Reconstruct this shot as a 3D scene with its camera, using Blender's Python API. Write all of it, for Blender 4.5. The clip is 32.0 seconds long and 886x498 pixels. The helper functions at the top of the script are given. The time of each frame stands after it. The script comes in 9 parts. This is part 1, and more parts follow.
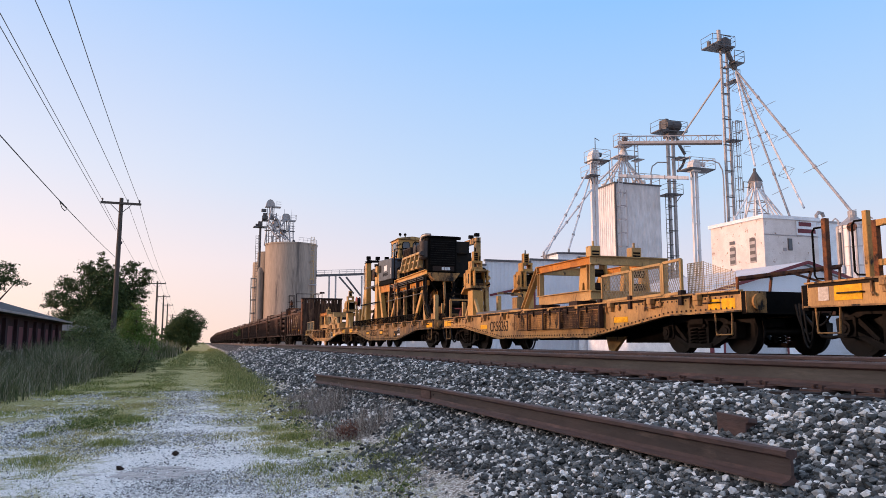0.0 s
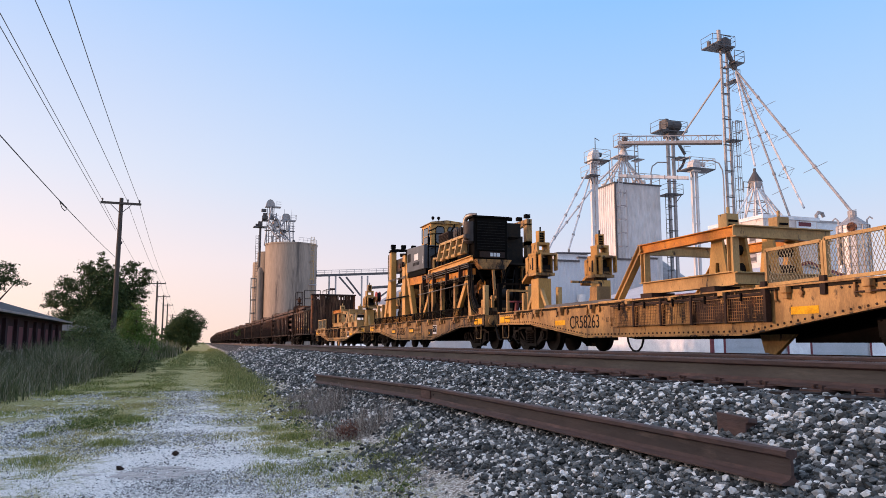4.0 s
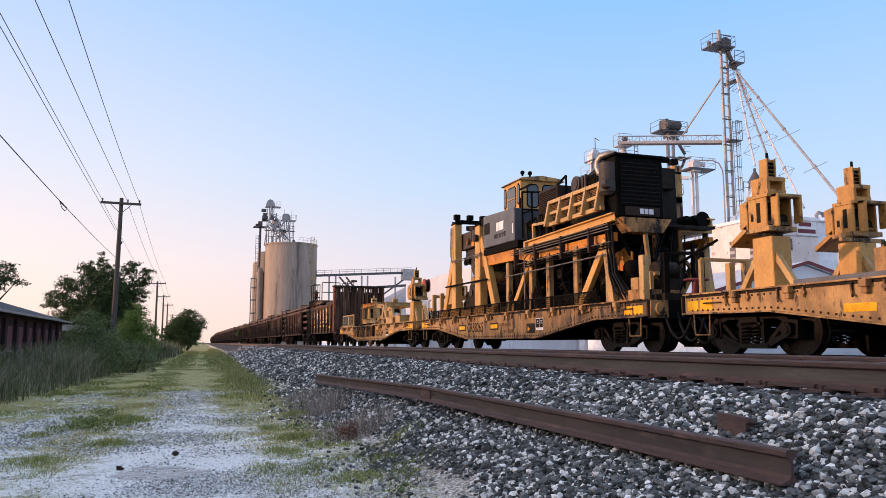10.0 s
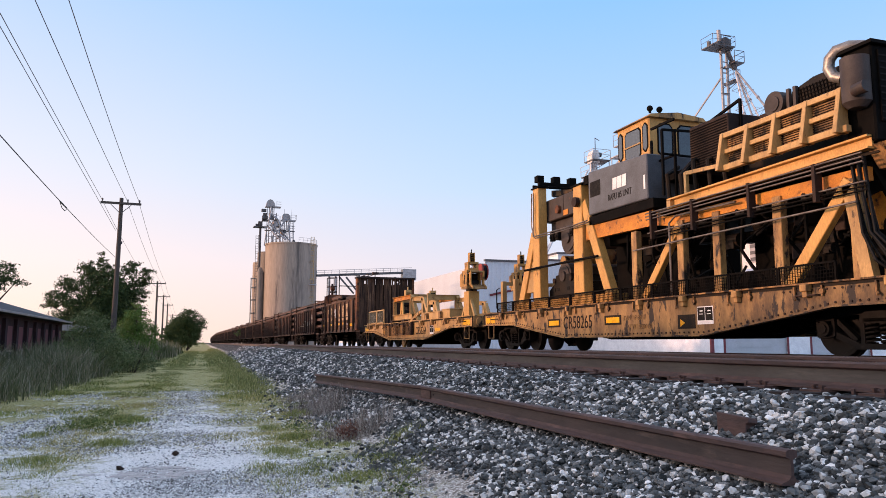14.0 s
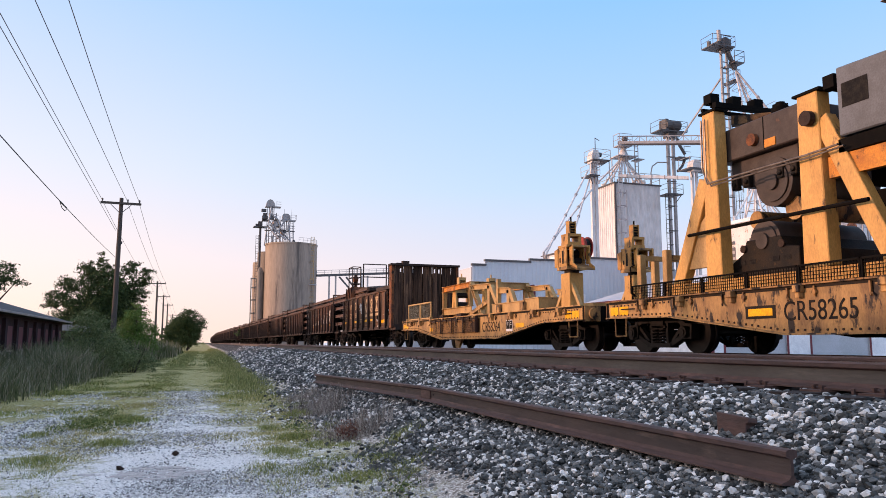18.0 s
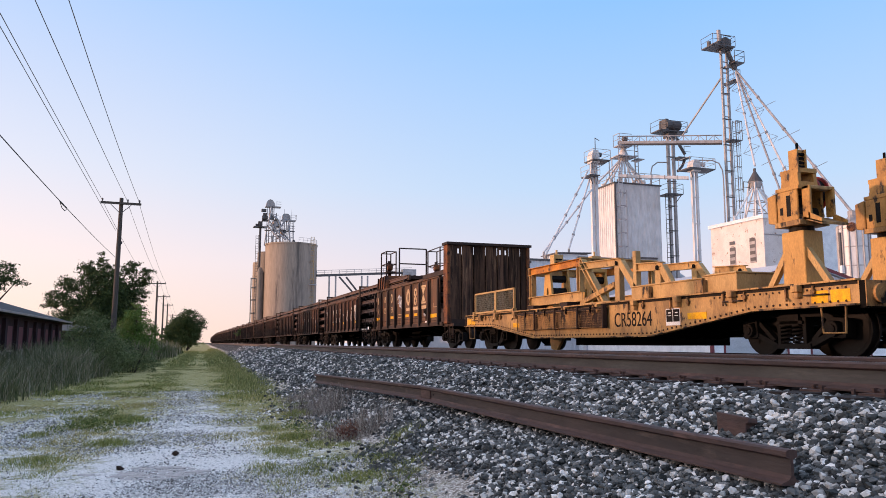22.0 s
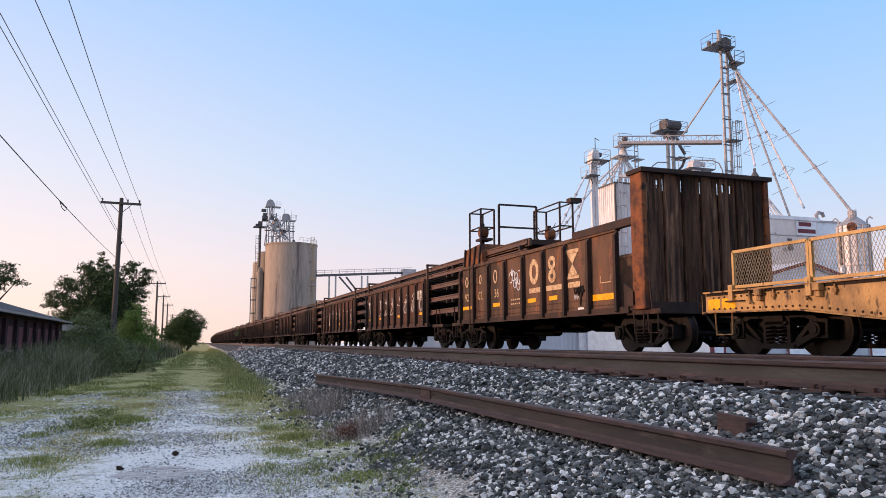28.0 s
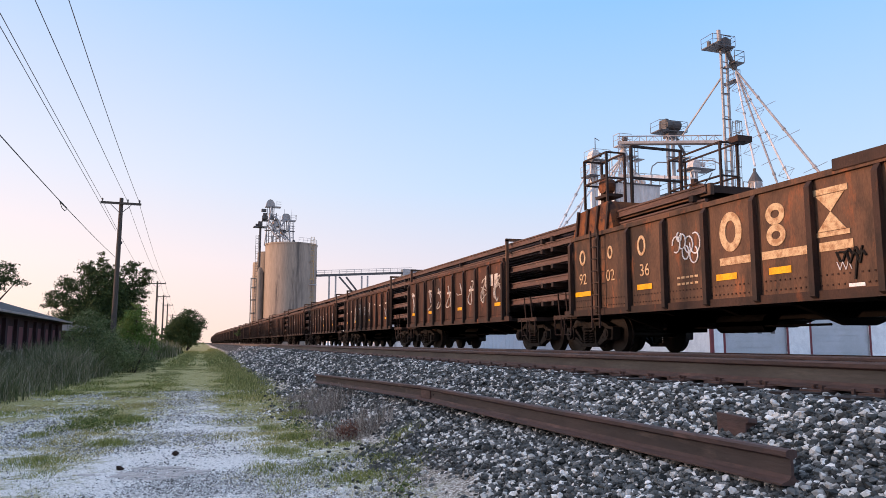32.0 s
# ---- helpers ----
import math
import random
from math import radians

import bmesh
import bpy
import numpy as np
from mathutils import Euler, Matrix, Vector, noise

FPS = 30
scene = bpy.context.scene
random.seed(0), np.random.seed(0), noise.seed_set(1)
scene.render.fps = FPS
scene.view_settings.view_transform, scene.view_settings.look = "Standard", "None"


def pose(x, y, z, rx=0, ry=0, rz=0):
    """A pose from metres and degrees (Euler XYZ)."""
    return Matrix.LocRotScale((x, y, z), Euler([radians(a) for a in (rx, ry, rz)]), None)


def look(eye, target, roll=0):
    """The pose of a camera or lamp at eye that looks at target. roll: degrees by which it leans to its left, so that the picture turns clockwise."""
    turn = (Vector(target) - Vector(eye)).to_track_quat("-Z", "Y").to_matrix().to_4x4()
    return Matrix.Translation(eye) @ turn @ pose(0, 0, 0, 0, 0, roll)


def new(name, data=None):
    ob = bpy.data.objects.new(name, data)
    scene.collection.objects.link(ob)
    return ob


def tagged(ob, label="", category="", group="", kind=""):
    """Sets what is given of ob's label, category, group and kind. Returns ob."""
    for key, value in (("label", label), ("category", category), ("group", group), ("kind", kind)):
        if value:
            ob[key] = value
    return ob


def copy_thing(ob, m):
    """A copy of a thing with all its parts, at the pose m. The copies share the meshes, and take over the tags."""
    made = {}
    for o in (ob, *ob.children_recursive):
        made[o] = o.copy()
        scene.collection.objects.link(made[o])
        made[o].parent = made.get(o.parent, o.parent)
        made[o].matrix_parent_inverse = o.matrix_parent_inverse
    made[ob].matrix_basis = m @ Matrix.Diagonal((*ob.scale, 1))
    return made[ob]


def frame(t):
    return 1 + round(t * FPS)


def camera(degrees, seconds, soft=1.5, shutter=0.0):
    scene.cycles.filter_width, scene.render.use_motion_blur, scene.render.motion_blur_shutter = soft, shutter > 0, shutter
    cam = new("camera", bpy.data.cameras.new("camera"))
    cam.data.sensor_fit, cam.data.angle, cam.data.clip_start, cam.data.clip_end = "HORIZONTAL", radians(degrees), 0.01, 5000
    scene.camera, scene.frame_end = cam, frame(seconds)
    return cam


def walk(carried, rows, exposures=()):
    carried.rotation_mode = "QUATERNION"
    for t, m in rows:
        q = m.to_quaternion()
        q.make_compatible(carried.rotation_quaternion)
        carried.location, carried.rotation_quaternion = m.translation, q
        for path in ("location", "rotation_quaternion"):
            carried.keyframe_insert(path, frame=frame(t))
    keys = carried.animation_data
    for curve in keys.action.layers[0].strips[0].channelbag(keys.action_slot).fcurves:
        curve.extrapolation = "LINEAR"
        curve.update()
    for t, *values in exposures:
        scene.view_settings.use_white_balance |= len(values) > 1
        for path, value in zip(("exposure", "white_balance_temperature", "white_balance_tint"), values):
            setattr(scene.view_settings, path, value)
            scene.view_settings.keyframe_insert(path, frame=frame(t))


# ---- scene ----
# The world's y runs along the siding that the train moves on; the eye stands at x = y = 0.
EYE = (0.0, 0.0, 1.2)
HEADING, PITCH = 18.789, 7.114
cam = camera(61.04, 32.0, soft=0.8)
CAM_POSE = pose(*EYE, 90 + PITCH, 0, -HEADING)
walk(cam, [(0.0, CAM_POSE), (32.0, CAM_POSE)], [(0.0, 0.0), (7.0, 0.02), (12.0, 0.08), (18.0, 0.11), (21.0, 0.04), (24.0, 0.0), (28.0, 0.02), (32.0, 0.08)])

# ---- sky, sun, exposure ----
SUN_AZ, SUN_EL = -76.0, 6.0      # degrees from +y towards +x
world = bpy.data.worlds.new("sky")
scene.world = world
world.use_nodes = True
wn, wl = world.node_tree.nodes, world.node_tree.links
wn.clear()
w_out, w_bg = wn.new("ShaderNodeOutputWorld"), wn.new("ShaderNodeBackground")
w_sky = wn.new("ShaderNodeTexSky")
w_sky.sky_type, w_sky.sun_disc = "NISHITA", False
w_sky.sun_elevation, w_sky.sun_rotation = radians(SUN_EL), radians(SUN_AZ)
w_sky.air_density, w_sky.dust_density, w_sky.ozone_density = 1.0, 0.6, 1.6
w_geo, w_sep = wn.new("ShaderNodeTexCoord"), wn.new("ShaderNodeSeparateXYZ")
w_ramp = wn.new("ShaderNodeValToRGB")
wl.new(w_geo.outputs["Generated"], w_sep.inputs[0])
wl.new(w_sep.outputs["Z"], w_ramp.inputs[0])
ramp = w_ramp.color_ramp
ramp.elements[0].position, ramp.elements[0].color = 0.0, (0.92, 0.74, 0.75, 1)
ramp.elements[1].position, ramp.elements[1].color = 1.0, (0.78, 0.88, 1.16, 1)
for pos, col in ((0.10, (0.86, 0.83, 0.97, 1)), (0.20, (0.62, 0.82, 1.10, 1)), (0.42, (0.34, 0.66, 1.18, 1))):
    e = ramp.elements.new(pos)
    e.color = col
# towards the sunset the sky turns pale and pink near the horizon
w_warm = wn.new("ShaderNodeValToRGB")
wl.new(w_sep.outputs["Z"], w_warm.inputs[0])
we = w_warm.color_ramp.elements
we[0].position, we[0].color = 0.0, (1.38, 0.98, 0.76, 1)
we[1].position, we[1].color = 1.0, (0.78, 0.88, 1.16, 1)
for pos, col in ((0.10, (1.28, 1.02, 0.96, 1)), (0.22, (1.0, 0.97, 1.08, 1)), (0.45, (0.55, 0.76, 1.15, 1))):
    we.new(pos).color = col
w_dot, w_fac, w_side = wn.new("ShaderNodeVectorMath"), wn.new("ShaderNodeMapRange"), wn.new("ShaderNodeMixRGB")
w_dot.operation = "DOT_PRODUCT"
w_dot.inputs[1].default_value = (math.sin(radians(SUN_AZ)), math.cos(radians(SUN_AZ)), 0.0)
w_fac.inputs["From Min"].default_value, w_fac.inputs["From Max"].default_value = -0.35, 0.75
w_fac.interpolation_type = "SMOOTHSTEP"
wl.new(w_geo.outputs["Generated"], w_dot.inputs[0])
wl.new(w_dot.outputs["Value"], w_fac.inputs["Value"])
wl.new(w_fac.outputs[0], w_side.inputs[0])
# the glow round the low sun
w_glow, w_glowramp, w_add = wn.new("ShaderNodeMapRange"), wn.new("ShaderNodeValToRGB"), wn.new("ShaderNodeMixRGB")
w_glow.inputs["From Min"].default_value, w_glow.inputs["From Max"].default_value = 0.55, 1.0
w_glow.inputs["To Max"].default_value = 1.0
w_glow.interpolation_type = "SMOOTHSTEP"
wl.new(w_dot.outputs["Value"], w_glow.inputs["Value"])
w_glowramp.color_ramp.elements[0].color, w_glowramp.color_ramp.elements[1].color = (0, 0, 0, 1), (2.0, 1.35, 0.88, 1)
wl.new(w_glow.outputs[0], w_glowramp.inputs[0])
w_add.blend_type, w_add.inputs[0].default_value = "ADD", 1.0
wl.new(w_ramp.outputs[0], w_side.inputs[1])
wl.new(w_warm.outputs[0], w_side.inputs[2])
w_mix, w_gain = wn.new("ShaderNodeMixRGB"), wn.new("ShaderNodeVectorMath")
w_gain.operation = "SCALE"
w_gain.inputs["Scale"].default_value = 0.09
wl.new(w_sky.outputs[0], w_gain.inputs[0])
w_mix.inputs[0].default_value = 0.85
wl.new(w_gain.outputs[0], w_mix.inputs[1])
wl.new(w_side.outputs[0], w_add.inputs[1])
wl.new(w_glowramp.outputs[0], w_add.inputs[2])
wl.new(w_add.outputs[0], w_mix.inputs[2])
wl.new(w_mix.outputs[0], w_bg.inputs["Color"])
w_bg.inputs["Strength"].default_value = 1.0
wl.new(w_bg.outputs[0], w_out.inputs["Surface"])

sun = new("sun", bpy.data.lights.new("sun", "SUN"))
sun.data.energy, sun.data.angle, sun.data.color = 3.5, radians(2.0), (1.0, 0.565, 0.375)
sd = Vector((math.sin(radians(SUN_AZ)) * math.cos(radians(SUN_EL)), math.cos(radians(SUN_AZ)) * math.cos(radians(SUN_EL)), math.sin(radians(SUN_EL))))
sun.matrix_world = look(sd * 100, (0, 0, 0))


# ---- materials ----
def material(name, base, second=None, rough=0.7, metal=0.0, scale=3.0, mix=(0.4, 0.62), fine=40.0, bump=0.15, stretch=(1, 1, 1), third=None, third_mix=(0.6, 0.7), vary=0.0, spec=0.3, third_scale=1.3, oily=None):
    """A surface with a main colour, stains of a second one at one scale, patches of a third, and a fine relief."""
    m = bpy.data.materials.new(name)
    m.use_nodes = True
    n, l = m.node_tree.nodes, m.node_tree.links
    b = n["Principled BSDF"]
    b.inputs["Roughness"].default_value, b.inputs["Metallic"].default_value = rough, metal
    b.inputs["Specular IOR Level"].default_value = spec
    tc, mp = n.new("ShaderNodeTexCoord"), n.new("ShaderNodeMapping")
    mp.inputs["Scale"].default_value = stretch
    l.new(tc.outputs["Object"], mp.inputs[0])
    second = second or tuple(c * 0.7 for c in base)

    def blotch(sc, lo, hi, detail=6):
        t, r = n.new("ShaderNodeTexNoise"), n.new("ShaderNodeMapRange")
        t.inputs["Scale"].default_value, t.inputs["Detail"].default_value, t.inputs["Roughness"].default_value = sc, detail, 0.65
        r.inputs["From Min"].default_value, r.inputs["From Max"].default_value = lo, hi
        l.new(mp.outputs[0], t.inputs["Vector"])
        l.new(t.outputs[0], r.inputs["Value"])
        return r.outputs[0]

    def blend(f, a, c):
        x = n.new("ShaderNodeMixRGB")
        l.new(f, x.inputs[0])
        for i, v in ((1, a), (2, c)):
            if isinstance(v, tuple):
                x.inputs[i].default_value = (*v, 1)
            else:
                l.new(v, x.inputs[i])
        return x.outputs[0]

    col = blend(blotch(scale, *mix), base, second)
    if third:
        f = blotch(scale * third_scale, *third_mix)
        if oily:
            # old oil lies thick on one stretch of the length
            sp, st, ad = n.new("ShaderNodeSeparateXYZ"), n.new("ShaderNodeMapRange"), n.new("ShaderNodeMath")
            l.new(tc.outputs["Object"], sp.inputs[0])
            st.inputs["From Min"].default_value, st.inputs["From Max"].default_value = oily
            st.inputs["To Min"].default_value, st.inputs["To Max"].default_value = 1.0, 0.0
            l.new(sp.outputs["Y"], st.inputs["Value"])
            ad.operation, ad.use_clamp = "MULTIPLY_ADD", True
            l.new(blotch(1.9, 0.30, 0.62), ad.inputs[0])
            l.new(st.outputs[0], ad.inputs[1])
            l.new(f, ad.inputs[2])
            f = ad.outputs[0]
        col = blend(f, col, third)
    g = blend(blotch(fine, 0.3, 0.7, 3), (0.8, 0.8, 0.8), (1.15, 1.15, 1.15))
    mul = n.new("ShaderNodeMixRGB")
    mul.blend_type, mul.inputs[0].default_value = "MULTIPLY", 1.0
    l.new(col, mul.inputs[1])
    l.new(g, mul.inputs[2])
    col = mul.outputs[0]
    if vary:
        oi, hs, mr = n.new("ShaderNodeObjectInfo"), n.new("ShaderNodeHueSaturation"), n.new("ShaderNodeMapRange")
        mr.inputs["To Min"].default_value, mr.inputs["To Max"].default_value = 1 - vary, 1 + vary
        l.new(oi.outputs["Random"], mr.inputs["Value"])
        l.new(mr.outputs[0], hs.inputs["Value"])
        l.new(col, hs.inputs["Color"])
        col = hs.outputs[0]
    l.new(col, b.inputs["Base Color"])
    if bump:
        bt, bn = n.new("ShaderNodeTexNoise"), n.new("ShaderNodeBump")
        bt.inputs["Scale"].default_value, bt.inputs["Detail"].default_value = fine, 5
        bn.inputs["Strength"].default_value, bn.inputs["Distance"].default_value = bump, 0.02
        l.new(mp.outputs[0], bt.inputs["Vector"])
        l.new(bt.outputs[0], bn.inputs["Height"])
        l.new(bn.outputs[0], b.inputs["Normal"])
    return m


def island(name, lo, mid, hi, rough=0.85, fine=30.0, bump=0.3, spread=(0.0, 0.55, 1.0), spec=0.25):
    """For scattered pieces joined in one mesh: each piece takes its own colour."""
    m = bpy.data.materials.new(name)
    m.use_nodes = True
    n, l = m.node_tree.nodes, m.node_tree.links
    b = n["Principled BSDF"]
    b.inputs["Roughness"].default_value = rough
    b.inputs["Specular IOR Level"].default_value = spec
    g, r = n.new("ShaderNodeNewGeometry"), n.new("ShaderNodeValToRGB")
    e = r.color_ramp.elements
    e[0].position, e[0].color = spread[0], (*lo, 1)
    e[1].position, e[1].color = spread[2], (*hi, 1)
    k = e.new(spread[1])
    k.color = (*mid, 1)
    l.new(g.outputs["Random Per Island"], r.inputs[0])
    t, x, mp = n.new("ShaderNodeTexNoise"), n.new("ShaderNodeMixRGB"), n.new("ShaderNodeMapRange")
    tc = n.new("ShaderNodeTexCoord")
    t.inputs["Scale"].default_value = fine
    l.new(tc.outputs["Object"], t.inputs["Vector"])
    mp.inputs["To Min"].default_value, mp.inputs["To Max"].default_value = 0.6, 1.35
    l.new(t.outputs[0], mp.inputs["Value"])
    x.blend_type, x.inputs[0].default_value = "MULTIPLY", 1.0
    l.new(r.outputs[0], x.inputs[1])
    l.new(mp.outputs[0], x.inputs[2])
    l.new(x.outputs[0], b.inputs["Base Color"])
    if bump:
        bn = n.new("ShaderNodeBump")
        bn.inputs["Strength"].default_value, bn.inputs["Distance"].default_value = bump, 0.02
        l.new(t.outputs[0], bn.inputs["Height"])
        l.new(bn.outputs[0], b.inputs["Normal"])
    return m


YEL = (0.47, 0.292, 0.115)
M_YEL = material("faded_yellow_paint", YEL, (0.32, 0.190, 0.074), 0.5, scale=2.2, mix=(0.42, 0.63), third=(0.07, 0.042, 0.026), third_mix=(0.61, 0.68), third_scale=2.6, bump=0.1, stretch=(1, 1, 0.45), vary=0.06)
M_SILL = material("dusty_yellow_sill_paint", (0.435, 0.258, 0.098), (0.22, 0.13, 0.056), 0.55, scale=2.2, mix=(0.43, 0.63), third=(0.05, 0.030, 0.02), third_mix=(0.58, 0.66), third_scale=2.4, bump=0.1, stretch=(1, 1, 0.45), vary=0.06)
M_YEL_DIRTY = material("grimy_yellow_paint", (0.46, 0.265, 0.095), (0.22, 0.125, 0.055), 0.65, scale=2.6, mix=(0.42, 0.60), third=(0.022, 0.016, 0.014), third_mix=(0.535, 0.61), third_scale=1.7, bump=0.12, stretch=(1, 1, 0.4), vary=0.08)
M_OILY = material("oil_stained_yellow_paint", (0.40, 0.237, 0.088), (0.20, 0.115, 0.052), 0.6, scale=2.6, mix=(0.42, 0.60), third=(0.022, 0.016, 0.014), third_mix=(0.545, 0.62), third_scale=1.7, bump=0.12, stretch=(1, 1, 0.4), oily=(1.0, 13.0))
M_GOLD = material("bright_yellow_machine_paint", (0.53, 0.292, 0.086), (0.39, 0.205, 0.06), 0.5, scale=1.8, mix=(0.48, 0.68), third=(0.06, 0.035, 0.022), third_mix=(0.63, 0.70), third_scale=2.4, bump=0.08, stretch=(1, 1, 0.4), vary=0.05)
M_SOOT = material("sooty_yellow_paint", (0.36, 0.19, 0.07), (0.14, 0.08, 0.04), 0.65, scale=2.8, mix=(0.40, 0.58), third=(0.012, 0.010, 0.009), third_mix=(0.48, 0.58), third_scale=1.6, bump=0.12, stretch=(1, 1, 0.5), vary=0.1, spec=0.2)
M_OCHRE = material("dull_ochre_paint", (0.43, 0.226, 0.062), (0.28, 0.14, 0.04), 0.55, scale=3.0, mix=(0.45, 0.65), third=(0.03, 0.02, 0.014), third_mix=(0.58, 0.66), third_scale=2.0, bump=0.1, stretch=(1, 1, 0.6))
M_ORANGE = material("orange_paint", (0.56, 0.22, 0.025), (0.34, 0.12, 0.02), 0.6, scale=2.0, third=(0.03, 0.02, 0.015), third_mix=(0.57, 0.66), third_scale=2.2, bump=0.08)
M_BRIGHT = material("reflector_yellow", (0.80, 0.42, 0.0), (0.62, 0.30, 0.0), 0.4, scale=6.0, bump=0.02)
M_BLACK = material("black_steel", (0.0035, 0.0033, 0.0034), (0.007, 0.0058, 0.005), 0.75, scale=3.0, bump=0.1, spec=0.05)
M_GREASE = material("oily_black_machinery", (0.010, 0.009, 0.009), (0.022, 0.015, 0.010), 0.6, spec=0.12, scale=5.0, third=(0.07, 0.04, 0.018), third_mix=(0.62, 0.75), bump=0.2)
M_DARKBROWN = material("brown_grimy_steel", (0.026, 0.018, 0.017), (0.045, 0.028, 0.021), 0.7, scale=3.0, bump=0.15, spec=0.12)
M_CLAMP = material("dark_brown_machine_paint", (0.060, 0.047, 0.043), (0.036, 0.028, 0.026), 0.6, scale=2.5, third=(0.11, 0.05, 0.03), third_mix=(0.62, 0.74), bump=0.1, spec=0.25)
M_GREY = material("grey_painted_tank", (0.10, 0.11, 0.13), (0.07, 0.075, 0.085), 0.5, scale=1.5, third=(0.16, 0.10, 0.07), third_mix=(0.66, 0.8), bump=0.04)
M_RAIL = material("rusty_rail", (0.120, 0.068, 0.056), (0.078, 0.050, 0.044), 0.7, metal=0.1, scale=6.0, third=(0.18, 0.10, 0.08), third_mix=(0.58, 0.7), bump=0.25, stretch=(1, 0.25, 1))
M_WEB = material("grey_brown_rail_web", (0.125, 0.106, 0.090), (0.088, 0.072, 0.062), 0.75, scale=5.0, third=(0.17, 0.14, 0.115), third_mix=(0.6, 0.72), bump=0.2, stretch=(1, 0.2, 1))
M_WEBRED = material("red_brown_rail_web", (0.098, 0.068, 0.058), (0.066, 0.049, 0.043), 0.75, scale=5.0, third=(0.14, 0.10, 0.082), third_mix=(0.6, 0.72), bump=0.25, stretch=(1, 0.2, 1))
M_RAILTOP = material("polished_rail_head", (0.20, 0.18, 0.18), (0.13, 0.10, 0.09), 0.4, metal=0.7, scale=5.0, bump=0.03, stretch=(1, 0.1, 1))
M_STEEL = material("worn_bright_steel", (0.3, 0.28, 0.26), (0.18, 0.15, 0.13), 0.45, metal=0.6, scale=4.0, bump=0.03)
M_PIPE = material("dull_steel_pipe", (0.20, 0.17, 0.15), (0.10, 0.08, 0.07), 0.4, metal=0.7, scale=4.0, bump=0.03)
M_RUST = material("gondola_brown_rust", (0.142, 0.080, 0.053), (0.055, 0.039, 0.032), 0.75, scale=1.6, mix=(0.40, 0.60), third=(0.25, 0.10, 0.05), third_mix=(0.57, 0.70), third_scale=2.2, spec=0.15, bump=0.15, stretch=(1, 1, 0.35), vary=0.15)
M_RUSTOLD = material("sooty_brown_rust", (0.080, 0.040, 0.029), (0.032, 0.021, 0.018), 0.8, scale=1.6, mix=(0.40, 0.60), third=(0.17, 0.066, 0.038), third_mix=(0.57, 0.70), third_scale=2.2, spec=0.15, bump=0.15, stretch=(1, 1, 0.35), vary=0.2)
M_CHALK = material("chalky_white_paint", (0.62, 0.58, 0.54), (0.40, 0.34, 0.29), 0.8, scale=8.0, bump=0.02)
M_RUSTDARK = material("dark_rusty_steel", (0.045, 0.024, 0.018), (0.022, 0.015, 0.013), 0.8, scale=1.6, third=(0.13, 0.045, 0.02), third_mix=(0.62, 0.75), bump=0.2, stretch=(1, 1, 0.5), vary=0.12)
M_RUSTRED = material("flaking_orange_rust", (0.20, 0.07, 0.025), (0.07, 0.03, 0.02), 0.85, scale=3.5, mix=(0.4, 0.6), third=(0.02, 0.015, 0.012), third_mix=(0.55, 0.65), bump=0.3)
M_WOOD = material("weathered_brown_plank", (0.115, 0.062, 0.040), (0.032, 0.020, 0.016), 0.85, scale=2.5, mix=(0.40, 0.60), third=(0.22, 0.125, 0.075), third_mix=(0.55, 0.66), spec=0.1, bump=0.3, fine=60, stretch=(3, 3, 0.25), vary=0.40)
M_TIE = material("creosoted_tie", (0.05, 0.036, 0.03), (0.03, 0.022, 0.02), 0.9, scale=3.0, bump=0.3, stretch=(0.3, 2, 1))
M_LETTER = material("cream_stencil_paint", (0.55, 0.40, 0.24), (0.33, 0.19, 0.10), 0.7, scale=9.0, mix=(0.45, 0.62), bump=0.05)
M_WHITE = material("white_paint", (0.75, 0.76, 0.78), (0.62, 0.63, 0.66), 0.6, scale=2.0, bump=0.04)
M_INK = material("black_stencil_paint", (0.008, 0.008, 0.009), (0.02, 0.018, 0.016), 0.75, scale=10, bump=0.02, spec=0.1)
M_FADED = material("worn_stencil_paint", (0.09, 0.055, 0.03), (0.28, 0.16, 0.05), 0.7, scale=14, mix=(0.45, 0.6), bump=0.02)
M_WHEEL = material("wheel_steel", (0.013, 0.010, 0.009), (0.008, 0.007, 0.007), 0.55, metal=0.0, scale=5, bump=0.1, spec=0.2)
M_TRUCK = material("cast_truck_steel", (0.0115, 0.0095, 0.0088), (0.007, 0.006, 0.0057), 0.7, scale=5, third=(0.026, 0.018, 0.015), third_mix=(0.58, 0.72), bump=0.2, spec=0.2)
M_SPRING = material("coil_spring_steel", (0.020, 0.016, 0.014), (0.012, 0.010, 0.009), 0.7, scale=6, bump=0.1, spec=0.1)
M_RUBBER = material("black_hose", (0.006, 0.006, 0.0065), (0.01, 0.01, 0.01), 0.6, bump=0.03, spec=0.12)
M_MESH = material("galvanised_mesh", (0.32, 0.28, 0.20), (0.22, 0.17, 0.10), 0.5, metal=0.5, scale=4, bump=0.02)
M_RED = material("red_reel", (0.35, 0.03, 0.02), (0.2, 0.02, 0.015), 0.5, bump=0.03)
M_CONC = material("silo_concrete", (0.37, 0.29, 0.235), (0.28, 0.22, 0.18), 0.9, scale=0.55, mix=(0.4, 0.62), third=(0.12, 0.10, 0.09), third_mix=(0.54, 0.66), bump=0.15, fine=8, stretch=(1, 1, 0.08))
M_CORR = material("white_corrugated_steel", (0.66, 0.63, 0.63), (0.56, 0.53, 0.53), 0.5, metal=0.1, scale=0.5, stretch=(1, 1, 0.3), third=(0.45, 0.42, 0.42), third_mix=(0.62, 0.8), fine=3.0, bump=0)
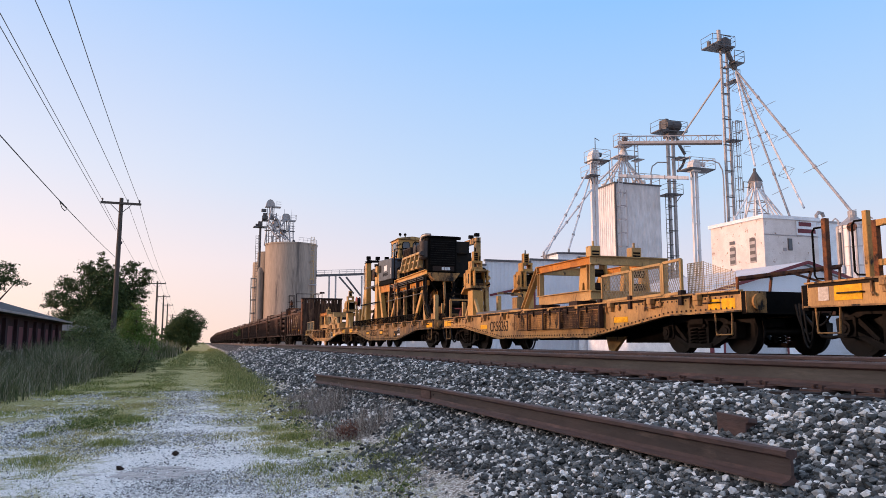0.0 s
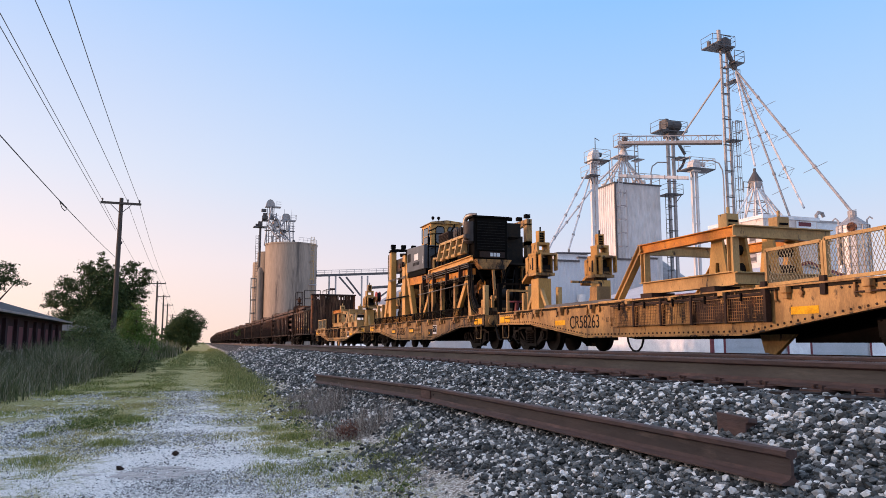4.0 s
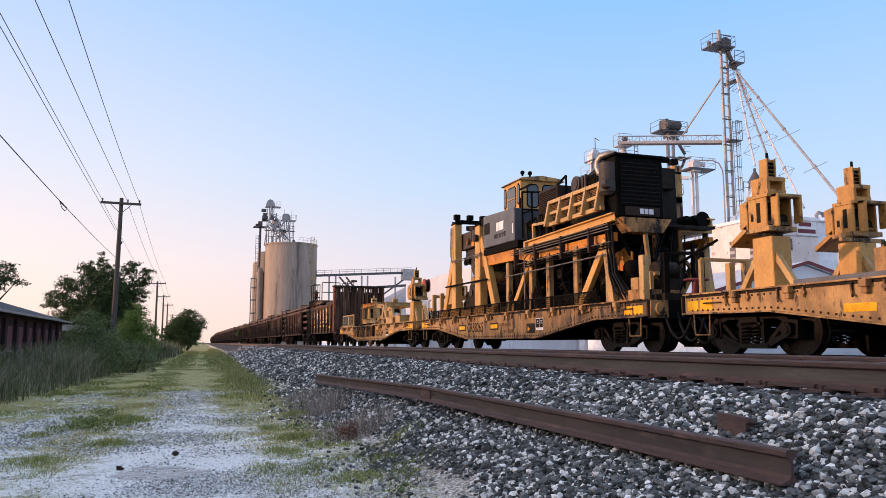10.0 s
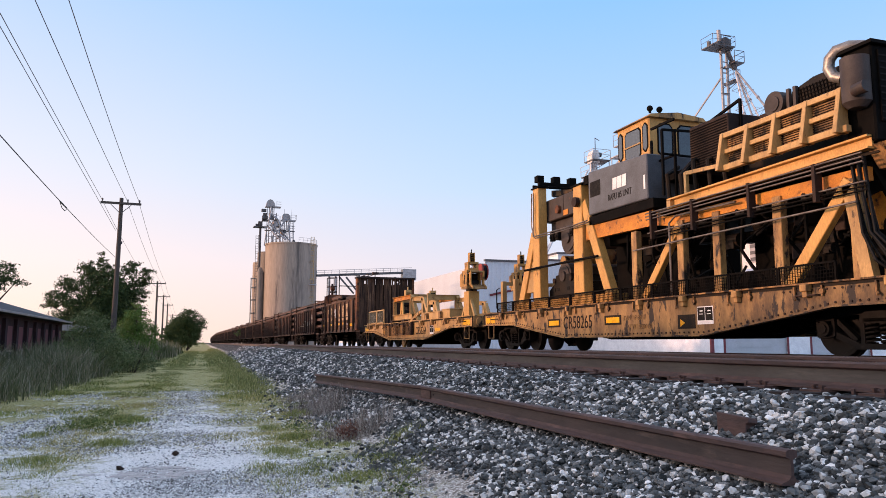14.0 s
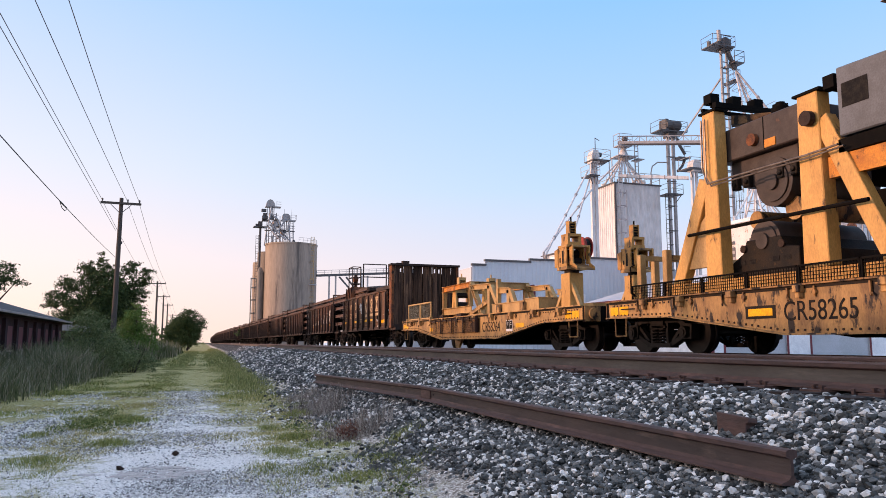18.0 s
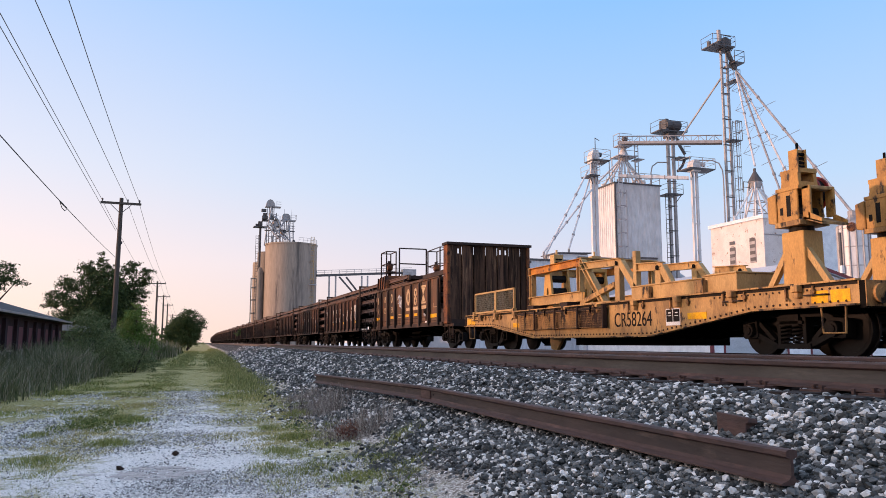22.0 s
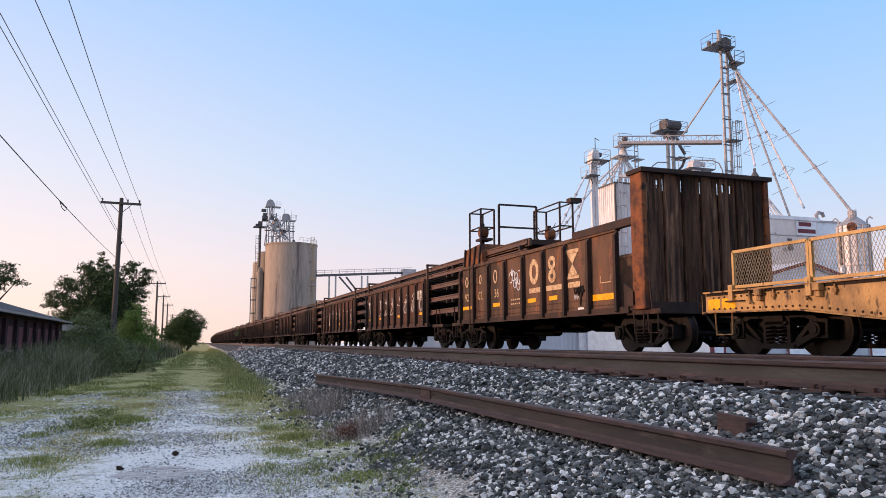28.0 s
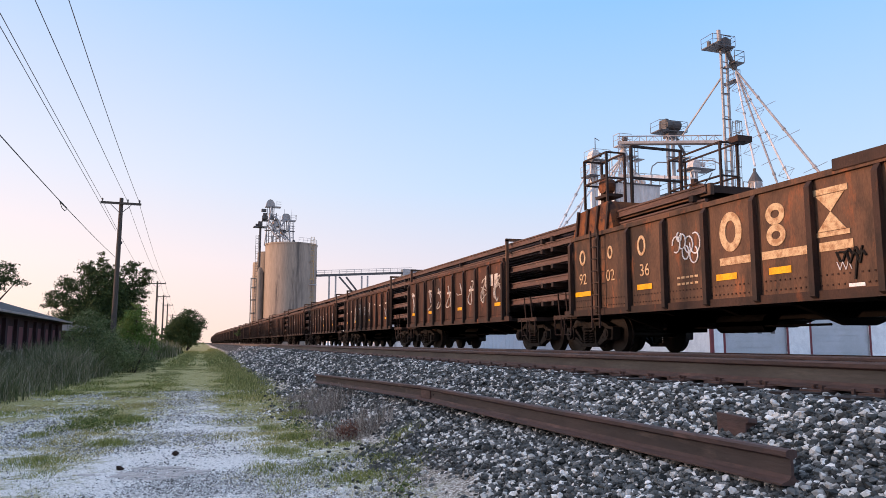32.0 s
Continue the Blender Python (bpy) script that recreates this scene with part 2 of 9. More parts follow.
M_BLUEWALL = material("pale_metal_siding", (0.55, 0.58, 0.63), (0.50, 0.52, 0.57), 0.5, scale=0.3, bump=0.03)
M_BLOCK = material("painted_block_wall", (0.70, 0.635, 0.60), (0.60, 0.525, 0.49), 0.85, scale=0.8, third=(0.33, 0.23, 0.18), third_mix=(0.60, 0.65), third_scale=3.0, bump=0.1)
M_GALV = material("galvanised_steel", (0.38, 0.35, 0.35), (0.28, 0.26, 0.26), 0.5, metal=0.3, scale=1.0, fine=3.0, bump=0, vary=0.08)
M_GALVDARK = material("dark_weathered_steel", (0.12, 0.115, 0.12), (0.08, 0.07, 0.07), 0.6, metal=0.2, scale=1.5, fine=3.0, bump=0)
M_MAROON = material("maroon_trim", (0.16, 0.034, 0.042), (0.12, 0.026, 0.034), 0.6, scale=2, bump=0.02)
M_ROOF = material("pale_metal_roof", (0.58, 0.58, 0.61), (0.5, 0.5, 0.53), 0.45, scale=0.6, bump=0.03)
M_DARKROOF = material("dark_shingle_roof", (0.065, 0.066, 0.075), (0.045, 0.046, 0.052), 0.8, scale=2, bump=0.2)
M_BRICK = material("red_brick", (0.050, 0.024, 0.025), (0.032, 0.018, 0.020), 0.9, scale=3, bump=0.2)
M_PAVER = material("dusty_paver", (0.46, 0.40, 0.37), (0.62, 0.58, 0.55), 0.95, scale=6, bump=0.2)
M_DOORGREY = material("grey_roller_door", (0.42, 0.44, 0.48), (0.37, 0.39, 0.42), 0.55, scale=1, bump=0.02)
M_POLE = material("weathered_pole_wood", (0.10, 0.085, 0.075), (0.07, 0.055, 0.05), 0.9, scale=4, stretch=(3, 3, 0.2), bump=0.3, fine=60)
M_WIRE = material("wire", (0.07, 0.07, 0.075), (0.06, 0.06, 0.06), 0.6, bump=0)
M_GLASS = material("dark_cab_glass", (0.05, 0.07, 0.09), (0.04, 0.05, 0.07), 0.08, scale=1, bump=0, spec=0.7)
M_BARK = material("bark", (0.07, 0.052, 0.04), (0.045, 0.035, 0.028), 0.95, scale=4, stretch=(1, 1, 0.3), bump=0.5)
M_LEAF = island("dark_leaves", (0.026, 0.044, 0.015), (0.050, 0.078, 0.024), (0.11, 0.14, 0.045), 0.7, fine=3, bump=0)
M_LEAFB = island("fresh_leaves", (0.07, 0.13, 0.025), (0.11, 0.19, 0.04), (0.16, 0.24, 0.055), 0.7, fine=3, bump=0)
M_WEED = island("weed_leaves", (0.13, 0.165, 0.04), (0.27, 0.29, 0.075), (0.50, 0.45, 0.17), 0.75, fine=3, bump=0)
M_BUSH = island("brush_leaves", (0.075, 0.105, 0.04), (0.13, 0.165, 0.065), (0.23, 0.25, 0.12), 0.75, fine=3, bump=0)
M_GRASS = island("grass_blades", (0.19, 0.185, 0.055), (0.42, 0.36, 0.115), (0.80, 0.65, 0.38), 0.8, fine=3, bump=0)
M_TALL = island("tall_grass_blades", (0.05, 0.066, 0.026), (0.145, 0.155, 0.072), (0.40, 0.34, 0.26), 0.8, fine=3, bump=0)
M_LUSH = island("green_grass_blades", (0.11, 0.135, 0.042), (0.23, 0.245, 0.078), (0.50, 0.44, 0.21), 0.8, fine=3, bump=0)
M_BROAD = island("broad_weed_leaves", (0.06, 0.09, 0.022), (0.14, 0.185, 0.048), (0.30, 0.31, 0.10), 0.7, fine=3, bump=0)
M_THISTLE = island("dead_thistle_leaves", (0.10, 0.04, 0.03), (0.18, 0.075, 0.05), (0.30, 0.14, 0.09), 0.9, fine=3, bump=0)
M_DRY = island("dry_weed_stems", (0.10, 0.075, 0.06), (0.28, 0.225, 0.19), (0.68, 0.60, 0.52), 0.9, fine=3, bump=0)
M_STONE = island("ballast_stones", (0.018, 0.020, 0.019), (0.175, 0.175, 0.168), (1.0, 0.94, 0.88), 0.8, fine=45, bump=0.6, spread=(0.0, 0.72, 0.96))
M_CHIP = island("limestone_chips", (0.12, 0.11, 0.10), (0.56, 0.54, 0.52), (0.95, 0.92, 0.89), 0.9, fine=40, bump=0.2)


# ---- building blocks ----
class Shape:
    """Collects closed pieces and turns them into one mesh."""

    def __init__(self):
        self.v, self.f = [], []

    def add(self, vs, fs):
        k = len(self.v)
        self.v += [tuple(p) for p in vs]
        self.f += [tuple(i + k for i in q) for q in fs]
        return self

    def box(self, x0, x1, y0, y1, z0, z1):
        return self.add([(x, y, z) for x in (x0, x1) for y in (y0, y1) for z in (z0, z1)],
                        [(0, 1, 3, 2), (4, 6, 7, 5), (0, 4, 5, 1), (2, 3, 7, 6), (0, 2, 6, 4), (1, 5, 7, 3)])

    def bar(self, a, b, w=0.05, h=None, up=(0, 0, 1)):
        """A square bar from a to b, w wide and h along up."""
        a, b, up = Vector(a), Vector(b), Vector(up)
        d = (b - a).normalized()
        if abs(d.dot(up)) > 0.98:
            up = Vector((0, 1, 0)) if abs(d.y) < 0.9 else Vector((1, 0, 0))
        s = d.cross(up).normalized()
        u = s.cross(d).normalized()
        s, u = s * w / 2, u * (h or w) / 2
        return self.add([p + i * s + j * u for p in (a, b) for i, j in ((-1, -1), (1, -1), (1, 1), (-1, 1))],
                        [(3, 2, 1, 0), (4, 5, 6, 7), (0, 1, 5, 4), (1, 2, 6, 5), (2, 3, 7, 6), (3, 0, 4, 7)])

    def tube(self, a, b, r0, r1=None, seg=10):
        a, b = Vector(a), Vector(b)
        r1 = r0 if r1 is None else r1
        d = (b - a).normalized()
        s = d.orthogonal().normalized()
        u = d.cross(s)
        vs = [p + r * (math.cos(2 * math.pi * i / seg) * s + math.sin(2 * math.pi * i / seg) * u) for p, r in ((a, r0), (b, r1)) for i in range(seg)]
        fs = [(i, (i + 1) % seg, seg + (i + 1) % seg, seg + i) for i in range(seg)]
        return self.add(vs, fs + [tuple(range(seg))[::-1], tuple(range(seg, 2 * seg))])

    def pipe(self, pts, r, seg=7):
        """A bent round bar through all the points."""
        pts = [Vector(p) for p in pts]
        n = len(pts)
        dirs = [(pts[min(i + 1, n - 1)] - pts[max(i - 1, 0)]).normalized() for i in range(n)]
        s = dirs[0].orthogonal().normalized()
        vs = []
        for p, d in zip(pts, dirs):
            s = (s - d * s.dot(d)).normalized()
            u = d.cross(s)
            vs += [p + r * (math.cos(2 * math.pi * i / seg) * s + math.sin(2 * math.pi * i / seg) * u) for i in range(seg)]
        fs = [(j * seg + i, j * seg + (i + 1) % seg, (j + 1) * seg + (i + 1) % seg, (j + 1) * seg + i) for j in range(n - 1) for i in range(seg)]
        return self.add(vs, fs + [tuple(range(seg))[::-1], tuple(range((n - 1) * seg, n * seg))])

    def plate(self, pts, axis, lo, hi):
        """A flat outline (two numbers a corner) drawn out along an axis from lo to hi."""
        def put(p, k):
            q = list(p)
            q.insert(axis, k)
            return tuple(q)
        n = len(pts)
        vs = [put(p, lo) for p in pts] + [put(p, hi) for p in pts]
        fs = [(i, (i + 1) % n, n + (i + 1) % n, n + i) for i in range(n)]
        return self.add(vs, fs + [tuple(range(n))[::-1], tuple(range(n, 2 * n))])

    def ball(self, c, r, seg=10, rings=6, sz=1.0):
        vs = [(c[0] + r * math.sin(math.pi * j / rings) * math.cos(2 * math.pi * i / seg), c[1] + r * math.sin(math.pi * j / rings) * math.sin(2 * math.pi * i / seg), c[2] + sz * r * math.cos(math.pi * j / rings)) for j in range(rings + 1) for i in range(seg)]
        return self.add(vs, [(j * seg + i, (j + 1) * seg + i, (j + 1) * seg + (i + 1) % seg, j * seg + (i + 1) % seg) for j in range(rings) for i in range(seg)])

    def ibeam(self, a, b, w=0.15, h=0.25, t=0.02, up=(0, 0, 1)):
        a, b, up = Vector(a), Vector(b), Vector(up)
        d = (b - a).normalized()
        s = d.cross(up).normalized()
        u = s.cross(d).normalized()
        self.bar(a + u * (h / 2 - t / 2), b + u * (h / 2 - t / 2), w, t, up)
        self.bar(a - u * (h / 2 - t / 2), b - u * (h / 2 - t / 2), w, t, up)
        return self.bar(a, b, t, h - 2.2 * t, up)

    def run(self, a, b, r, seg=8):
        """A long straight pipe made of short lengths."""
        a, b = Vector(a), Vector(b)
        k = max(2, int((b - a).length / 0.35))
        return self.pipe([a.lerp(b, i / k) for i in range(k + 1)], r, seg)

    def mesh(self, name, mat, smooth=False):
        me = bpy.data.meshes.new(name)
        me.from_pydata(self.v, [], self.f)
        me.materials.append(mat)
        bm = bmesh.new()
        bm.from_mesh(me)
        bmesh.ops.recalc_face_normals(bm, faces=bm.faces)
        bm.to_mesh(me)
        bm.free()
        if smooth:
            me.shade_smooth()
            me.set_sharp_from_angle(angle=radians(40))
        return me


def part(name, shape, mat, parent=None, label="", smooth=False, bevel=0.0):
    ob = new(name, shape.mesh(name, mat, smooth) if isinstance(shape, Shape) else shape)
    if not isinstance(shape, Shape) and not ob.data.materials:
        ob.data.materials.append(mat)
    ob.parent = parent
    if bevel:
        b = ob.modifiers.new("edges", "BEVEL")
        b.width, b.segments, b.limit_method = bevel, 1, "ANGLE"
    if label:
        tagged(ob, label)
    return ob


def thing(name, label, category, m=None, group="", kind=""):
    ob = new(name)
    ob.empty_display_size = 0.2
    if m is not None:
        ob.matrix_basis = m
    return tagged(ob, label, category, group, kind)


def lettering(text, size, m, mat, parent, name="lettering", depth=0.003, squeeze=1.0):
    cu = bpy.data.curves.new("text", "FONT")
    cu.body, cu.size, cu.extrude, cu.align_x = text, size, depth, "LEFT"
    tmp = new("text", cu)
    bpy.context.view_layer.update()
    me = bpy.data.meshes.new_from_object(tmp.evaluated_get(bpy.context.evaluated_depsgraph_get()))
    bpy.data.objects.remove(tmp)
    bpy.data.curves.remove(cu)
    me.materials.clear()
    me.materials.append(mat)
    me.transform(m @ Matrix.Diagonal((squeeze, 1, 1, 1)))
    ob = new(name, me)
    ob.parent = parent
    return ob


def side(u, h, x):
    """Where writing begins on a car's near side (it reads towards the car's front)."""
    return Matrix(((0, 0, -1, x), (-1, 0, 0, u), (0, 1, 0, h), (0, 0, 0, 1)))


def scatter_mesh(name, verts, faces, mat):
    me = bpy.data.meshes.new(name)
    k = faces.shape[1]
    me.vertices.add(len(verts))
    me.vertices.foreach_set("co", verts.astype(np.float32).ravel())
    me.loops.add(faces.size)
    me.loops.foreach_set("vertex_index", faces.astype(np.int32).ravel())
    me.polygons.add(len(faces))
    me.polygons.foreach_set("loop_start", np.arange(0, faces.size, k, dtype=np.int32))
    me.update(calc_edges=True)
    me.shade_flat()
    me.materials.append(mat)
    return me


MAIN_TURN = 1.313      # degrees by which the main line bears to the right of the siding
MAIN = pose(0, 0, 0, 0, 0, -MAIN_TURN)
RAIL_MAIN, RAIL_SIDE = 1.074, 0.98   # heights of the rail tops
SIDING_X = 10.35
N1 = 4.08              # near rail's centre, in the main line's own space
MEET = 242.0           # where the siding joins the main line


def ground_height(xm):
    """Height of the ground across the main line."""
    pts = ((-60, 0.3), (-8, 0.15), (-3, 0.02), (1.3, 0.0), (1.9, 0.06), (2.35, 0.32), (2.85, 0.50), (3.40, 0.78), (3.58, 0.832), (3.9, 0.838), (6.2, 0.84), (6.6, 0.8), (7.6, 0.62), (8.6, 0.74), (9.0, 0.78), (11.7, 0.78), (12.6, 0.5), (15, 0.35), (60, 0.35), (900, 0.3))
    return np.interp(xm, [p[0] for p in pts], [p[1] for p in pts])


# ---- ground, road, tracks ----
def ground_material():
    m = bpy.data.materials.new("gravel_road_and_grass")
    m.use_nodes = True
    n, l = m.node_tree.nodes, m.node_tree.links
    b = n["Principled BSDF"]
    b.inputs["Roughness"].default_value = 0.95
    b.inputs["Specular IOR Level"].default_value = 0.1
    tc, sp = n.new("ShaderNodeTexCoord"), n.new("ShaderNodeSeparateXYZ")
    l.new(tc.outputs["Object"], sp.inputs[0])

    def tex(scale, detail=5, rough=0.6):
        t = n.new("ShaderNodeTexNoise")
        t.inputs["Scale"].default_value, t.inputs["Detail"].default_value, t.inputs["Roughness"].default_value = scale, detail, rough
        l.new(tc.outputs["Object"], t.inputs["Vector"])
        return t.outputs[0]

    def math_(op, a, c):
        x = n.new("ShaderNodeMath")
        x.operation = op
        for i, v in ((0, a), (1, c)):
            if isinstance(v, (int, float)):
                x.inputs[i].default_value = v
            else:
                l.new(v, x.inputs[i])
        return x.outputs[0]

    def ramp_(f, stops):
        r = n.new("ShaderNodeValToRGB")
        e = r.color_ramp.elements
        e[0].position, e[0].color = stops[0][0], (*stops[0][1], 1)
        e[1].position, e[1].color = stops[-1][0], (*stops[-1][1], 1)
        for p, c in stops[1:-1]:
            k = e.new(p)
            k.color = (*c, 1)
        l.new(f, r.inputs[0])
        return r.outputs[0]

    def blend(f, a, c):
        x = n.new("ShaderNodeMixRGB")
        l.new(f, x.inputs[0])
        l.new(a, x.inputs[1])
        l.new(c, x.inputs[2])
        return x.outputs[0]

    gravel = ramp_(tex(55, 5, 0.8), ((0.32, (0.10, 0.09, 0.08)), (0.41, (0.42, 0.39, 0.36)), (0.48, (0.84, 0.80, 0.75)), (0.60, (1.0, 0.97, 0.93))))
    grass = ramp_(tex(26, 6, 0.8), ((0.30, (0.06, 0.066, 0.026)), (0.42, (0.22, 0.208, 0.072)), (0.53, (0.38, 0.34, 0.145)), (0.66, (0.68, 0.60, 0.39))))
    # bed under the stones, coloured near black for the shade in their gaps
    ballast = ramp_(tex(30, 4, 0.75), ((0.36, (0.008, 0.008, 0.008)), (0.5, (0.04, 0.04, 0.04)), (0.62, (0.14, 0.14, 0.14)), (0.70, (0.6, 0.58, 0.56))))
    # where the wheels run the gravel is bare; x from -8 to 8 m goes over 0 to 1
    w = math_("ADD", sp.outputs["X"], math_("MULTIPLY", math_("SUBTRACT", tex(0.55, 6), 0.5), 2.8))
    f = math_("DIVIDE", math_("ADD", w, 8.0), 16.0)
    bare = ramp_(f, ((0.0, (0, 0, 0)), (0.28, (0, 0, 0)), (0.33, (0.42,) * 3), (0.365, (0.40,) * 3), (0.40, (0.10,) * 3), (0.44, (0.35,) * 3), (0.475, (0.66,) * 3), (0.51, (0.62,) * 3), (0.55, (0.2,) * 3), (0.60, (0.0,) * 3), (1.0, (0, 0, 0))))
    near = n.new("ShaderNodeMapRange")
    near.inputs["From Min"].default_value, near.inputs["From Max"].default_value = 6.5, 14.0
    near.inputs["To Min"].default_value, near.inputs["To Max"].default_value = 0.42, 0.0
    l.new(sp.outputs["Y"], near.inputs["Value"])
    patch = math_("ADD", math_("ADD", bare, math_("MULTIPLY", math_("SUBTRACT", tex(2.6, 12, 0.86), 0.5), 4.2)), near.outputs[0])
    away = n.new("ShaderNodeMapRange")
    away.inputs["From Min"].default_value, away.inputs["From Max"].default_value = 12.0, 27.0
    away.inputs["To Min"].default_value, away.inputs["To Max"].default_value = 0.0, 0.75
    l.new(sp.outputs["Y"], away.inputs["Value"])
    patch = math_("SUBTRACT", patch, away.outputs[0])
    mask = n.new("ShaderNodeMapRange")
    mask.inputs["From Min"].default_value, mask.inputs["From Max"].default_value = 0.22, 0.66
    l.new(patch, mask.inputs["Value"])
    col = blend(mask.outputs[0], grass, gravel)
    soil = ramp_(tex(34, 5, 0.8), ((0.32, (0.04, 0.033, 0.026)), (0.43, (0.20, 0.16, 0.125)), (0.51, (0.42, 0.36, 0.30)), (0.59, (0.9, 0.85, 0.78))))
    toe = n.new("ShaderNodeMapRange")
    toe.inputs["From Min"].default_value, toe.inputs["From Max"].default_value = 1.35, 1.9
    l.new(math_("ADD", sp.outputs["X"], math_("MULTIPLY", math_("SUBTRACT", tex(1.4, 8, 0.75), 0.5), 2.2)), toe.inputs["Value"])
    col = blend(toe.outputs[0], col, soil)
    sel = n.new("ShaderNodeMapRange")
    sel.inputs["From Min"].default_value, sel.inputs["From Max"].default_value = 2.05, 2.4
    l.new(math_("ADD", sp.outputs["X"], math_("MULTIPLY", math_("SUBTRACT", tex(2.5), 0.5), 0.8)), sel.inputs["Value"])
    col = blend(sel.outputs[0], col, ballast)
    far = n.new("ShaderNodeMapRange")
    far.inputs["From Min"].default_value, far.inputs["From Max"].default_value = 13.0, 15.0
    l.new(sp.outputs["X"], far.inputs["Value"])
    col = blend(far.outputs[0], col, gravel)
    l.new(col, b.inputs["Base Color"])
    bn = n.new("ShaderNodeBump")
    bn.inputs["Strength"].default_value, bn.inputs["Distance"].default_value = 0.6, 0.03
    l.new(tex(45, 6, 0.7), bn.inputs["Height"])
    l.new(bn.outputs[0], b.inputs["Normal"])
    return m


def build_ground():
    xs = np.concatenate([[-1500, -400, -120, -60, -30, -16], np.arange(-10, 14.01, 0.25), [16, 20, 30, 60, 120, 400, 1500]])
    ys = np.concatenate([[-300, -60, -20, -5], np.arange(0, 40, 0.4), np.arange(40, 120, 2.0), [140, 180, 250, 400, 700, 1200, 2200, 4000]])
    gx, gy = np.meshgrid(xs, ys)
    gz = ground_height(gx)
    rough = np.array([noise.noise((x * 0.9, y * 0.9, 0.3)) * 0.03 + noise.noise((x * 3.1, y * 3.1, 5.3)) * 0.012 for x, y in zip(gx.ravel(), gy.ravel())]).reshape(gx.shape)
    gz = gz + np.where((gx < 3.2) & (gx > -30), rough, 0)
    n, m = len(ys), len(xs)
    idx = np.arange(n * m).reshape(n, m)
    faces = np.stack([idx[:-1, :-1], idx[:-1, 1:], idx[1:, 1:], idx[1:, :-1]], -1).reshape(-1, 4)
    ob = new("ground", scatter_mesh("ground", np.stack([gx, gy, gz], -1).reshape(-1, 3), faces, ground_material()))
    ob.data.shade_smooth()
    ob.matrix_basis = MAIN
    tagged(ob, "pale gravel road with grass patches beside dark ballast", "ground", kind="structure")


build_ground()


def rail_outline(h, w_head=0.074, w_foot=0.145):
    a, f = w_head / 2, w_foot / 2
    k = h / 0.186
    return [(-f, 0), (f, 0), (f, 0.011 * k), (0.022, 0.028 * k), (0.009, 0.05 * k), (0.009, 0.135 * k), (a - 0.004, 0.146 * k), (a, 0.15 * k), (a, 0.176 * k), (a - 0.012, h),
            (-a + 0.012, h), (-a, 0.176 * k), (-a, 0.15 * k), (-a + 0.004, 0.146 * k), (-0.009, 0.135 * k), (-0.009, 0.05 * k), (-0.022, 0.028 * k), (-f, 0.011 * k)]


def web_faces(me, x=0.0, mat=None):
    """The upright sides of a rail's web are greyer than its head and foot."""
    me.materials.append(mat or M_WEB)
    for p in me.polygons:
        if abs(p.normal.x) > 0.95 and abs(p.center.x - x) < 0.02:
            p.material_index = 1


def rail(name, x, z, y0, y1, parent, h=0.186):
    ob = part(name, Shape().plate([(px + x, pz + z - h) for px, pz in rail_outline(h)], 1, y0, y1), M_RAIL, parent)
    web_faces(ob.data, x)
    part("running_surface", Shape().box(x - 0.022, x + 0.022, y0, y1, z - 0.001, z + 0.003), M_RAILTOP, ob, "worn shiny running band")
    return ob


main_line = thing("main_track", "rusty railway track on grey ballast", "railway track", MAIN, kind="structure")
for x in (N1, N1 + 1.505):
    rail("rail", x, RAIL_MAIN, -60, 1500, main_line)
siding = thing("siding_track", "lower railway siding under the train", "railway track", kind="structure")
for x in (SIDING_X - 0.75, SIDING_X + 0.75):
    rail("rail", x, RAIL_SIDE, -60, MEET, siding)

tie_shape = Shape().box(N1 - 0.40, N1 + 2.03, -0.11, 0.11, RAIL_MAIN - 0.37, RAIL_MAIN - 0.198).mesh("tie", M_TIE)
plate_shape = Shape().box(N1 - 0.17, N1 + 0.17, -0.095, 0.095, RAIL_MAIN - 0.198, RAIL_MAIN - 0.184)
for sx, sy in ((-0.085, 0.05), (0.085, -0.05), (-0.125, -0.06)):
    plate_shape.box(N1 + sx - 0.009, N1 + sx + 0.009, sy - 0.009, sy + 0.009, RAIL_MAIN - 0.19, RAIL_MAIN - 0.158)
    plate_shape.box(N1 + sx - 0.017, N1 + sx + 0.017, sy - 0.015, sy + 0.015, RAIL_MAIN - 0.163, RAIL_MAIN - 0.152)
plate_mesh = plate_shape.mesh("tie_plate", M_RAIL)
rnd = random.Random(4)
for i in range(90):
    y = 0.6 + i * 0.51 + rnd.uniform(-0.03, 0.03)
    for nm, me in (("tie", tie_shape), ("tie_plate", plate_mesh)):
        o = new(nm, me)
        o.parent = main_line
        o.location = (rnd.uniform(-0.02, 0.02) if nm == "tie" else 0, y, rnd.uniform(-0.004, 0.0))
anchor = Shape()
for i in range(45):
    y = 0.84 + i * 1.02
    anchor.box(N1 - 0.085, N1 + 0.085, y - 0.012, y + 0.012, RAIL_MAIN - 0.205, RAIL_MAIN - 0.17)
part("rail_anchor", anchor, M_RAIL, main_line)

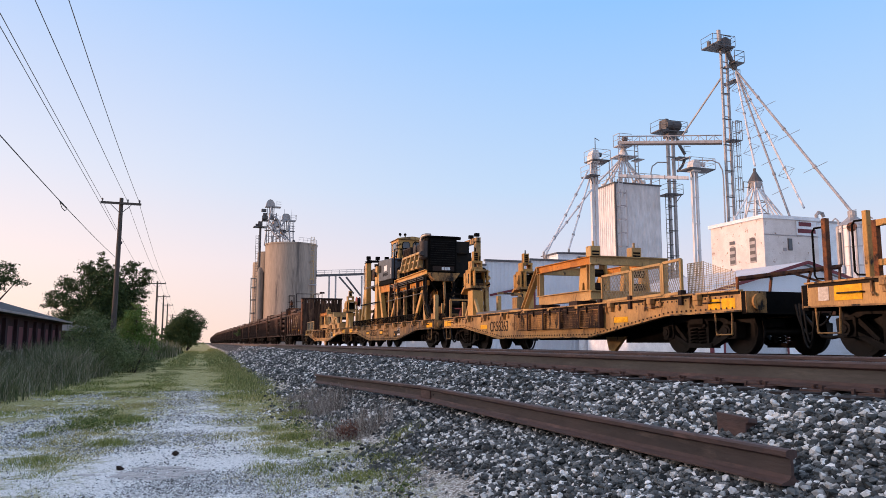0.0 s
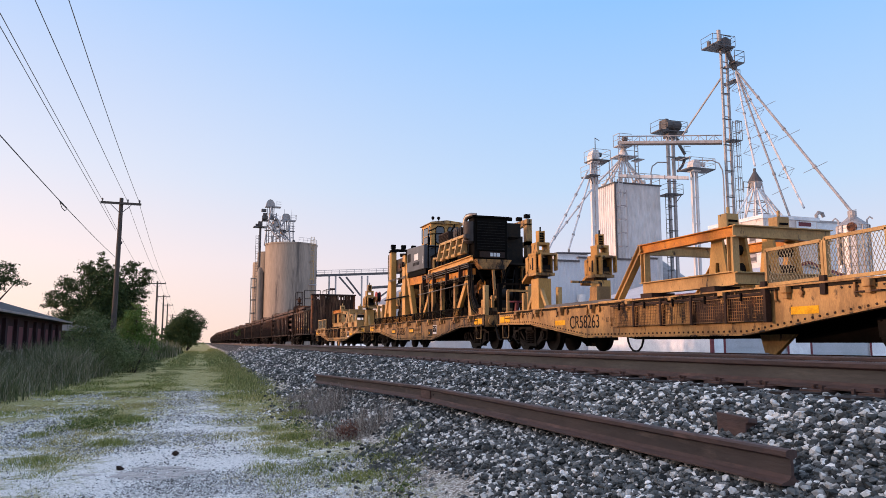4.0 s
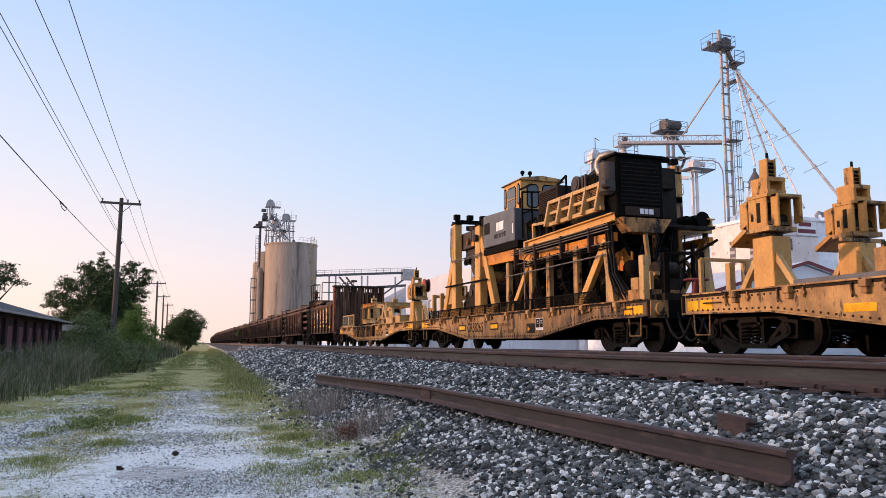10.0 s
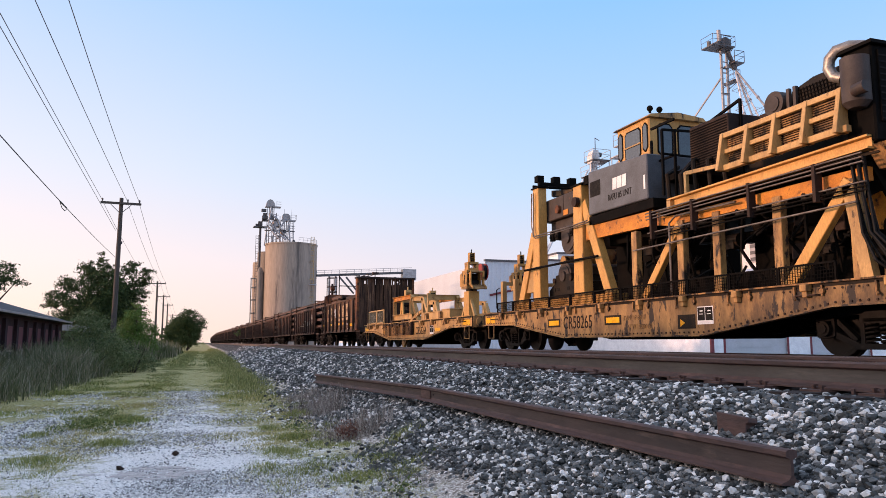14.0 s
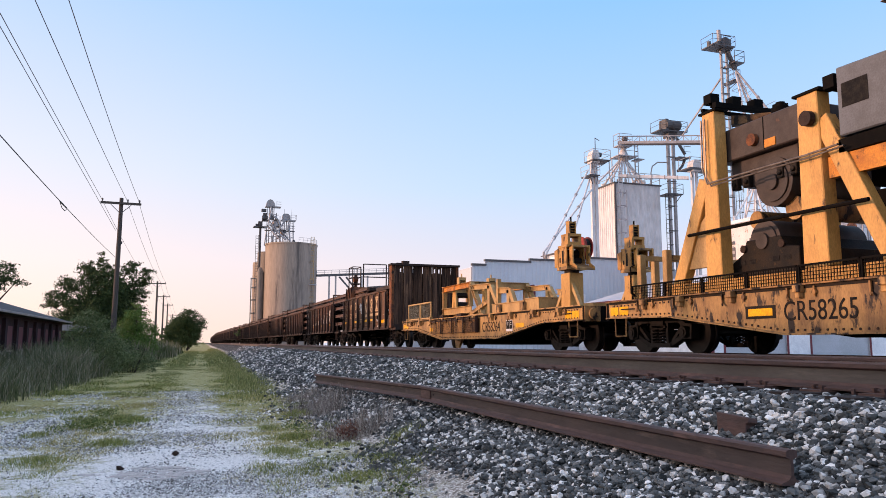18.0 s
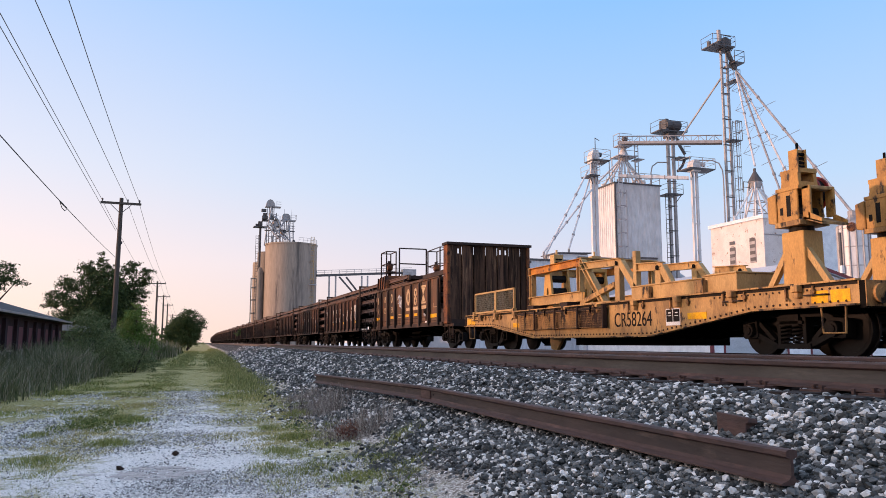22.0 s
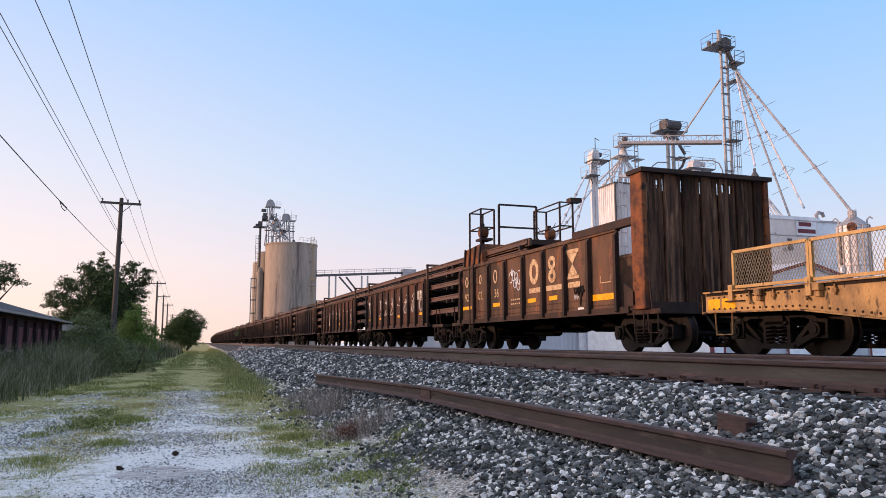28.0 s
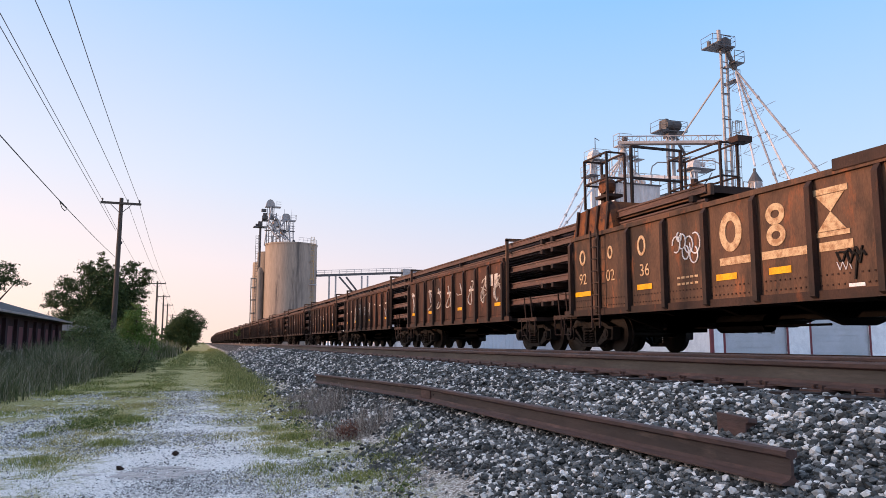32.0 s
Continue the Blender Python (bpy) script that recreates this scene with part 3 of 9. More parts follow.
# a loose length of rail lying on the slope, in two pieces end to end
SP0, SP1, SP2 = Vector((2.79, 3.12, 0.504)), Vector((2.62, 9.15, 0.50)), Vector((2.20, 15.6, 0.40))
for a, b in ((SP0, SP1), (SP1 + Vector((0, 0.012, 0)), SP2)):
    d = b - a
    ob = tagged(part("loose_rail", Shape().plate(rail_outline(0.17, 0.07, 0.14), 1, 0, d.length), M_RAIL, smooth=False),
                "rusty loose rail lying on ballast beside the track", "rail", "loose rails")
    ob.matrix_basis = MAIN @ Matrix.Translation(a) @ pose(0, 0, 0, math.degrees(math.asin(d.z / d.length)), 0, -math.degrees(math.atan2(d.x, d.y)))
    web_faces(ob.data, 0.0, M_WEBRED)
    if a is SP0:
        for k in (5.6, 5.75):
            part("bolt_hole", Shape().tube((-0.012, k, 0.085), (0.012, k, 0.085), 0.012), M_BLACK, ob)
        part("joint_bar", Shape().box(-0.028, -0.012, d.length - 0.35, d.length + 0.0, 0.03, 0.125), M_RAIL, ob)
shoe = tagged(part("steel_offcut", Shape().plate([(0.01, 0), (0.30, 0), (0.33, 0.15), (0.34, 0.19), (-0.02, 0.17), (-0.03, 0.13), (0.0, 0.12)], 0, -0.05, 0.05), M_RAIL, bevel=0.006), "short rusty steel offcut lying on ballast", "scrap steel")
shoe.matrix_basis = MAIN @ pose(3.15, 3.86, 0.622, 0, 8, 6) @ Matrix.Scale(0.75, 4)


# ---- buildings and grain works ----
def corrugate(length, height, pitch, depth, mat, name, parent, m):
    """A ribbed sheet wall that stands on local x, ribs upright."""
    n = int(length / pitch)
    pts = []
    for i in range(n):
        x = i * pitch
        pts += [(x, 0), (x + pitch * 0.45, 0), (x + pitch * 0.55, -depth), (x + pitch * 0.9, -depth)]
    pts += [(length, 0), (length, 0.08), (0, 0.08)]
    me = Shape().plate(pts, 2, 0, height).mesh(name, mat)
    me.transform(m)
    ob = new(name, me)
    ob.parent = parent
    return ob


def railing(shape, pts, h=1.05, r=0.025, mid=True):
    for a, b in zip(pts, pts[1:]):
        a, b = Vector(a), Vector(b)
        k = max(1, round((b - a).length / 1.5))
        for i in range(k + 1):
            p = a.lerp(b, i / k)
            shape.bar(p, p + Vector((0, 0, h)), r * 2)
        shape.bar(a + Vector((0, 0, h)), b + Vector((0, 0, h)), r * 2)
        if mid:
            shape.bar(a + Vector((0, 0, h / 2)), b + Vector((0, 0, h / 2)), r * 1.6)
    return shape


def rail_set(pts, h, r, mat, parent, mid=True):
    """A railing whose posts and bars are parts of their own."""
    for a, b in zip(pts, pts[1:]):
        a, b = Vector(a), Vector(b)
        k = max(1, round((b - a).length / 1.5))
        for i in range(k + (1 if pts[-1] == tuple(b) else 0)):
            p = a.lerp(b, i / k)
            part("railing_post", Shape().bar(p, p + Vector((0, 0, h)), r * 2), mat, parent)
        for f, q in ((1.0, 2.0), (0.5, 1.6)):
            part("railing_bar", Shape().bar(a + Vector((0, 0, h * f)), b + Vector((0, 0, h * f)), r * q), mat, parent)


def ladder(shape, x, y, z0, z1, w=0.5, along=(1, 0), step=0.5, r=0.03):
    for s in (-1, 1):
        shape.bar((x + s * along[0] * w / 2, y + s * along[1] * w / 2, z0), (x + s * along[0] * w / 2, y + s * along[1] * w / 2, z1), r * 2)
    z = z0 + 0.3
    while z < z1:
        shape.bar((x - along[0] * w / 2, y - along[1] * w / 2, z), (x + along[0] * w / 2, y + along[1] * w / 2, z), r * 1.5)
        z += step
    return shape


def warehouse():
    t = thing("warehouse", "long pale metal warehouse with a stepped parapet and dark coping", "warehouse", pose(17.3, 45, 0.3))
    L = 13.9
    part("wall", Shape().box(0, 0.2, 0.2, 15.5, 0, 5.75), M_BLUEWALL, t, "sunlit side wall")
    steps = ((0, 0.9, 5.85), (0.9, 4.1, 6.15), (4.1, 7.7, 6.32), (7.7, 12.0, 6.58), (12.0, L, 6.72))
    for a, b, h in steps:
        corrugate(b - a, h, 0.3, 0.02, M_BLUEWALL, "wall_panel", t, Matrix.Translation((a, 0, 0)))
        part("coping", Shape().box(a - 0.05, b + 0.05, -0.1, 0.15, h, h + 0.13), M_GALVDARK, t)
    part("roof", Shape().plate([(0.2, 5.5), (L / 2, 5.8), (L - 0.05, 5.5), (L - 0.05, 5.3), (0.2, 5.3)], 1, 0.15, 15.5), M_ROOF, t)
    part("wall", Shape().box(L - 0.2, L, 0.15, 15.5, 0, 5.5), M_BLUEWALL, t)
    part("wall", Shape().box(0.2, L - 0.2, 15.3, 15.5, 0, 5.5), M_BLUEWALL, t)
    trim = Shape().bar((1.2, -0.06, 3.95), (4.35, -0.06, 4.65), 0.08, 0.14)
    trim.bar((4.35, -0.06, 4.65), (4.35, -0.06, 2.2), 0.12)
    part("lean_to_trim", trim, M_MAROON, t, "maroon edge trim")
    part("wall_pipe", Shape().tube((7.7, -0.35, 0), (7.7, -0.35, 4.1), 0.26, seg=12), M_WHITE, t, "white standpipe")
    mon = part("roof_monitor", Shape().box(7.95, 10.4, 3.4, 5.6, 5.5, 7.3), M_WHITE, t)
    part("monitor_roof", Shape().plate([(7.75, 7.3), (10.6, 7.38), (10.6, 7.46), (7.75, 7.38)], 1, 3.2, 5.8), M_GALVDARK, mon)


def door_shed():
    t = thing("door_shed", "white gabled shed with grey roller doors and maroon trim", "shed", pose(23.7, 30.0, 0.35))
    W, L, e, r = 11.6, 11.7, 3.25, 4.75
    part("wall", Shape().box(0, 0.2, 0.2, L, 0, e), M_WHITE, t, "sunlit white side wall")
    part("wall", Shape().box(W - 0.2, W, 0.2, L, 0, e), M_WHITE, t)
    d = ((0.75, 4.55), (6.0, 9.9))
    xs = [0, d[0][0], d[0][1], d[1][0], d[1][1], W]
    for a, b in ((0, 1), (2, 3), (4, 5)):
        part("pier", Shape().box(xs[a], xs[b], 0, 0.2, 0, 2.75), M_WHITE, t)
    part("gable", Shape().plate([(0, 2.75), (W, 2.75), (W, e), (W / 2, r), (0, e)], 1, 0, 0.2), M_BLUEWALL, t)
    for k, (a, b) in enumerate(d):
        door = part("roller_door", Shape().box(a, b, 0.1, 0.16, 0, 2.75), M_DOORGREY, t)
        for j in range(9):
            part("door_panel", Shape().box(a + 0.03, b - 0.03, 0.085, 0.1, 0.04 + j * 0.3, 0.31 + j * 0.3), M_DOORGREY, door)
        if k == 0:
            for j in range(4):
                part("pane", Shape().box(a + 0.45 + j * 0.8, a + 0.7 + j * 0.8, 0.07, 0.09, 1.3, 1.52), M_GLASS, door)
        for x in (a, b):
            part("door_trim", Shape().box(x - 0.06, x + 0.06, -0.02, 0.0, 0, 2.75), M_MAROON, t)
    part("downspout", Shape().box(-0.1, 0.06, -0.12, -0.002, 0, e), M_MAROON, t, "maroon downspout")
    for s in (0, 1):
        a, b = ((-0.35, e - 0.09), (W / 2, r + 0.1)) if not s else ((W / 2, r + 0.1), (W + 0.35, e - 0.09))
        part("roof", Shape().plate([a, b, (b[0], b[1] + 0.08), (a[0], a[1] + 0.08)], 1, -0.3, L + 0.3), M_ROOF, t)
        part("rake_trim", Shape().bar((a[0], -0.33, a[1] + 0.02), (b[0], -0.33, b[1] + 0.02), 0.05, 0.16), M_MAROON, t)
    part("eave_trim", Shape().box(-0.40, -0.352, -0.33, L + 0.3, e - 0.16, e + 0.02), M_MAROON, t)
    part("wall", Shape().box(0.2, W - 0.2, L - 0.2, L, 0, e), M_WHITE, t)


def mill_house():
    t = thing("feed_mill", "white painted block mill building with peeling walls", "mill building", pose(34, 37.6, 0.3))
    H, W, L = 8.95, 4.3, 5.0
    HT = 8.67
    part("wall", Shape().box(0, 0.25, 0.25, L, 0, HT), M_BLOCK, t, "sunlit wall with peeling paint")
    part("wall", Shape().box(0, W, 0, 0.25, 0, HT), M_BLOCK, t, "shaded wall with peeling paint")
    part("wall", Shape().box(W - 0.25, W, 0.25, L, 0, HT), M_BLOCK, t)
    part("wall", Shape().box(0.25, W - 0.25, L - 0.25, L, 0, HT), M_BLOCK, t)
    part("roof", Shape().box(-0.12, W + 0.12, -0.12, L + 0.12, HT, HT + 0.22), M_WHITE, t)
    part("ledge", Shape().box(-0.03, W + 0.03, -0.04, 0.0, H - 1.32, H - 1.27), M_GALV, t)
    sign = part("sign_board", Shape().box(2.55, 4.15, -0.07, -0.02, H - 1.25, H - 0.36), M_WHITE, t)
    for z, x0, x1 in ((H - 0.66, 2.72, 3.72), (H - 1.10, 2.62, 4.05)):
        part("sign_bar", Shape().box(x0, x1, -0.085, -0.07, z, z + 0.26), M_MAROON, sign, "maroon bar on the sign")
    w1 = part("window", Shape().box(1.83, 2.16, -0.05, 0.0, H - 2.25, H - 1.5), M_GALVDARK, t)
    part("pane", Shape().box(1.88, 2.11, -0.065, -0.05, H - 2.2, H - 1.55), M_GLASS, w1)
    part("patch", Shape().box(1.45, 1.7, -0.04, 0.0, H - 2.3, H - 2.1), M_GALV, t)
    part("awning", Shape().plate([(-0.55, H - 4.75), (0, H - 4.45), (0, H - 4.75)], 0, 1.7, 2.7), M_GALVDARK, t)
    for y0, y1, z0, z1 in ((0.74, 1.25, 5.96, 7.6), (2.61, 3.13, 5.96, 7.26)):
        door = part("loading_hatch", Shape().plate([(y0, z0), (y1, z0), (y1, z1 - 0.15), ((y0 + y1) / 2, z1), (y0, z1 - 0.15)], 0, -0.05, 0.0), M_GALV, t, "grey weathered arched hatch")
        for k in range(4):
            part("slat", Shape().box(-0.065, -0.05, y0 + 0.03, y1 - 0.03, z0 + 0.1 + 0.42 * k, z0 + 0.32 + 0.42 * k), M_GALVDARK, door)
    part("pipe", Shape().bar((-0.1, 3.0, H - 3.2), (-0.1, 3.0, H - 4.2), 0.05).bar((-0.1, 2.4, H - 3.7), (-0.1, 3.0, H - 3.7), 0.05), M_GALVDARK, t)
    a = tagged(part("mill_annex", Shape().box(38.35, 41.0, 38.0, 42.5, 0.3, 9.0), M_WHITE), "white metal annex beside the mill", "annex")
    part("annex_roof", Shape().box(38.35, 41.1, 37.9, 42.6, 9.0, 9.12), M_GALV, a)
    part("vent_hood", Shape().pipe([(39.3, 38.6, 9.1), (39.3, 38.6, 9.6), (39.5, 38.6, 9.8), (39.8, 38.6, 9.75), (39.9, 38.6, 9.5)], 0.12), M_GALV, a)
    # the small distributor that stands on the mill's roof
    d = thing("roof_distributor", "grey conical grain distributor on lattice legs", "grain distributor", pose(36.75, 41.2, 9.2))
    cone = Shape().tube((0, 0, 3.0), (0, 0, 3.72), 0.5, 0.1, 12).tube((0, 0, 3.72), (0, 0, 3.95), 0.09, seg=8)
    part("cone", cone, M_GALVDARK, d)
    part("drum", Shape().tube((0, 0, 2.55), (0, 0, 3.0), 0.36, 0.46, 12), M_GALV, d)
    for k in range(4):
        q = math.pi / 4 + k * math.pi / 2
        part("leg", Shape().bar((0.42 * math.cos(q), 0.42 * math.sin(q), 2.9), (0.85 * math.cos(q), 0.85 * math.sin(q), 0.0), 0.07), M_CORR, d)
    part("bracing", Shape().bar((-0.5, -0.5, 0.7), (0.5, -0.5, 1.5), 0.05).bar((0.5, -0.5, 0.7), (-0.5, -0.5, 1.5), 0.05).bar((-0.5, -0.5, 1.5), (0.5, -0.5, 1.5), 0.06).bar((-0.6, -0.6, 0.7), (0.6, -0.6, 0.7), 0.06), M_GALV, d)
    for x, y in ((-2.75, -1.0), (-0.85, -1.6), (0.2, -1.6), (0.75, -1.5), (1.5, -1.2), (-0.4, 0.9), (0.5, 0.9)):
        part("spout", Shape().tube((x * 0.1, y * 0.1, 2.65), (x, y, 0.05), 0.06, seg=8).tube((x * 0.94, y * 0.94, 0.0), (x, y, 0.3), 0.09, seg=8), M_CORR, d)
    for z in (0.5, 1.0, 1.6):
        part("ring_brace", Shape().pipe([(0.55 * math.cos(q), 0.55 * math.sin(q), z) for q in np.linspace(0, 2 * math.pi, 9)], 0.03, 5), M_GALV, d)
    part("side_cage", railing(Shape(), [(-1.0, 0, 2.2), (-0.5, 0, 2.2)], 0.75, 0.02), M_GALVDARK, d)


def round_bin(x, y, r, h, roof, label, ribs=0):
    t = thing("grain_bin", label, "grain bin", pose(x, y, 0.3))
    seg = 28
    part("shell", Shape().tube((0, 0, 0), (0, 0, h), r, seg=seg), M_CORR, t)
    part("roof", Shape().tube((0, 0, h), (0, 0, h + roof), r + 0.08, 0.25, seg=seg).tube((0, 0, h + roof), (0, 0, h + roof + 0.35), 0.25, seg=10), M_GALV, t)
    z = 0.9
    while z < h:
        part("hoop", Shape().tube((0, 0, z), (0, 0, z + 0.05), r + 0.02, seg=seg), M_GALV, t)
        z += 1.1
    for k in range(ribs):
        q = 2 * math.pi * k / ribs
        part("stiffener", Shape().bar((math.cos(q) * (r + 0.03), math.sin(q) * (r + 0.03), 0), (math.cos(q) * (r + 0.03), math.sin(q) * (r + 0.03), h), 0.07), M_GALV, t)
    return t


def grain_works():
    # tall square-sided bin
    t = thing("tall_bin", "tall white ribbed steel grain bin with a flat top", "grain bin", pose(34.24, 55, 0.3))
    H, W, L = 14.45, 4.5, 4.15
    corrugate(W, H, 0.33, 0.035, M_CORR, "wall", t, Matrix.Identity(4))
    corrugate(L, H, 0.33, 0.05, M_CORR, "wall", t, pose(0, L, 0, 0, 0, -90))
    part("core", Shape().box(0.05, W - 0.02, 0.06, L - 0.05, 0, H - 0.02), M_CORR, t)
    part("rim", Shape().box(-0.12, W + 0.1, -0.12, L + 0.1, H, H + 0.12), M_GALVDARK, t)
    part("corner_post", Shape().bar((-0.06, -0.1, 0), (-0.06, -0.1, H), 0.14), M_GALVDARK, t)
    rail_set([(0, L, H + 0.1), (0, 0, H + 0.1), (W, 0, H + 0.1), (W, L, H + 0.1)], 0.95, 0.018, M_GALV, t)
    part("ladder", ladder(Shape(), 0.42, -0.22, 0.5, H + 1.0, 0.36, r=0.025, step=0.4), M_CORR, t)
    for z in np.arange(3.2, 14.2, 1.15):
        part("ladder_cage_hoop", Shape().pipe([(0.12, -0.15, z), (0.14, -0.6, z), (0.42, -0.78, z), (0.72, -0.6, z), (0.78, -0.15, z)], 0.035, 5), M_GALV, t)
    for x in (0.14, 0.72):
        part("cage_strip", Shape().bar((x, -0.6, 3.2), (x, -0.6, 13.8), 0.03), M_GALV, t)

    # distributor spider on the bin's top
    d = thing("bin_distributor", "white spider of spouts under a distributor head", "grain distributor", pose(35.8, 56, 14.87))
    ends = ((-2.55, 0.2), (-1.75, -0.6), (-1.05, -0.7), (-0.35, -0.8), (0.45, -0.8), (1.1, -0.7), (1.75, -0.5), (2.3, 0.3), (0.6, 1.6), (-1.2, 1.6))
    for x, y in ends:
        part("spout", Shape().tube((x * 0.12, y * 0.2, 2.25), (x, y, 0.05), 0.085, seg=8).tube((x * 0.95, y * 0.95, 0.0), (x, y, 0.35), 0.12, seg=8), M_CORR, d)
    part("cone", Shape().tube((0, 0, 2.5), (0, 0, 3.4), 0.5, 0.16, 12).tube((0, 0, 3.4), (0, 0, 4.0), 0.14, seg=8), M_CORR, d)
    part("drum", Shape().tube((0, 0, 2.05), (0, 0, 2.5), 0.34, 0.5, 12), M_GALV, d)
    part("ring_platform", Shape().box(-0.95, 0.95, -0.75, 0.75, 2.44, 2.52), M_GALV, d)
    rail_set([(-0.95, -0.75, 2.52), (0.95, -0.75, 2.52)], 0.85, 0.02, M_GALV, d)
    for x, y in ((-0.8, -0.6), (0.8, -0.6), (-0.8, 0.6), (0.8, 0.6)):
        part("leg", Shape().bar((x, y, 0), (x, y, 2.45), 0.06), M_GALV, d)
    for x in (0.95, 1.3):
        part("stair_post", Shape().bar((x, -0.3, 0), (x, -0.3, 4.0), 0.05), M_GALV, d)
    for k in range(11):
        part("stair_rung", Shape().bar((0.95, -0.3, 0.4 + k * 0.33), (1.3, -0.3, 0.4 + k * 0.33), 0.035), M_GALV, d)
    part("landing", Shape().box(1.0, 1.75, -0.6, 0.4, 2.3, 2.37), M_GALV, d)

    def leg_tower(x, y, top, gap, r, label, head, plats, mat=M_GALV, dome=True):
        t = thing("bucket_elevator", label, "elevator", pose(x, y, 0.3))
        for s in (-1, 1):
            part("casing", Shape().bar((s * gap / 2, 0, 0), (s * gap / 2, 0, top), r * 2), mat, t)
        z = 4.0
        while z < top - 1:
            part("tie_bar", Shape().bar((-gap / 2 - r * 1.3, 0, z), (gap / 2 + r * 1.3, 0, z), r * 2.2, 0.07), M_GALVDARK if dome else mat, t)
            z += 2.2
        w = gap / 2 + r + 0.06
        hd = part("head", Shape().box(-w, w, -0.4, 0.4, top, top + head * 0.6), M_GALVDARK if dome else mat, t)
        if dome:
            part("hood", Shape().tube((0.0, -0.36, top + head * 0.6), (0.0, 0.36, top + head * 0.6), w + 0.1, seg=14), M_GALVDARK, hd)
        else:
            part("hood", Shape().plate([(-w, top + head * 0.6), (w, top + head * 0.6), (w * 0.7, top + head), (-w * 0.5, top + head)], 1, -0.4, 0.4), mat, hd)
        for z, x0, x1 in plats:
            pl = part("platform", Shape().box(x0, x1, -0.75, 0.75, z, z + 0.09), M_GALVDARK, t)
            part("platform_brace", Shape().bar((x0 + 0.1, -0.6, z), (-gap / 2, -0.1, z - 0.6), 0.05).bar((x1 - 0.1, -0.6, z), (gap / 2, -0.1, z - 0.6), 0.05), M_GALVDARK, pl)
            rail_set([(x0, 0.75, z + 0.09), (x0, -0.75, z + 0.09), (x1, -0.75, z + 0.09), (x1, 0.75, z + 0.09)], 0.85, 0.016, M_GALVDARK if dome else M_GALV, pl)
        return t

    main = leg_tower(42.02, 50, 25.3, 0.58, 0.085, "tall slim galvanised bucket elevator tower", 1.0, ((25.45, -1.65, 0.6), (22.6, 0.3, 0.95)))
    lad = part("ladder", ladder(Shape(), 0.62, -0.1, 8.0, 19.3, 0.3, step=0.42, r=0.018), M_GALV, main)
    for z in np.arange(9.6, 19.4, 0.95):
        part("cage_hoop", Shape().pipe([(0.46, -0.1, z), (0.46, -0.5, z), (0.65, -0.66, z), (0.84, -0.5, z), (0.84, -0.1, z)], 0.026, 5), M_GALVDARK, lad)
    for x in (0.46, 0.65, 0.84):
        part("cage_strip", Shape().bar((x, -0.5, 9.6), (x, -0.5, 19.2), 0.025), M_GALVDARK, lad)
    part("rest_landing", Shape().box(-0.35, 0.9, -0.7, 0.2, 17.45, 17.53), M_GALVDARK, main)
    rail_set([(0.3, -0.7, 17.53), (0.9, -0.7, 17.53), (0.9, 0.2, 17.53)], 1.6, 0.018, M_GALVDARK, main)
    for z in np.arange(2.5, 25.2, 0.95):
        part("bracket", Shape().box(-0.3, 0.3, -0.08, 0.08, z, z + 0.035), M_GALV, main)
    part("gearbox", Shape().box(-0.85, -0.35, -0.35, 0.35, 25.55, 26.0), M_GALVDARK, main)
    part("motor", Shape().tube((-1.45, 0, 25.54), (-1.45, 0, 25.95), 0.17), M_GALVDARK, main)
    part("hoist_arm", Shape().pipe([(-0.2, 0, 26.2), (-0.15, 0, 26.75), (0.85, 0, 26.7)], 0.04), M_GALVDARK, main)
    part("vent_cap", Shape().tube((-0.42, 0, 26.0), (-0.42, 0, 27.1), 0.17, seg=10), M_GALV, main)
    part("lightning_rod", Shape().pipe([(0.75, 0, 25.5), (0.8, 0, 26.5)], 0.03), M_GALVDARK, main)
    vp = part("valve_platform", Shape().box(0.5, 1.5, -0.7, 0.7, 24.2, 24.28), M_GALVDARK, main)
    rail_set([(0.5, -0.7, 24.28), (1.5, -0.7, 24.28), (1.5, 0.7, 24.28)], 0.95, 0.02, M_GALVDARK, vp)
    part("elbow", Shape().tube((0.3, -0.1, 25.3), (0.7, -0.1, 24.5), 0.2, 0.18).tube((0.7, -0.1, 24.5), (0.98, -0.1, 23.8), 0.26, 0.22), M_GALVDARK, main)

    dk = leg_tower(40.0, 55, 18.9, 0.55, 0.11, "dark headed bucket elevator between the bins", 1.0, ((19.35, -1.5, 1.3), (13.7, -0.95, 0.6)))
    part("drive_drum", Shape().tube((-0.7, -0.3, 20.0), (0.75, -0.3, 20.0), 0.42, seg=14).box(-0.75, -0.45, -0.5, 0.5, 19.45, 20.5), M_GALVDARK, dk)
    part("ladder", ladder(Shape(), -0.62, -0.1, 5.0, 13.9, 0.34, step=0.42, r=0.02), M_GALVDARK, dk)
    for z in np.arange(6.0, 13.5, 1.1):
        part("cage_hoop", Shape().pipe([(-0.82, -0.1, z), (-0.82, -0.5, z), (-0.6, -0.65, z), (-0.42, -0.5, z), (-0.42, -0.1, z)], 0.03, 5), M_GALVDARK, dk)
    part("discharge_elbow", Shape().pipe([(0.55, -0.2, 18.9), (0.75, -0.2, 18.4), (1.35, -0.2, 17.5)], 0.14, 9), M_GALVDARK, dk)
    sp = part("side_platform", Shape().box(0.35, 1.6, -0.7, 0.5, 17.05, 17.14), M_GALVDARK, dk)
    rail_set([(0.9, -0.7, 17.14), (1.6, -0.7, 17.14)], 0.95, 0.02, M_GALVDARK, sp)
    part("lower_elbow", Shape().pipe([(1.3, -0.2, 17.0), (1.0, -0.2, 16.4), (0.5, -0.2, 15.9)], 0.12, 9), M_GALVDARK, dk)

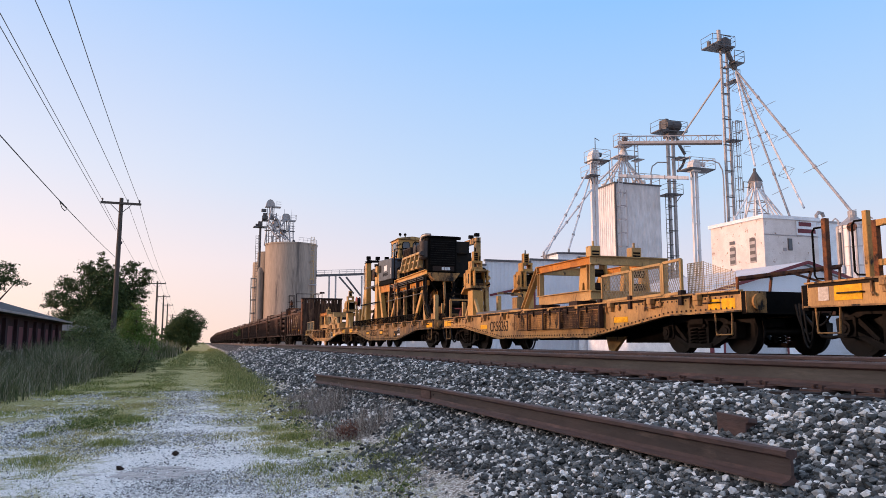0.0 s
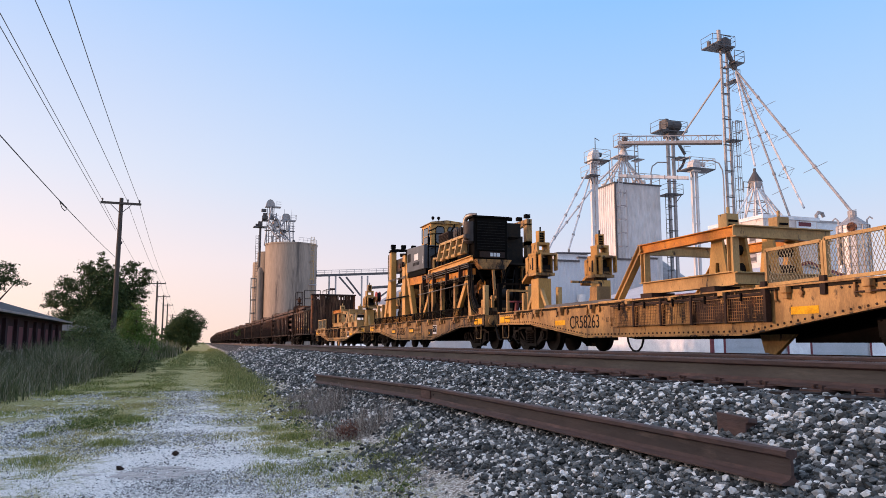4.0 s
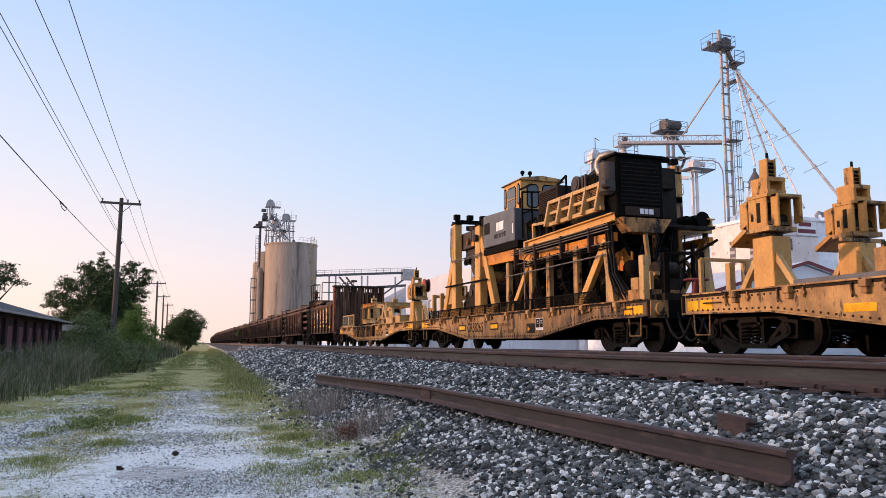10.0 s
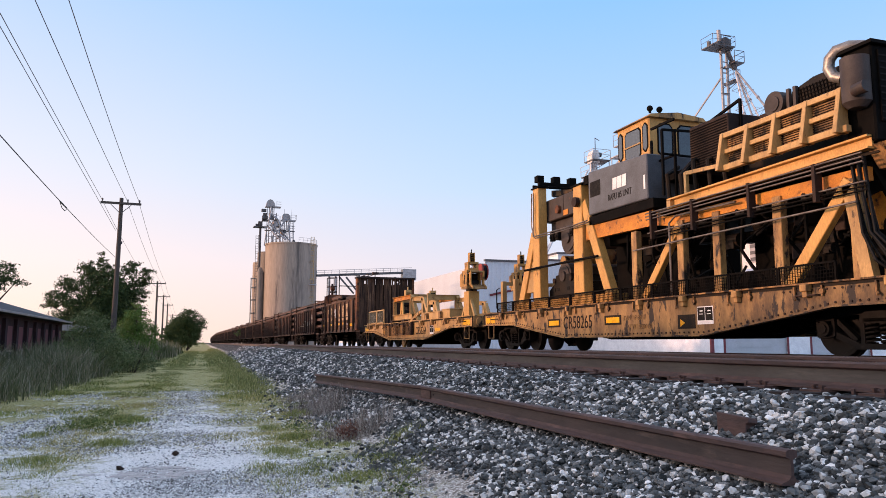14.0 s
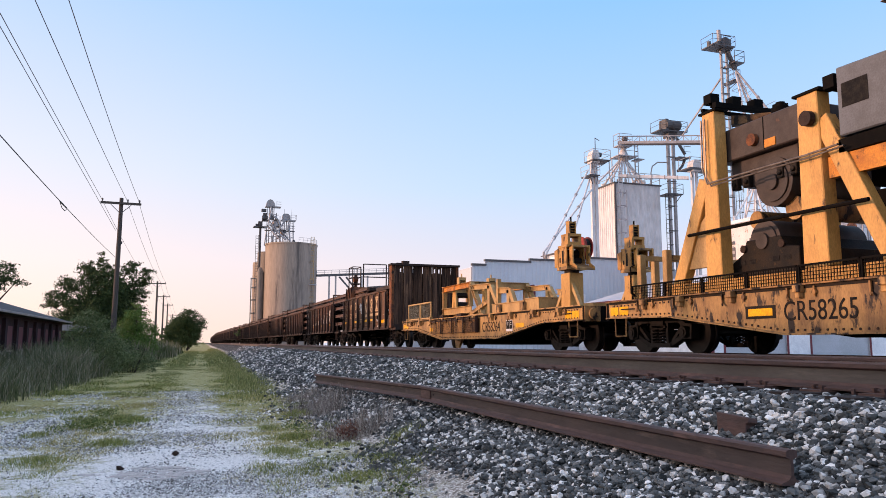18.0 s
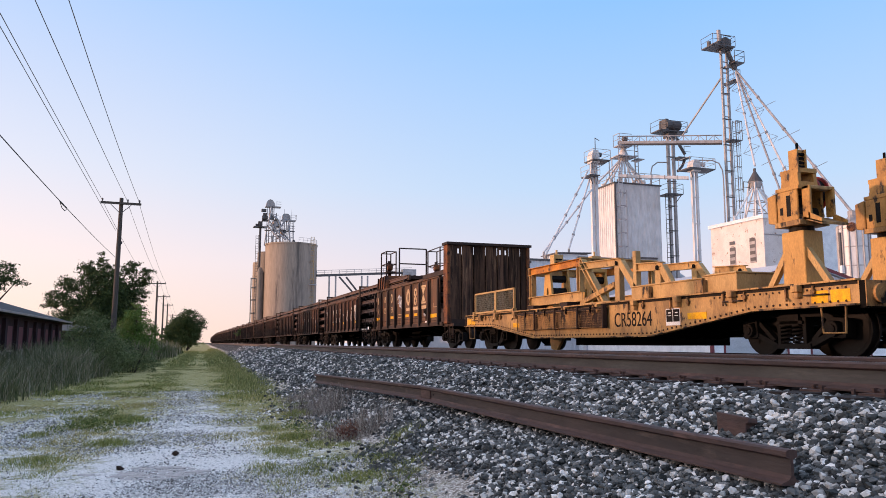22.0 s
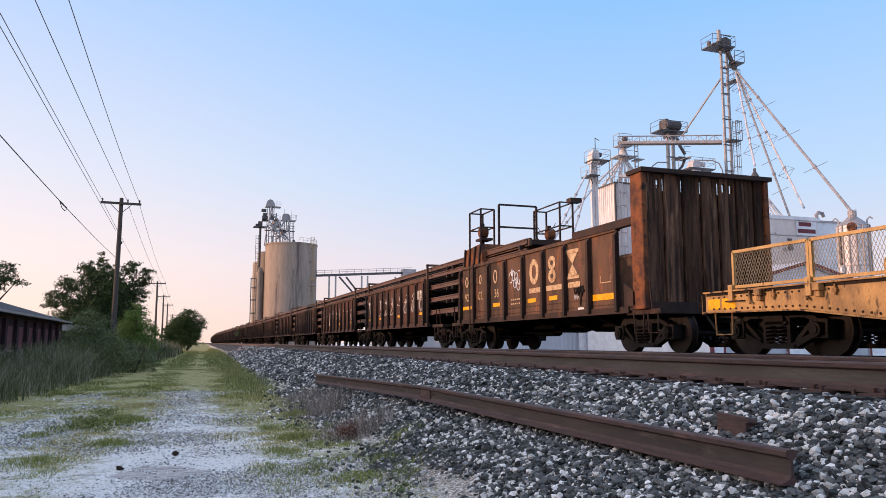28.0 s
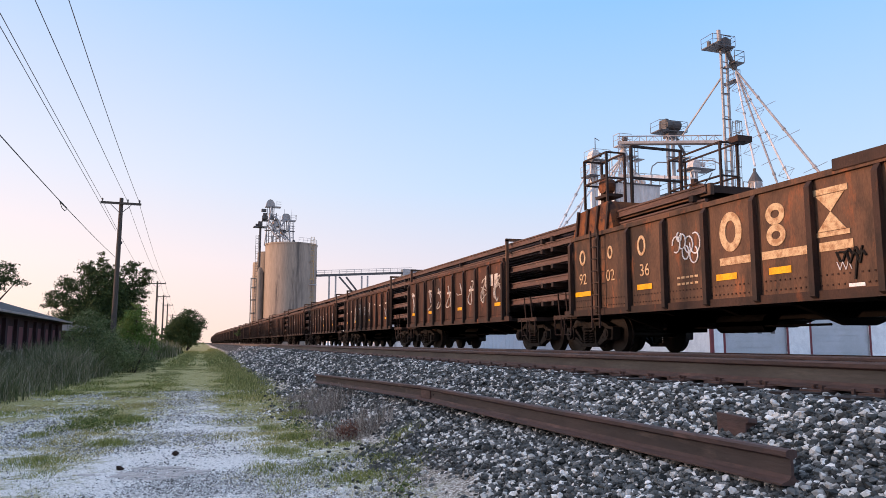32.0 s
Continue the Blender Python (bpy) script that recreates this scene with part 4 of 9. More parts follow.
    wl_ = leg_tower(39.3, 51, 14.95, 0.42, 0.10, "white bucket elevator with a square platform", 0.95, ((15.05, -0.95, 1.55),), M_CORR, dome=False)
    part("head_motor", Shape().tube((0.3, -0.3, 15.6), (0.8, -0.3, 15.5), 0.18, seg=10), M_CORR, wl_)
    l1 = leg_tower(32.1, 54.8, 15.95, 0.36, 0.12, "white bucket elevator beside the tall bin", 1.1, ((16.1, -0.45, 1.2), (14.75, -0.8, 0.15)), M_CORR, dome=False)
    part("head_motor", Shape().tube((0.25, -0.2, 16.7), (0.6, -0.2, 16.7), 0.2, seg=10), M_GALVDARK, l1)
    part("platform_leg", Shape().bar((1.15, -0.6, 16.1), (1.15, -0.6, 14.6), 0.06), M_GALV, l1)
    part("antenna", Shape().bar((0.2, 0, 16.3), (0.2, 0, 18.2), 0.05).bar((0.2, 0, 18.17), (0.6, 0, 18.0), 0.05), M_GALVDARK, l1)

    # truss bridge between the towers
    b = thing("conveyor_bridge", "galvanised truss conveyor bridge high between towers", "conveyor")
    p0, p1 = Vector((35.3, 56.0, 18.62)), Vector((41.85, 50.5, 17.85))
    for o, w in ((Vector((0, 0, 0.62)), 0.05), (Vector((0.12, 0.12, 0.62)), 0.05)):
        part("top_chord", Shape().bar(p0 + o, p1 + o, w), M_GALV, b)
    k = 14
    up = Vector((0, 0, 0.62))
    for i in range(k):
        a, c = p0.lerp(p1, i / k), p0.lerp(p1, (i + 1) / k)
        part("web_bar", Shape().bar(a, a + up, 0.04).bar(a + (up if i % 2 else Vector((0, 0, 0))), c + (Vector((0, 0, 0)) if i % 2 else up), 0.04), M_GALV, b)
    part("conveyor_box", Shape().bar(p0, p1, 0.5, 0.24), M_GALV, b)
    part("bottom_chord", Shape().bar(p0 + Vector((0, 0, -0.16)), p1 + Vector((0, 0, -0.16)), 0.3, 0.07), M_GALVDARK, b)
    part("walkway", Shape().box(34.95, 36.2, 55.2, 56.2, 18.2, 18.28), M_GALV, b)
    rail_set([(34.95, 56.2, 18.28), (34.95, 55.2, 18.28), (36.2, 55.2, 18.28)], 1.0, 0.02, M_GALV, b)
    part("drive_motor", Shape().tube((35.6, 55.7, 18.95), (36.0, 55.7, 18.95), 0.2, seg=10), M_GALVDARK, b)

    c = thing("conveyor_pipe", "white enclosed conveyor from bin top to elevator", "conveyor")
    part("casing", Shape().bar((34.6, 54.9, 15.38), (38.75, 51.0, 14.68), 0.3, 0.24), M_CORR, c)
    for q in (0.12, 0.3, 0.48, 0.66, 0.84):
        p = Vector((34.6, 54.9, 15.38)).lerp(Vector((38.75, 51.0, 14.68)), q)
        part("flange", Shape().bar(p, p + Vector((0.05, -0.05, 0)), 0.36, 0.32), M_GALV, c)
    part("support_leg", Shape().bar((36.0, 53.6, 15.05), (36.0, 55.1, 14.87), 0.06), M_GALV, c)

    # spouts that fan out from the tall tower
    top = Vector((43.05, 49.9, 24.1))
    for i, (end, r, qs) in enumerate((((36.8, 41.2, 13.35), 0.075, (0.22, 0.44, 0.66, 0.86)), ((38.4, 40.0, 9.75), 0.075, (0.5, 0.68, 0.86)), ((39.7, 40.0, 10.35), 0.075, (0.2, 0.36, 0.56, 0.78)), ((36.87, 33.6, 8.87), 0.085, (0.33, 0.55, 0.76)))):
        s = thing("grain_spout", "long slanted galvanised grain spout with guy brackets", "spout", group="spouts from the tall tower")
        e = Vector(end)
        part("pipe", Shape().run(top, e, r), M_CORR if i in (0, 2) else M_GALV, s)
        dd = e - top
        for q in qs:
            p = top + dd * q
            u = Vector((0.88, -0.33, 0.45)) * (0.62 if i < 3 else 0.85)
            part("guy_bracket", Shape().bar(p - u, p + u, 0.035), M_GALV, s)
            if i == 0 or i == 2:
                v = Vector((0.1, 0.0, -0.6))
                part("guy_bracket", Shape().bar(p - v * 0.8, p + v * 0.8, 0.03), M_GALV, s)
                for w in (-1, 1):
                    part("guy_wire", Shape().bar(p + w * u, p - w * v * 0.8, 0.018).bar(p + w * u, p + w * v * 0.8, 0.018), M_GALV, s)
        for q in (0.25, 0.5, 0.75):
            p = top + dd * q
            part("collar", Shape().tube(p, p + dd * 0.012, r + 0.04, seg=8), M_GALV, s)
    s = thing("grain_spout", "slanted dark spout down to the elevator head", "spout", group="spouts from the tall tower")
    part("pipe", Shape().run((41.75, 49.95, 23.4), (40.6, 54.0, 19.3), 0.075), M_GALV, s)
    for a, e in (((31.55, 54.8, 15.6), (25.05, 50.0, 7.65)), ((31.7, 54.8, 14.9), (27.0, 50.0, 8.15)), ((31.8, 54.6, 14.0), (25.0, 50.2, 7.9))):
        s = thing("grain_spout", "slanted galvanised spout down to the warehouse roof", "spout", group="spouts to the warehouse")
        a, e = Vector(a), Vector(e)
        part("pipe", Shape().run(a, e, 0.075), M_CORR, s)
        for q in (0.3, 0.55, 0.8):
            part("collar", Shape().tube(a.lerp(e, q), a.lerp(e, q + 0.015), 0.12, seg=8), M_GALV, s)
        part("foot", Shape().bar(e, (e.x, e.y, 5.8), 0.12), M_GALV, s)
    pl = thing("vent_pipe", "thin bent grey vent pipe", "pipe", group="thin bent pipes")
    part("pipe", Shape().pipe([(41.37, 50, 9.0), (41.40, 50, 14.6), (41.35, 50, 15.3), (41.1, 50.1, 15.9), (40.6, 50.3, 16.15), (39.6, 50.8, 16.2)], 0.055), M_GALV, pl)
    pl = thing("vent_pipe", "thin bent grey pipe over the bin", "pipe", group="thin bent pipes")
    part("pipe", Shape().pipe([(38.1, 55.3, 14.9), (38.1, 55.3, 16.0), (38.25, 55.3, 16.6), (38.8, 55.3, 17.0), (39.9, 55.2, 17.05)], 0.055), M_GALV, pl)
    # round bins
    rb = round_bin(36.9, 33.6, 0.83, 7.7, 0.55, "rust-streaked white round steel bin", 14)
    part("manway", Shape().tube((-0.64, -0.5, 7.55), (-0.7, -0.55, 7.55), 0.27, seg=14), M_RUSTRED, rb, "rusty hatch surround")
    part("fill_pipe", Shape().tube((-0.93, 0.12, 0), (-0.93, 0.12, 7.3), 0.08, seg=8), M_GALVDARK, rb)
    part("meter_box", Shape().box(-1.08, -0.9, -0.05, 0.12, 4.9, 5.35), M_WHITE, rb)
    for s in (-1, 1):
        part("vent", Shape().pipe([(s * 0.55, -s * 0.5, 7.7), (s * 0.55, -s * 0.5, 8.05), (s * 0.66, -s * 0.6, 8.22), (s * 0.78, -s * 0.7, 8.08)], 0.05), M_GALV, rb)
    rail_set([(-0.5, -0.3, 7.95), (-0.2, -0.5, 8.0)], 0.6, 0.015, M_GALV, rb)
    round_bin(40.5, 58.5, 3.2, 6.2, 2.4, "low round steel bin with a grey conical roof", 0)


def concrete_silo():
    t = thing("concrete_silo", "tall weathered concrete grain silo", "silo", pose(19.2, 150, 0.3))
    part("drum", Shape().tube((0, 0, 0), (0, 0, 19.9), 5.05, seg=48), M_CONC, t, smooth=True)
    part("rim", Shape().tube((0, 0, 19.9), (0, 0, 20.2), 5.15, seg=48), M_CONC, t)
    for z in np.arange(1.5, 20, 1.5):
        part("pour_joint", Shape().tube((0, 0, z), (0, 0, z + 0.05), 5.065, seg=48), M_CONC, t)
    rail_set([(5.0 * math.cos(q), 5.0 * math.sin(q), 20.2) for q in np.linspace(1.55 * math.pi, 2 * math.pi, 9)], 0.9, 0.022, M_GALV, t)
    part("ladder", ladder(Shape(), 3.6, -3.75, 2, 21.5, 0.6, r=0.045), M_YEL, t, "faded yellow ladder")
    for z in (6.0, 9.5, 13.0, 16.5, 20.0):
        part("ladder_hoop", Shape().pipe([(3.1, -3.7, z), (3.1, -4.4, z), (3.6, -4.7, z), (4.1, -4.4, z), (4.1, -3.7, z)], 0.05, 5), M_YEL, t)
    for z in (5.0, 12.0):
        part("landing", Shape().box(3.0, 4.4, -4.6, -3.5, z, z + 0.15), M_GALV, t)
    for x, y, r, h in ((-3.9, 6.0, 2.1, 19.5), (-4.7, 9.5, 1.9, 17.7)):
        tagged(part("concrete_silo", Shape().tube((19.2 + x, 150 + y, 0.3), (19.2 + x, 150 + y, h), r, seg=32), M_CONC, smooth=True), "slimmer concrete silo behind the big one", "silo", "concrete silos")
    w = thing("silo_headhouse", "galvanised elevator heads, spouts and platforms on a silo", "elevator", pose(19.2, 150, 21.0))
    for x, h in ((-4.5, 6.8), (-3.6, 6.8), (-1.5, 4.3), (-1.1, 4.3), (-0.4, 4.3), (-2.9, 4.0), (-2.3, 3.4)):
        part("post", Shape().bar((x, 0, -0.8), (x, 0, h), 0.15), M_GALV, w)
    part("dome_head", Shape().plate([(-5.2, 7.0), (-5.1, 7.7), (-4.8, 8.2), (-4.4, 8.4), (-3.9, 8.2), (-3.5, 7.6), (-3.4, 7.0)], 1, -0.5, 0.5), M_GALV, w)
    part("platform", Shape().box(-5.3, -2.3, -0.9, 0.9, 6.85, 6.95), M_GALV, w)
    rail_set([(-3.3, -0.9, 6.95), (-2.3, -0.9, 6.95)], 0.9, 0.03, M_GALV, w)
    part("side_hood", Shape().box(-6.0, -5.1, -0.5, 0.5, 5.9, 6.4).tube((-5.9, -0.4, 4.6), (-4.8, -0.4, 4.6), 0.45, seg=10).box(-5.7, -5.0, -0.5, 0.5, 5.0, 5.6), M_GALVDARK, w)
    part("platform", Shape().box(-5.9, -4.4, -0.8, 0.8, 4.05, 4.14), M_GALVDARK, w)
    part("drum_head", Shape().plate([(-2.0, 4.35), (-1.95, 5.3), (-1.7, 5.65), (-0.8, 5.65), (-0.45, 5.2), (-0.4, 4.35)], 1, -0.6, 0.6), M_GALV, w)
    part("platform", Shape().box(-2.2, 0.7, -1.0, 1.0, 4.25, 4.35), M_GALV, w)
    rail_set([(-0.4, -1.0, 4.35), (0.7, -1.0, 4.35), (0.7, 1.0, 4.35)], 1.0, 0.03, M_GALV, w)
    part("lightning_rod", Shape().bar((-1.55, 0, 5.6), (-1.55, 0, 6.6), 0.05).bar((-0.1, 0, 4.4), (-0.1, 0, 6.6), 0.05), M_GALV, w)
    part("distributor", Shape().tube((-3.1, -0.6, 2.9), (-3.1, -0.6, 3.9), 0.95, 0.8, 12).tube((-3.1, -0.6, 3.9), (-3.1, -0.6, 4.6), 0.6, 0.3, 12).tube((-2.0, -0.6, 1.0), (-2.0, -0.6, 2.4), 0.4, seg=10), M_GALV, w)
    part("ladder", ladder(Shape(), -0.15, -0.3, 0, 4.3, 0.5, r=0.03), M_GALV, w)
    for a, e in (((-4.9, -1, 3.0), (-2.6, -3, 0)), ((-4.4, -1, 3.2), (-1.6, -3.2, 0)), ((-3.8, -1, 2.4), (-1.4, -3, 0.2)), ((-2.9, -1, 2.9), (-0.6, -2, 0.0)), ((-5.0, -1, 2.2), (-5.4, -1.5, -1.0)), ((-4.6, -1, 4.0), (-3.6, -1.5, 2.6))):
        part("spout", Shape().tube(a, e, 0.13, seg=7), M_GALV, w)
    for x, h in ((-5.0, 6.4), (-4.0, 7.0), (-3.2, 5.6), (-2.5, 5.0), (-1.9, 4.3), (-0.9, 4.3), (0.2, 4.3)):
        part("post", Shape().bar((x, -1.1, -0.8), (x, -1.1, h), 0.12), M_GALVDARK if x < -3 else M_GALV, w)
    for z in (0.9, 2.0, 3.1, 4.2, 5.3):
        x1 = 0.2 if z < 4.3 else -3.2
        part("girt", Shape().bar((-5.0, -1.1, z), (x1, -1.1, z), 0.11), M_GALV, w)
        part("brace", Shape().bar((-5.0, -1.1, z - 1.0), (-3.9, -1.1, z), 0.06).bar((-3.9, -1.1, z - 1.0), (-2.7, -1.1, z), 0.06), M_GALVDARK, w)
    for a, e in (((-4.4, -1.3, 5.4), (-3.0, -1.6, 4.2)), ((-3.4, -1.3, 5.0), (-2.2, -1.6, 2.2)), ((-1.5, -1.3, 4.2), (-3.2, -1.6, 1.4)), ((-0.9, -1.3, 4.2), (-0.5, -1.6, 0.0)), ((-4.2, -1.3, 6.6), (-4.7, -1.6, 3.4)), ((-3.3, -1.3, 3.0), (-4.1, -1.6, -0.7)), ((-2.6, -1.3, 2.6), (-2.4, -1.6, -0.7))):
        part("spout", Shape().tube(a, e, 0.16, seg=7), M_GALV, w)
    part("valve_box", Shape().box(-4.5, -3.7, -1.5, -0.9, 4.3, 5.1).box(-3.0, -2.3, -1.5, -0.9, 0.4, 1.1).box(-1.8, -1.2, -1.5, -0.9, 1.6, 2.3), M_GALVDARK, w)
    part("catwalk", Shape().box(-5.4, 0.4, -1.5, -0.7, 2.0, 2.08), M_GALVDARK, w)
    rail_set([(-5.4, -1.5, 2.08), (0.4, -1.5, 2.08)], 0.95, 0.03, M_GALV, w)
    part("roof_vent", Shape().tube((0.3, -1, -0.8), (0.3, -1, 0.4), 0.4, 0.2, 10).box(0.0, 0.9, -1.5, -0.6, -0.8, -0.2), M_GALVDARK, w)
    e = thing("silo_elevator", "dark slim elevator leg with a lit steel tank", "elevator", pose(13.2, 152, 0.3))
    part("casing", Shape().bar((0.05, 0, 0), (0.05, 0, 24.3), 0.4), M_GALVDARK, e)
    part("platform", Shape().box(-1.3, 1.4, -1, 1, 23.7, 23.85), M_GALVDARK, e)
    part("head", Shape().box(-0.4, 0.4, -0.5, 0.5, 23.85, 24.9).box(-0.9, -0.4, -0.3, 0.3, 23.9, 24.4), M_GALVDARK, e)
    part("tank", Shape().tube((0.2, -1, 3.0), (0.2, -1, 14.6), 0.75, seg=16).tube((0.2, -1, 14.6), (0.2, -1, 15.6), 0.75, 0.25, 16), M_CONC, e, smooth=True)
    part("ladder", ladder(Shape(), -0.6, -1.2, 2, 22, 0.5, r=0.04), M_GALVDARK, e)
    fr = Shape()
    for x in (-1.5, -0.5):
        fr.bar((x, -1, 0), (x, -1, 13.5), 0.2)
    for z in (4, 6.6, 9.2, 11.6, 13.4):
        fr.bar((-1.6, -1, z), (-0.4, -1, z), 0.25)
    part("scaffold", fr, M_CONC, e)
    c = thing("silo_conveyor", "long galvanised overhead conveyor on trestle legs", "conveyor")
    part("bridge", Shape().bar((24.0, 148.5, 14.4), (43.6, 148.5, 15.6), 0.9, 0.42), M_GALVDARK, c)
    rail_set([(24.0, 148, 14.6), (43.6, 148, 15.8)], 0.75, 0.04, M_GALV, c)
    for x in (26.6, 27.9, 33.2, 34.4, 40.2):
        part("trestle_leg", Shape().bar((x, 148.5, 0.3), (x, 148.5, 14.6), 0.28), M_GALV, c)
    part("strut", Shape().bar((28.6, 148.5, 14.3), (31.6, 148.5, 11.0), 0.3).bar((30, 148.5, 14.3), (33.0, 148.5, 10.6), 0.3).bar((34.5, 148.5, 12.2), (42.5, 148.5, 12.9), 0.5).bar((37.2, 148.5, 10.6), (42.4, 148.5, 14.4), 0.3), M_GALVDARK, c)
    part("head_box", Shape().box(41.6, 44.4, 147.6, 149.4, 14.0, 16.2), M_GALV, c)
    round_bin(46.5, 160, 8.5, 9.0, 4.5, "pale round steel bin with a shallow cone roof", 0)


warehouse()
door_shed()
mill_house()
grain_works()
concrete_silo()


def brick_building():
    t = thing("brick_building", "low dark red brick building with a shallow dark roof", "building", pose(-13.5, 0, 0))
    part("wall", Shape().box(6.2, 6.5, -18, 50, 0, 2.35), M_BRICK, t)
    part("wall", Shape().box(0, 6.2, 49.7, 50, 0, 2.35), M_BRICK, t)
    part("wall", Shape().box(-0.3, 0, -18, 50, 0, 2.35), M_BRICK, t)
    part("wall", Shape().box(0, 6.2, -18, -17.7, 0, 2.35), M_BRICK, t)
    for y in np.arange(17, 50, 2.2):
        part("pilaster", Shape().box(6.5, 6.64, y - 0.2, y + 0.2, 0, 2.2), M_BRICK, t)
        w = part("window", Shape().box(6.5, 6.53, y + 0.55, y + 1.65, 0.9, 1.9), M_MAROON, t)
        part("sill", Shape().box(6.5, 6.6, y + 0.5, y + 1.7, 0.82, 0.9), M_CONC, w)
    part("gutter", Shape().box(6.9, 7.0, -18.4, 50.4, 2.36, 2.45), M_GALV, t, "dull metal gutter")
    part("roof", Shape().plate([(6.9, 2.45), (3.1, 3.6), (-0.6, 2.45), (-0.6, 2.35), (6.9, 2.35)], 1, -18.4, 50.4), M_DARKROOF, t)
    o = thing("far_shed", "distant low grey roofed shed", "shed", pose(-9.2, 56, 0))
    part("wall", Shape().box(0, 2.2, 0, 8, 0, 2.0), M_BRICK, o)
    part("roof", Shape().box(-0.3, 2.5, -0.3, 8.3, 2.0, 2.4), M_GALV, o)


brick_building()


# ---- poles and wires ----
POLES = (("near", 15.0), ("a", 47.0), ("b", 110.0), ("c", 141.5), ("d", 173.0), ("e", 236.0))
PX, PTOP = -3.95, 9.55


def utility_pole(y, lean):
    t = thing("utility_pole", "weathered wooden utility pole with a crossarm", "utility pole", pose(PX, y, 0.05, 0, lean, 0), "utility poles")
    part("pole", Shape().tube((0, 0, 0), (0, 0, PTOP), 0.17, 0.11, 12), M_POLE, t, smooth=True)
    arm = part("crossarm", Shape().box(-1.1, 1.1, -0.19, -0.08, PTOP - 0.40, PTOP - 0.27), M_POLE, t)
    part("brace", Shape().bar((-0.55, -0.14, PTOP - 0.42), (0, -0.14, PTOP - 0.95), 0.035).bar((0.55, -0.14, PTOP - 0.42), (0, -0.14, PTOP - 0.95), 0.035), M_GALVDARK, t)
    for x in (-1.0, 0.36, 1.0):
        part("insulator", Shape().tube((x, -0.135, PTOP - 0.27), (x, -0.135, PTOP - 0.12), 0.035, 0.05, 8).tube((x, -0.135, PTOP - 0.12), (x, -0.135, PTOP - 0.07), 0.05, 0.02, 8), M_GALVDARK, arm)
    part("pole_clamp", Shape().tube((0, 0, PTOP - 2.6), (0.16, 0, PTOP - 2.6), 0.03).tube((0.15, 0, PTOP - 2.7), (0.15, 0, PTOP - 2.55), 0.04), M_GALVDARK, t)
    return t


for nm, y in POLES:
    utility_pole(y, 0.5 if nm == "a" else 0.0)


def wire(a, b, sag, r=0.008, label="thin dark overhead wire between poles"):
    a, b = Vector(a), Vector(b)
    n = 90
    pts = [a.lerp(b, i / n) - Vector((0, 0, sag * 4 * (i / n) * (1 - i / n))) for i in range(n + 1)]
    tagged(part("overhead_wire", Shape().pipe(pts, r, 5), M_WIRE), label, "wire", "overhead wires")


for (n0, y0), (n1, y1) in zip(POLES, POLES[1:]):
    for x, dx, sag in ((-1.0, 0.20, 0.04), (0.36, -0.23, 0.14), (1.0, -0.06, 0.2)):
        near = y0 < 40
        wire((PX + x + (dx if near else 0), y0 - 0.135, PTOP - 0.02), (PX + x, y1 - 0.135, PTOP - 0.02), sag if near else 0.5, 0.012)
wire((-3.75, 15, 5.40), (-4.05, 47, 6.13), 0.10, 0.013, "thicker dark cable slung between poles")
splice = tagged(part("cable_splice", Shape().tube((-3.86, 25.6, 5.56), (-3.87, 27.0, 5.59), 0.024, seg=8).pipe([(-3.86, 25.6, 5.53), (-3.86, 26.0, 5.43), (-3.86, 26.6, 5.43), (-3.87, 27.0, 5.55)], 0.012, 6), M_WIRE), "dark splice bundle hanging on a cable", "cable splice")
wire((-4.64, 15, 9.0), (-4.10, 47, 7.68), -0.02, 0.011)


# ---- the train: each car's own y runs from its front end backwards, z from the rail top ----
RAILCARS, WHEELS = [], []
NEAR, FAR = -1.55, 1.55
R_WHEEL = 0.43


def wheel_shape(full=True):
    s = Shape()
    seg = 28 if full else 14
    for k in (-1, 1):
        s.tube((k * 0.69, 0, 0), (k * 0.725, 0, 0), R_WHEEL + 0.028, seg=seg)
        s.tube((k * 0.725, 0, 0), (k * 0.83, 0, 0), R_WHEEL, R_WHEEL - 0.006, seg)
        if full:
            s.tube((k * 0.83, 0, 0), (k * 0.834, 0, 0), R_WHEEL - 0.06, seg=seg)
            s.tube((k * 0.834, 0, 0), (k * 0.88, 0, 0), 0.13, seg=12)
            for q in range(3):
                a = q * 2.1
                s.tube((k * 0.83, 0.25 * math.cos(a), 0.25 * math.sin(a)), (k * 0.838, 0.25 * math.cos(a), 0.25 * math.sin(a)), 0.03, seg=8)
    s.tube((-1.05, 0, 0), (1.05, 0, 0), 0.08, seg=10)
    return s


WHEEL_MESH = wheel_shape().mesh("wheelset", M_WHEEL, True)
WHEEL_FAR = wheel_shape(False).mesh("wheelset", M_WHEEL)


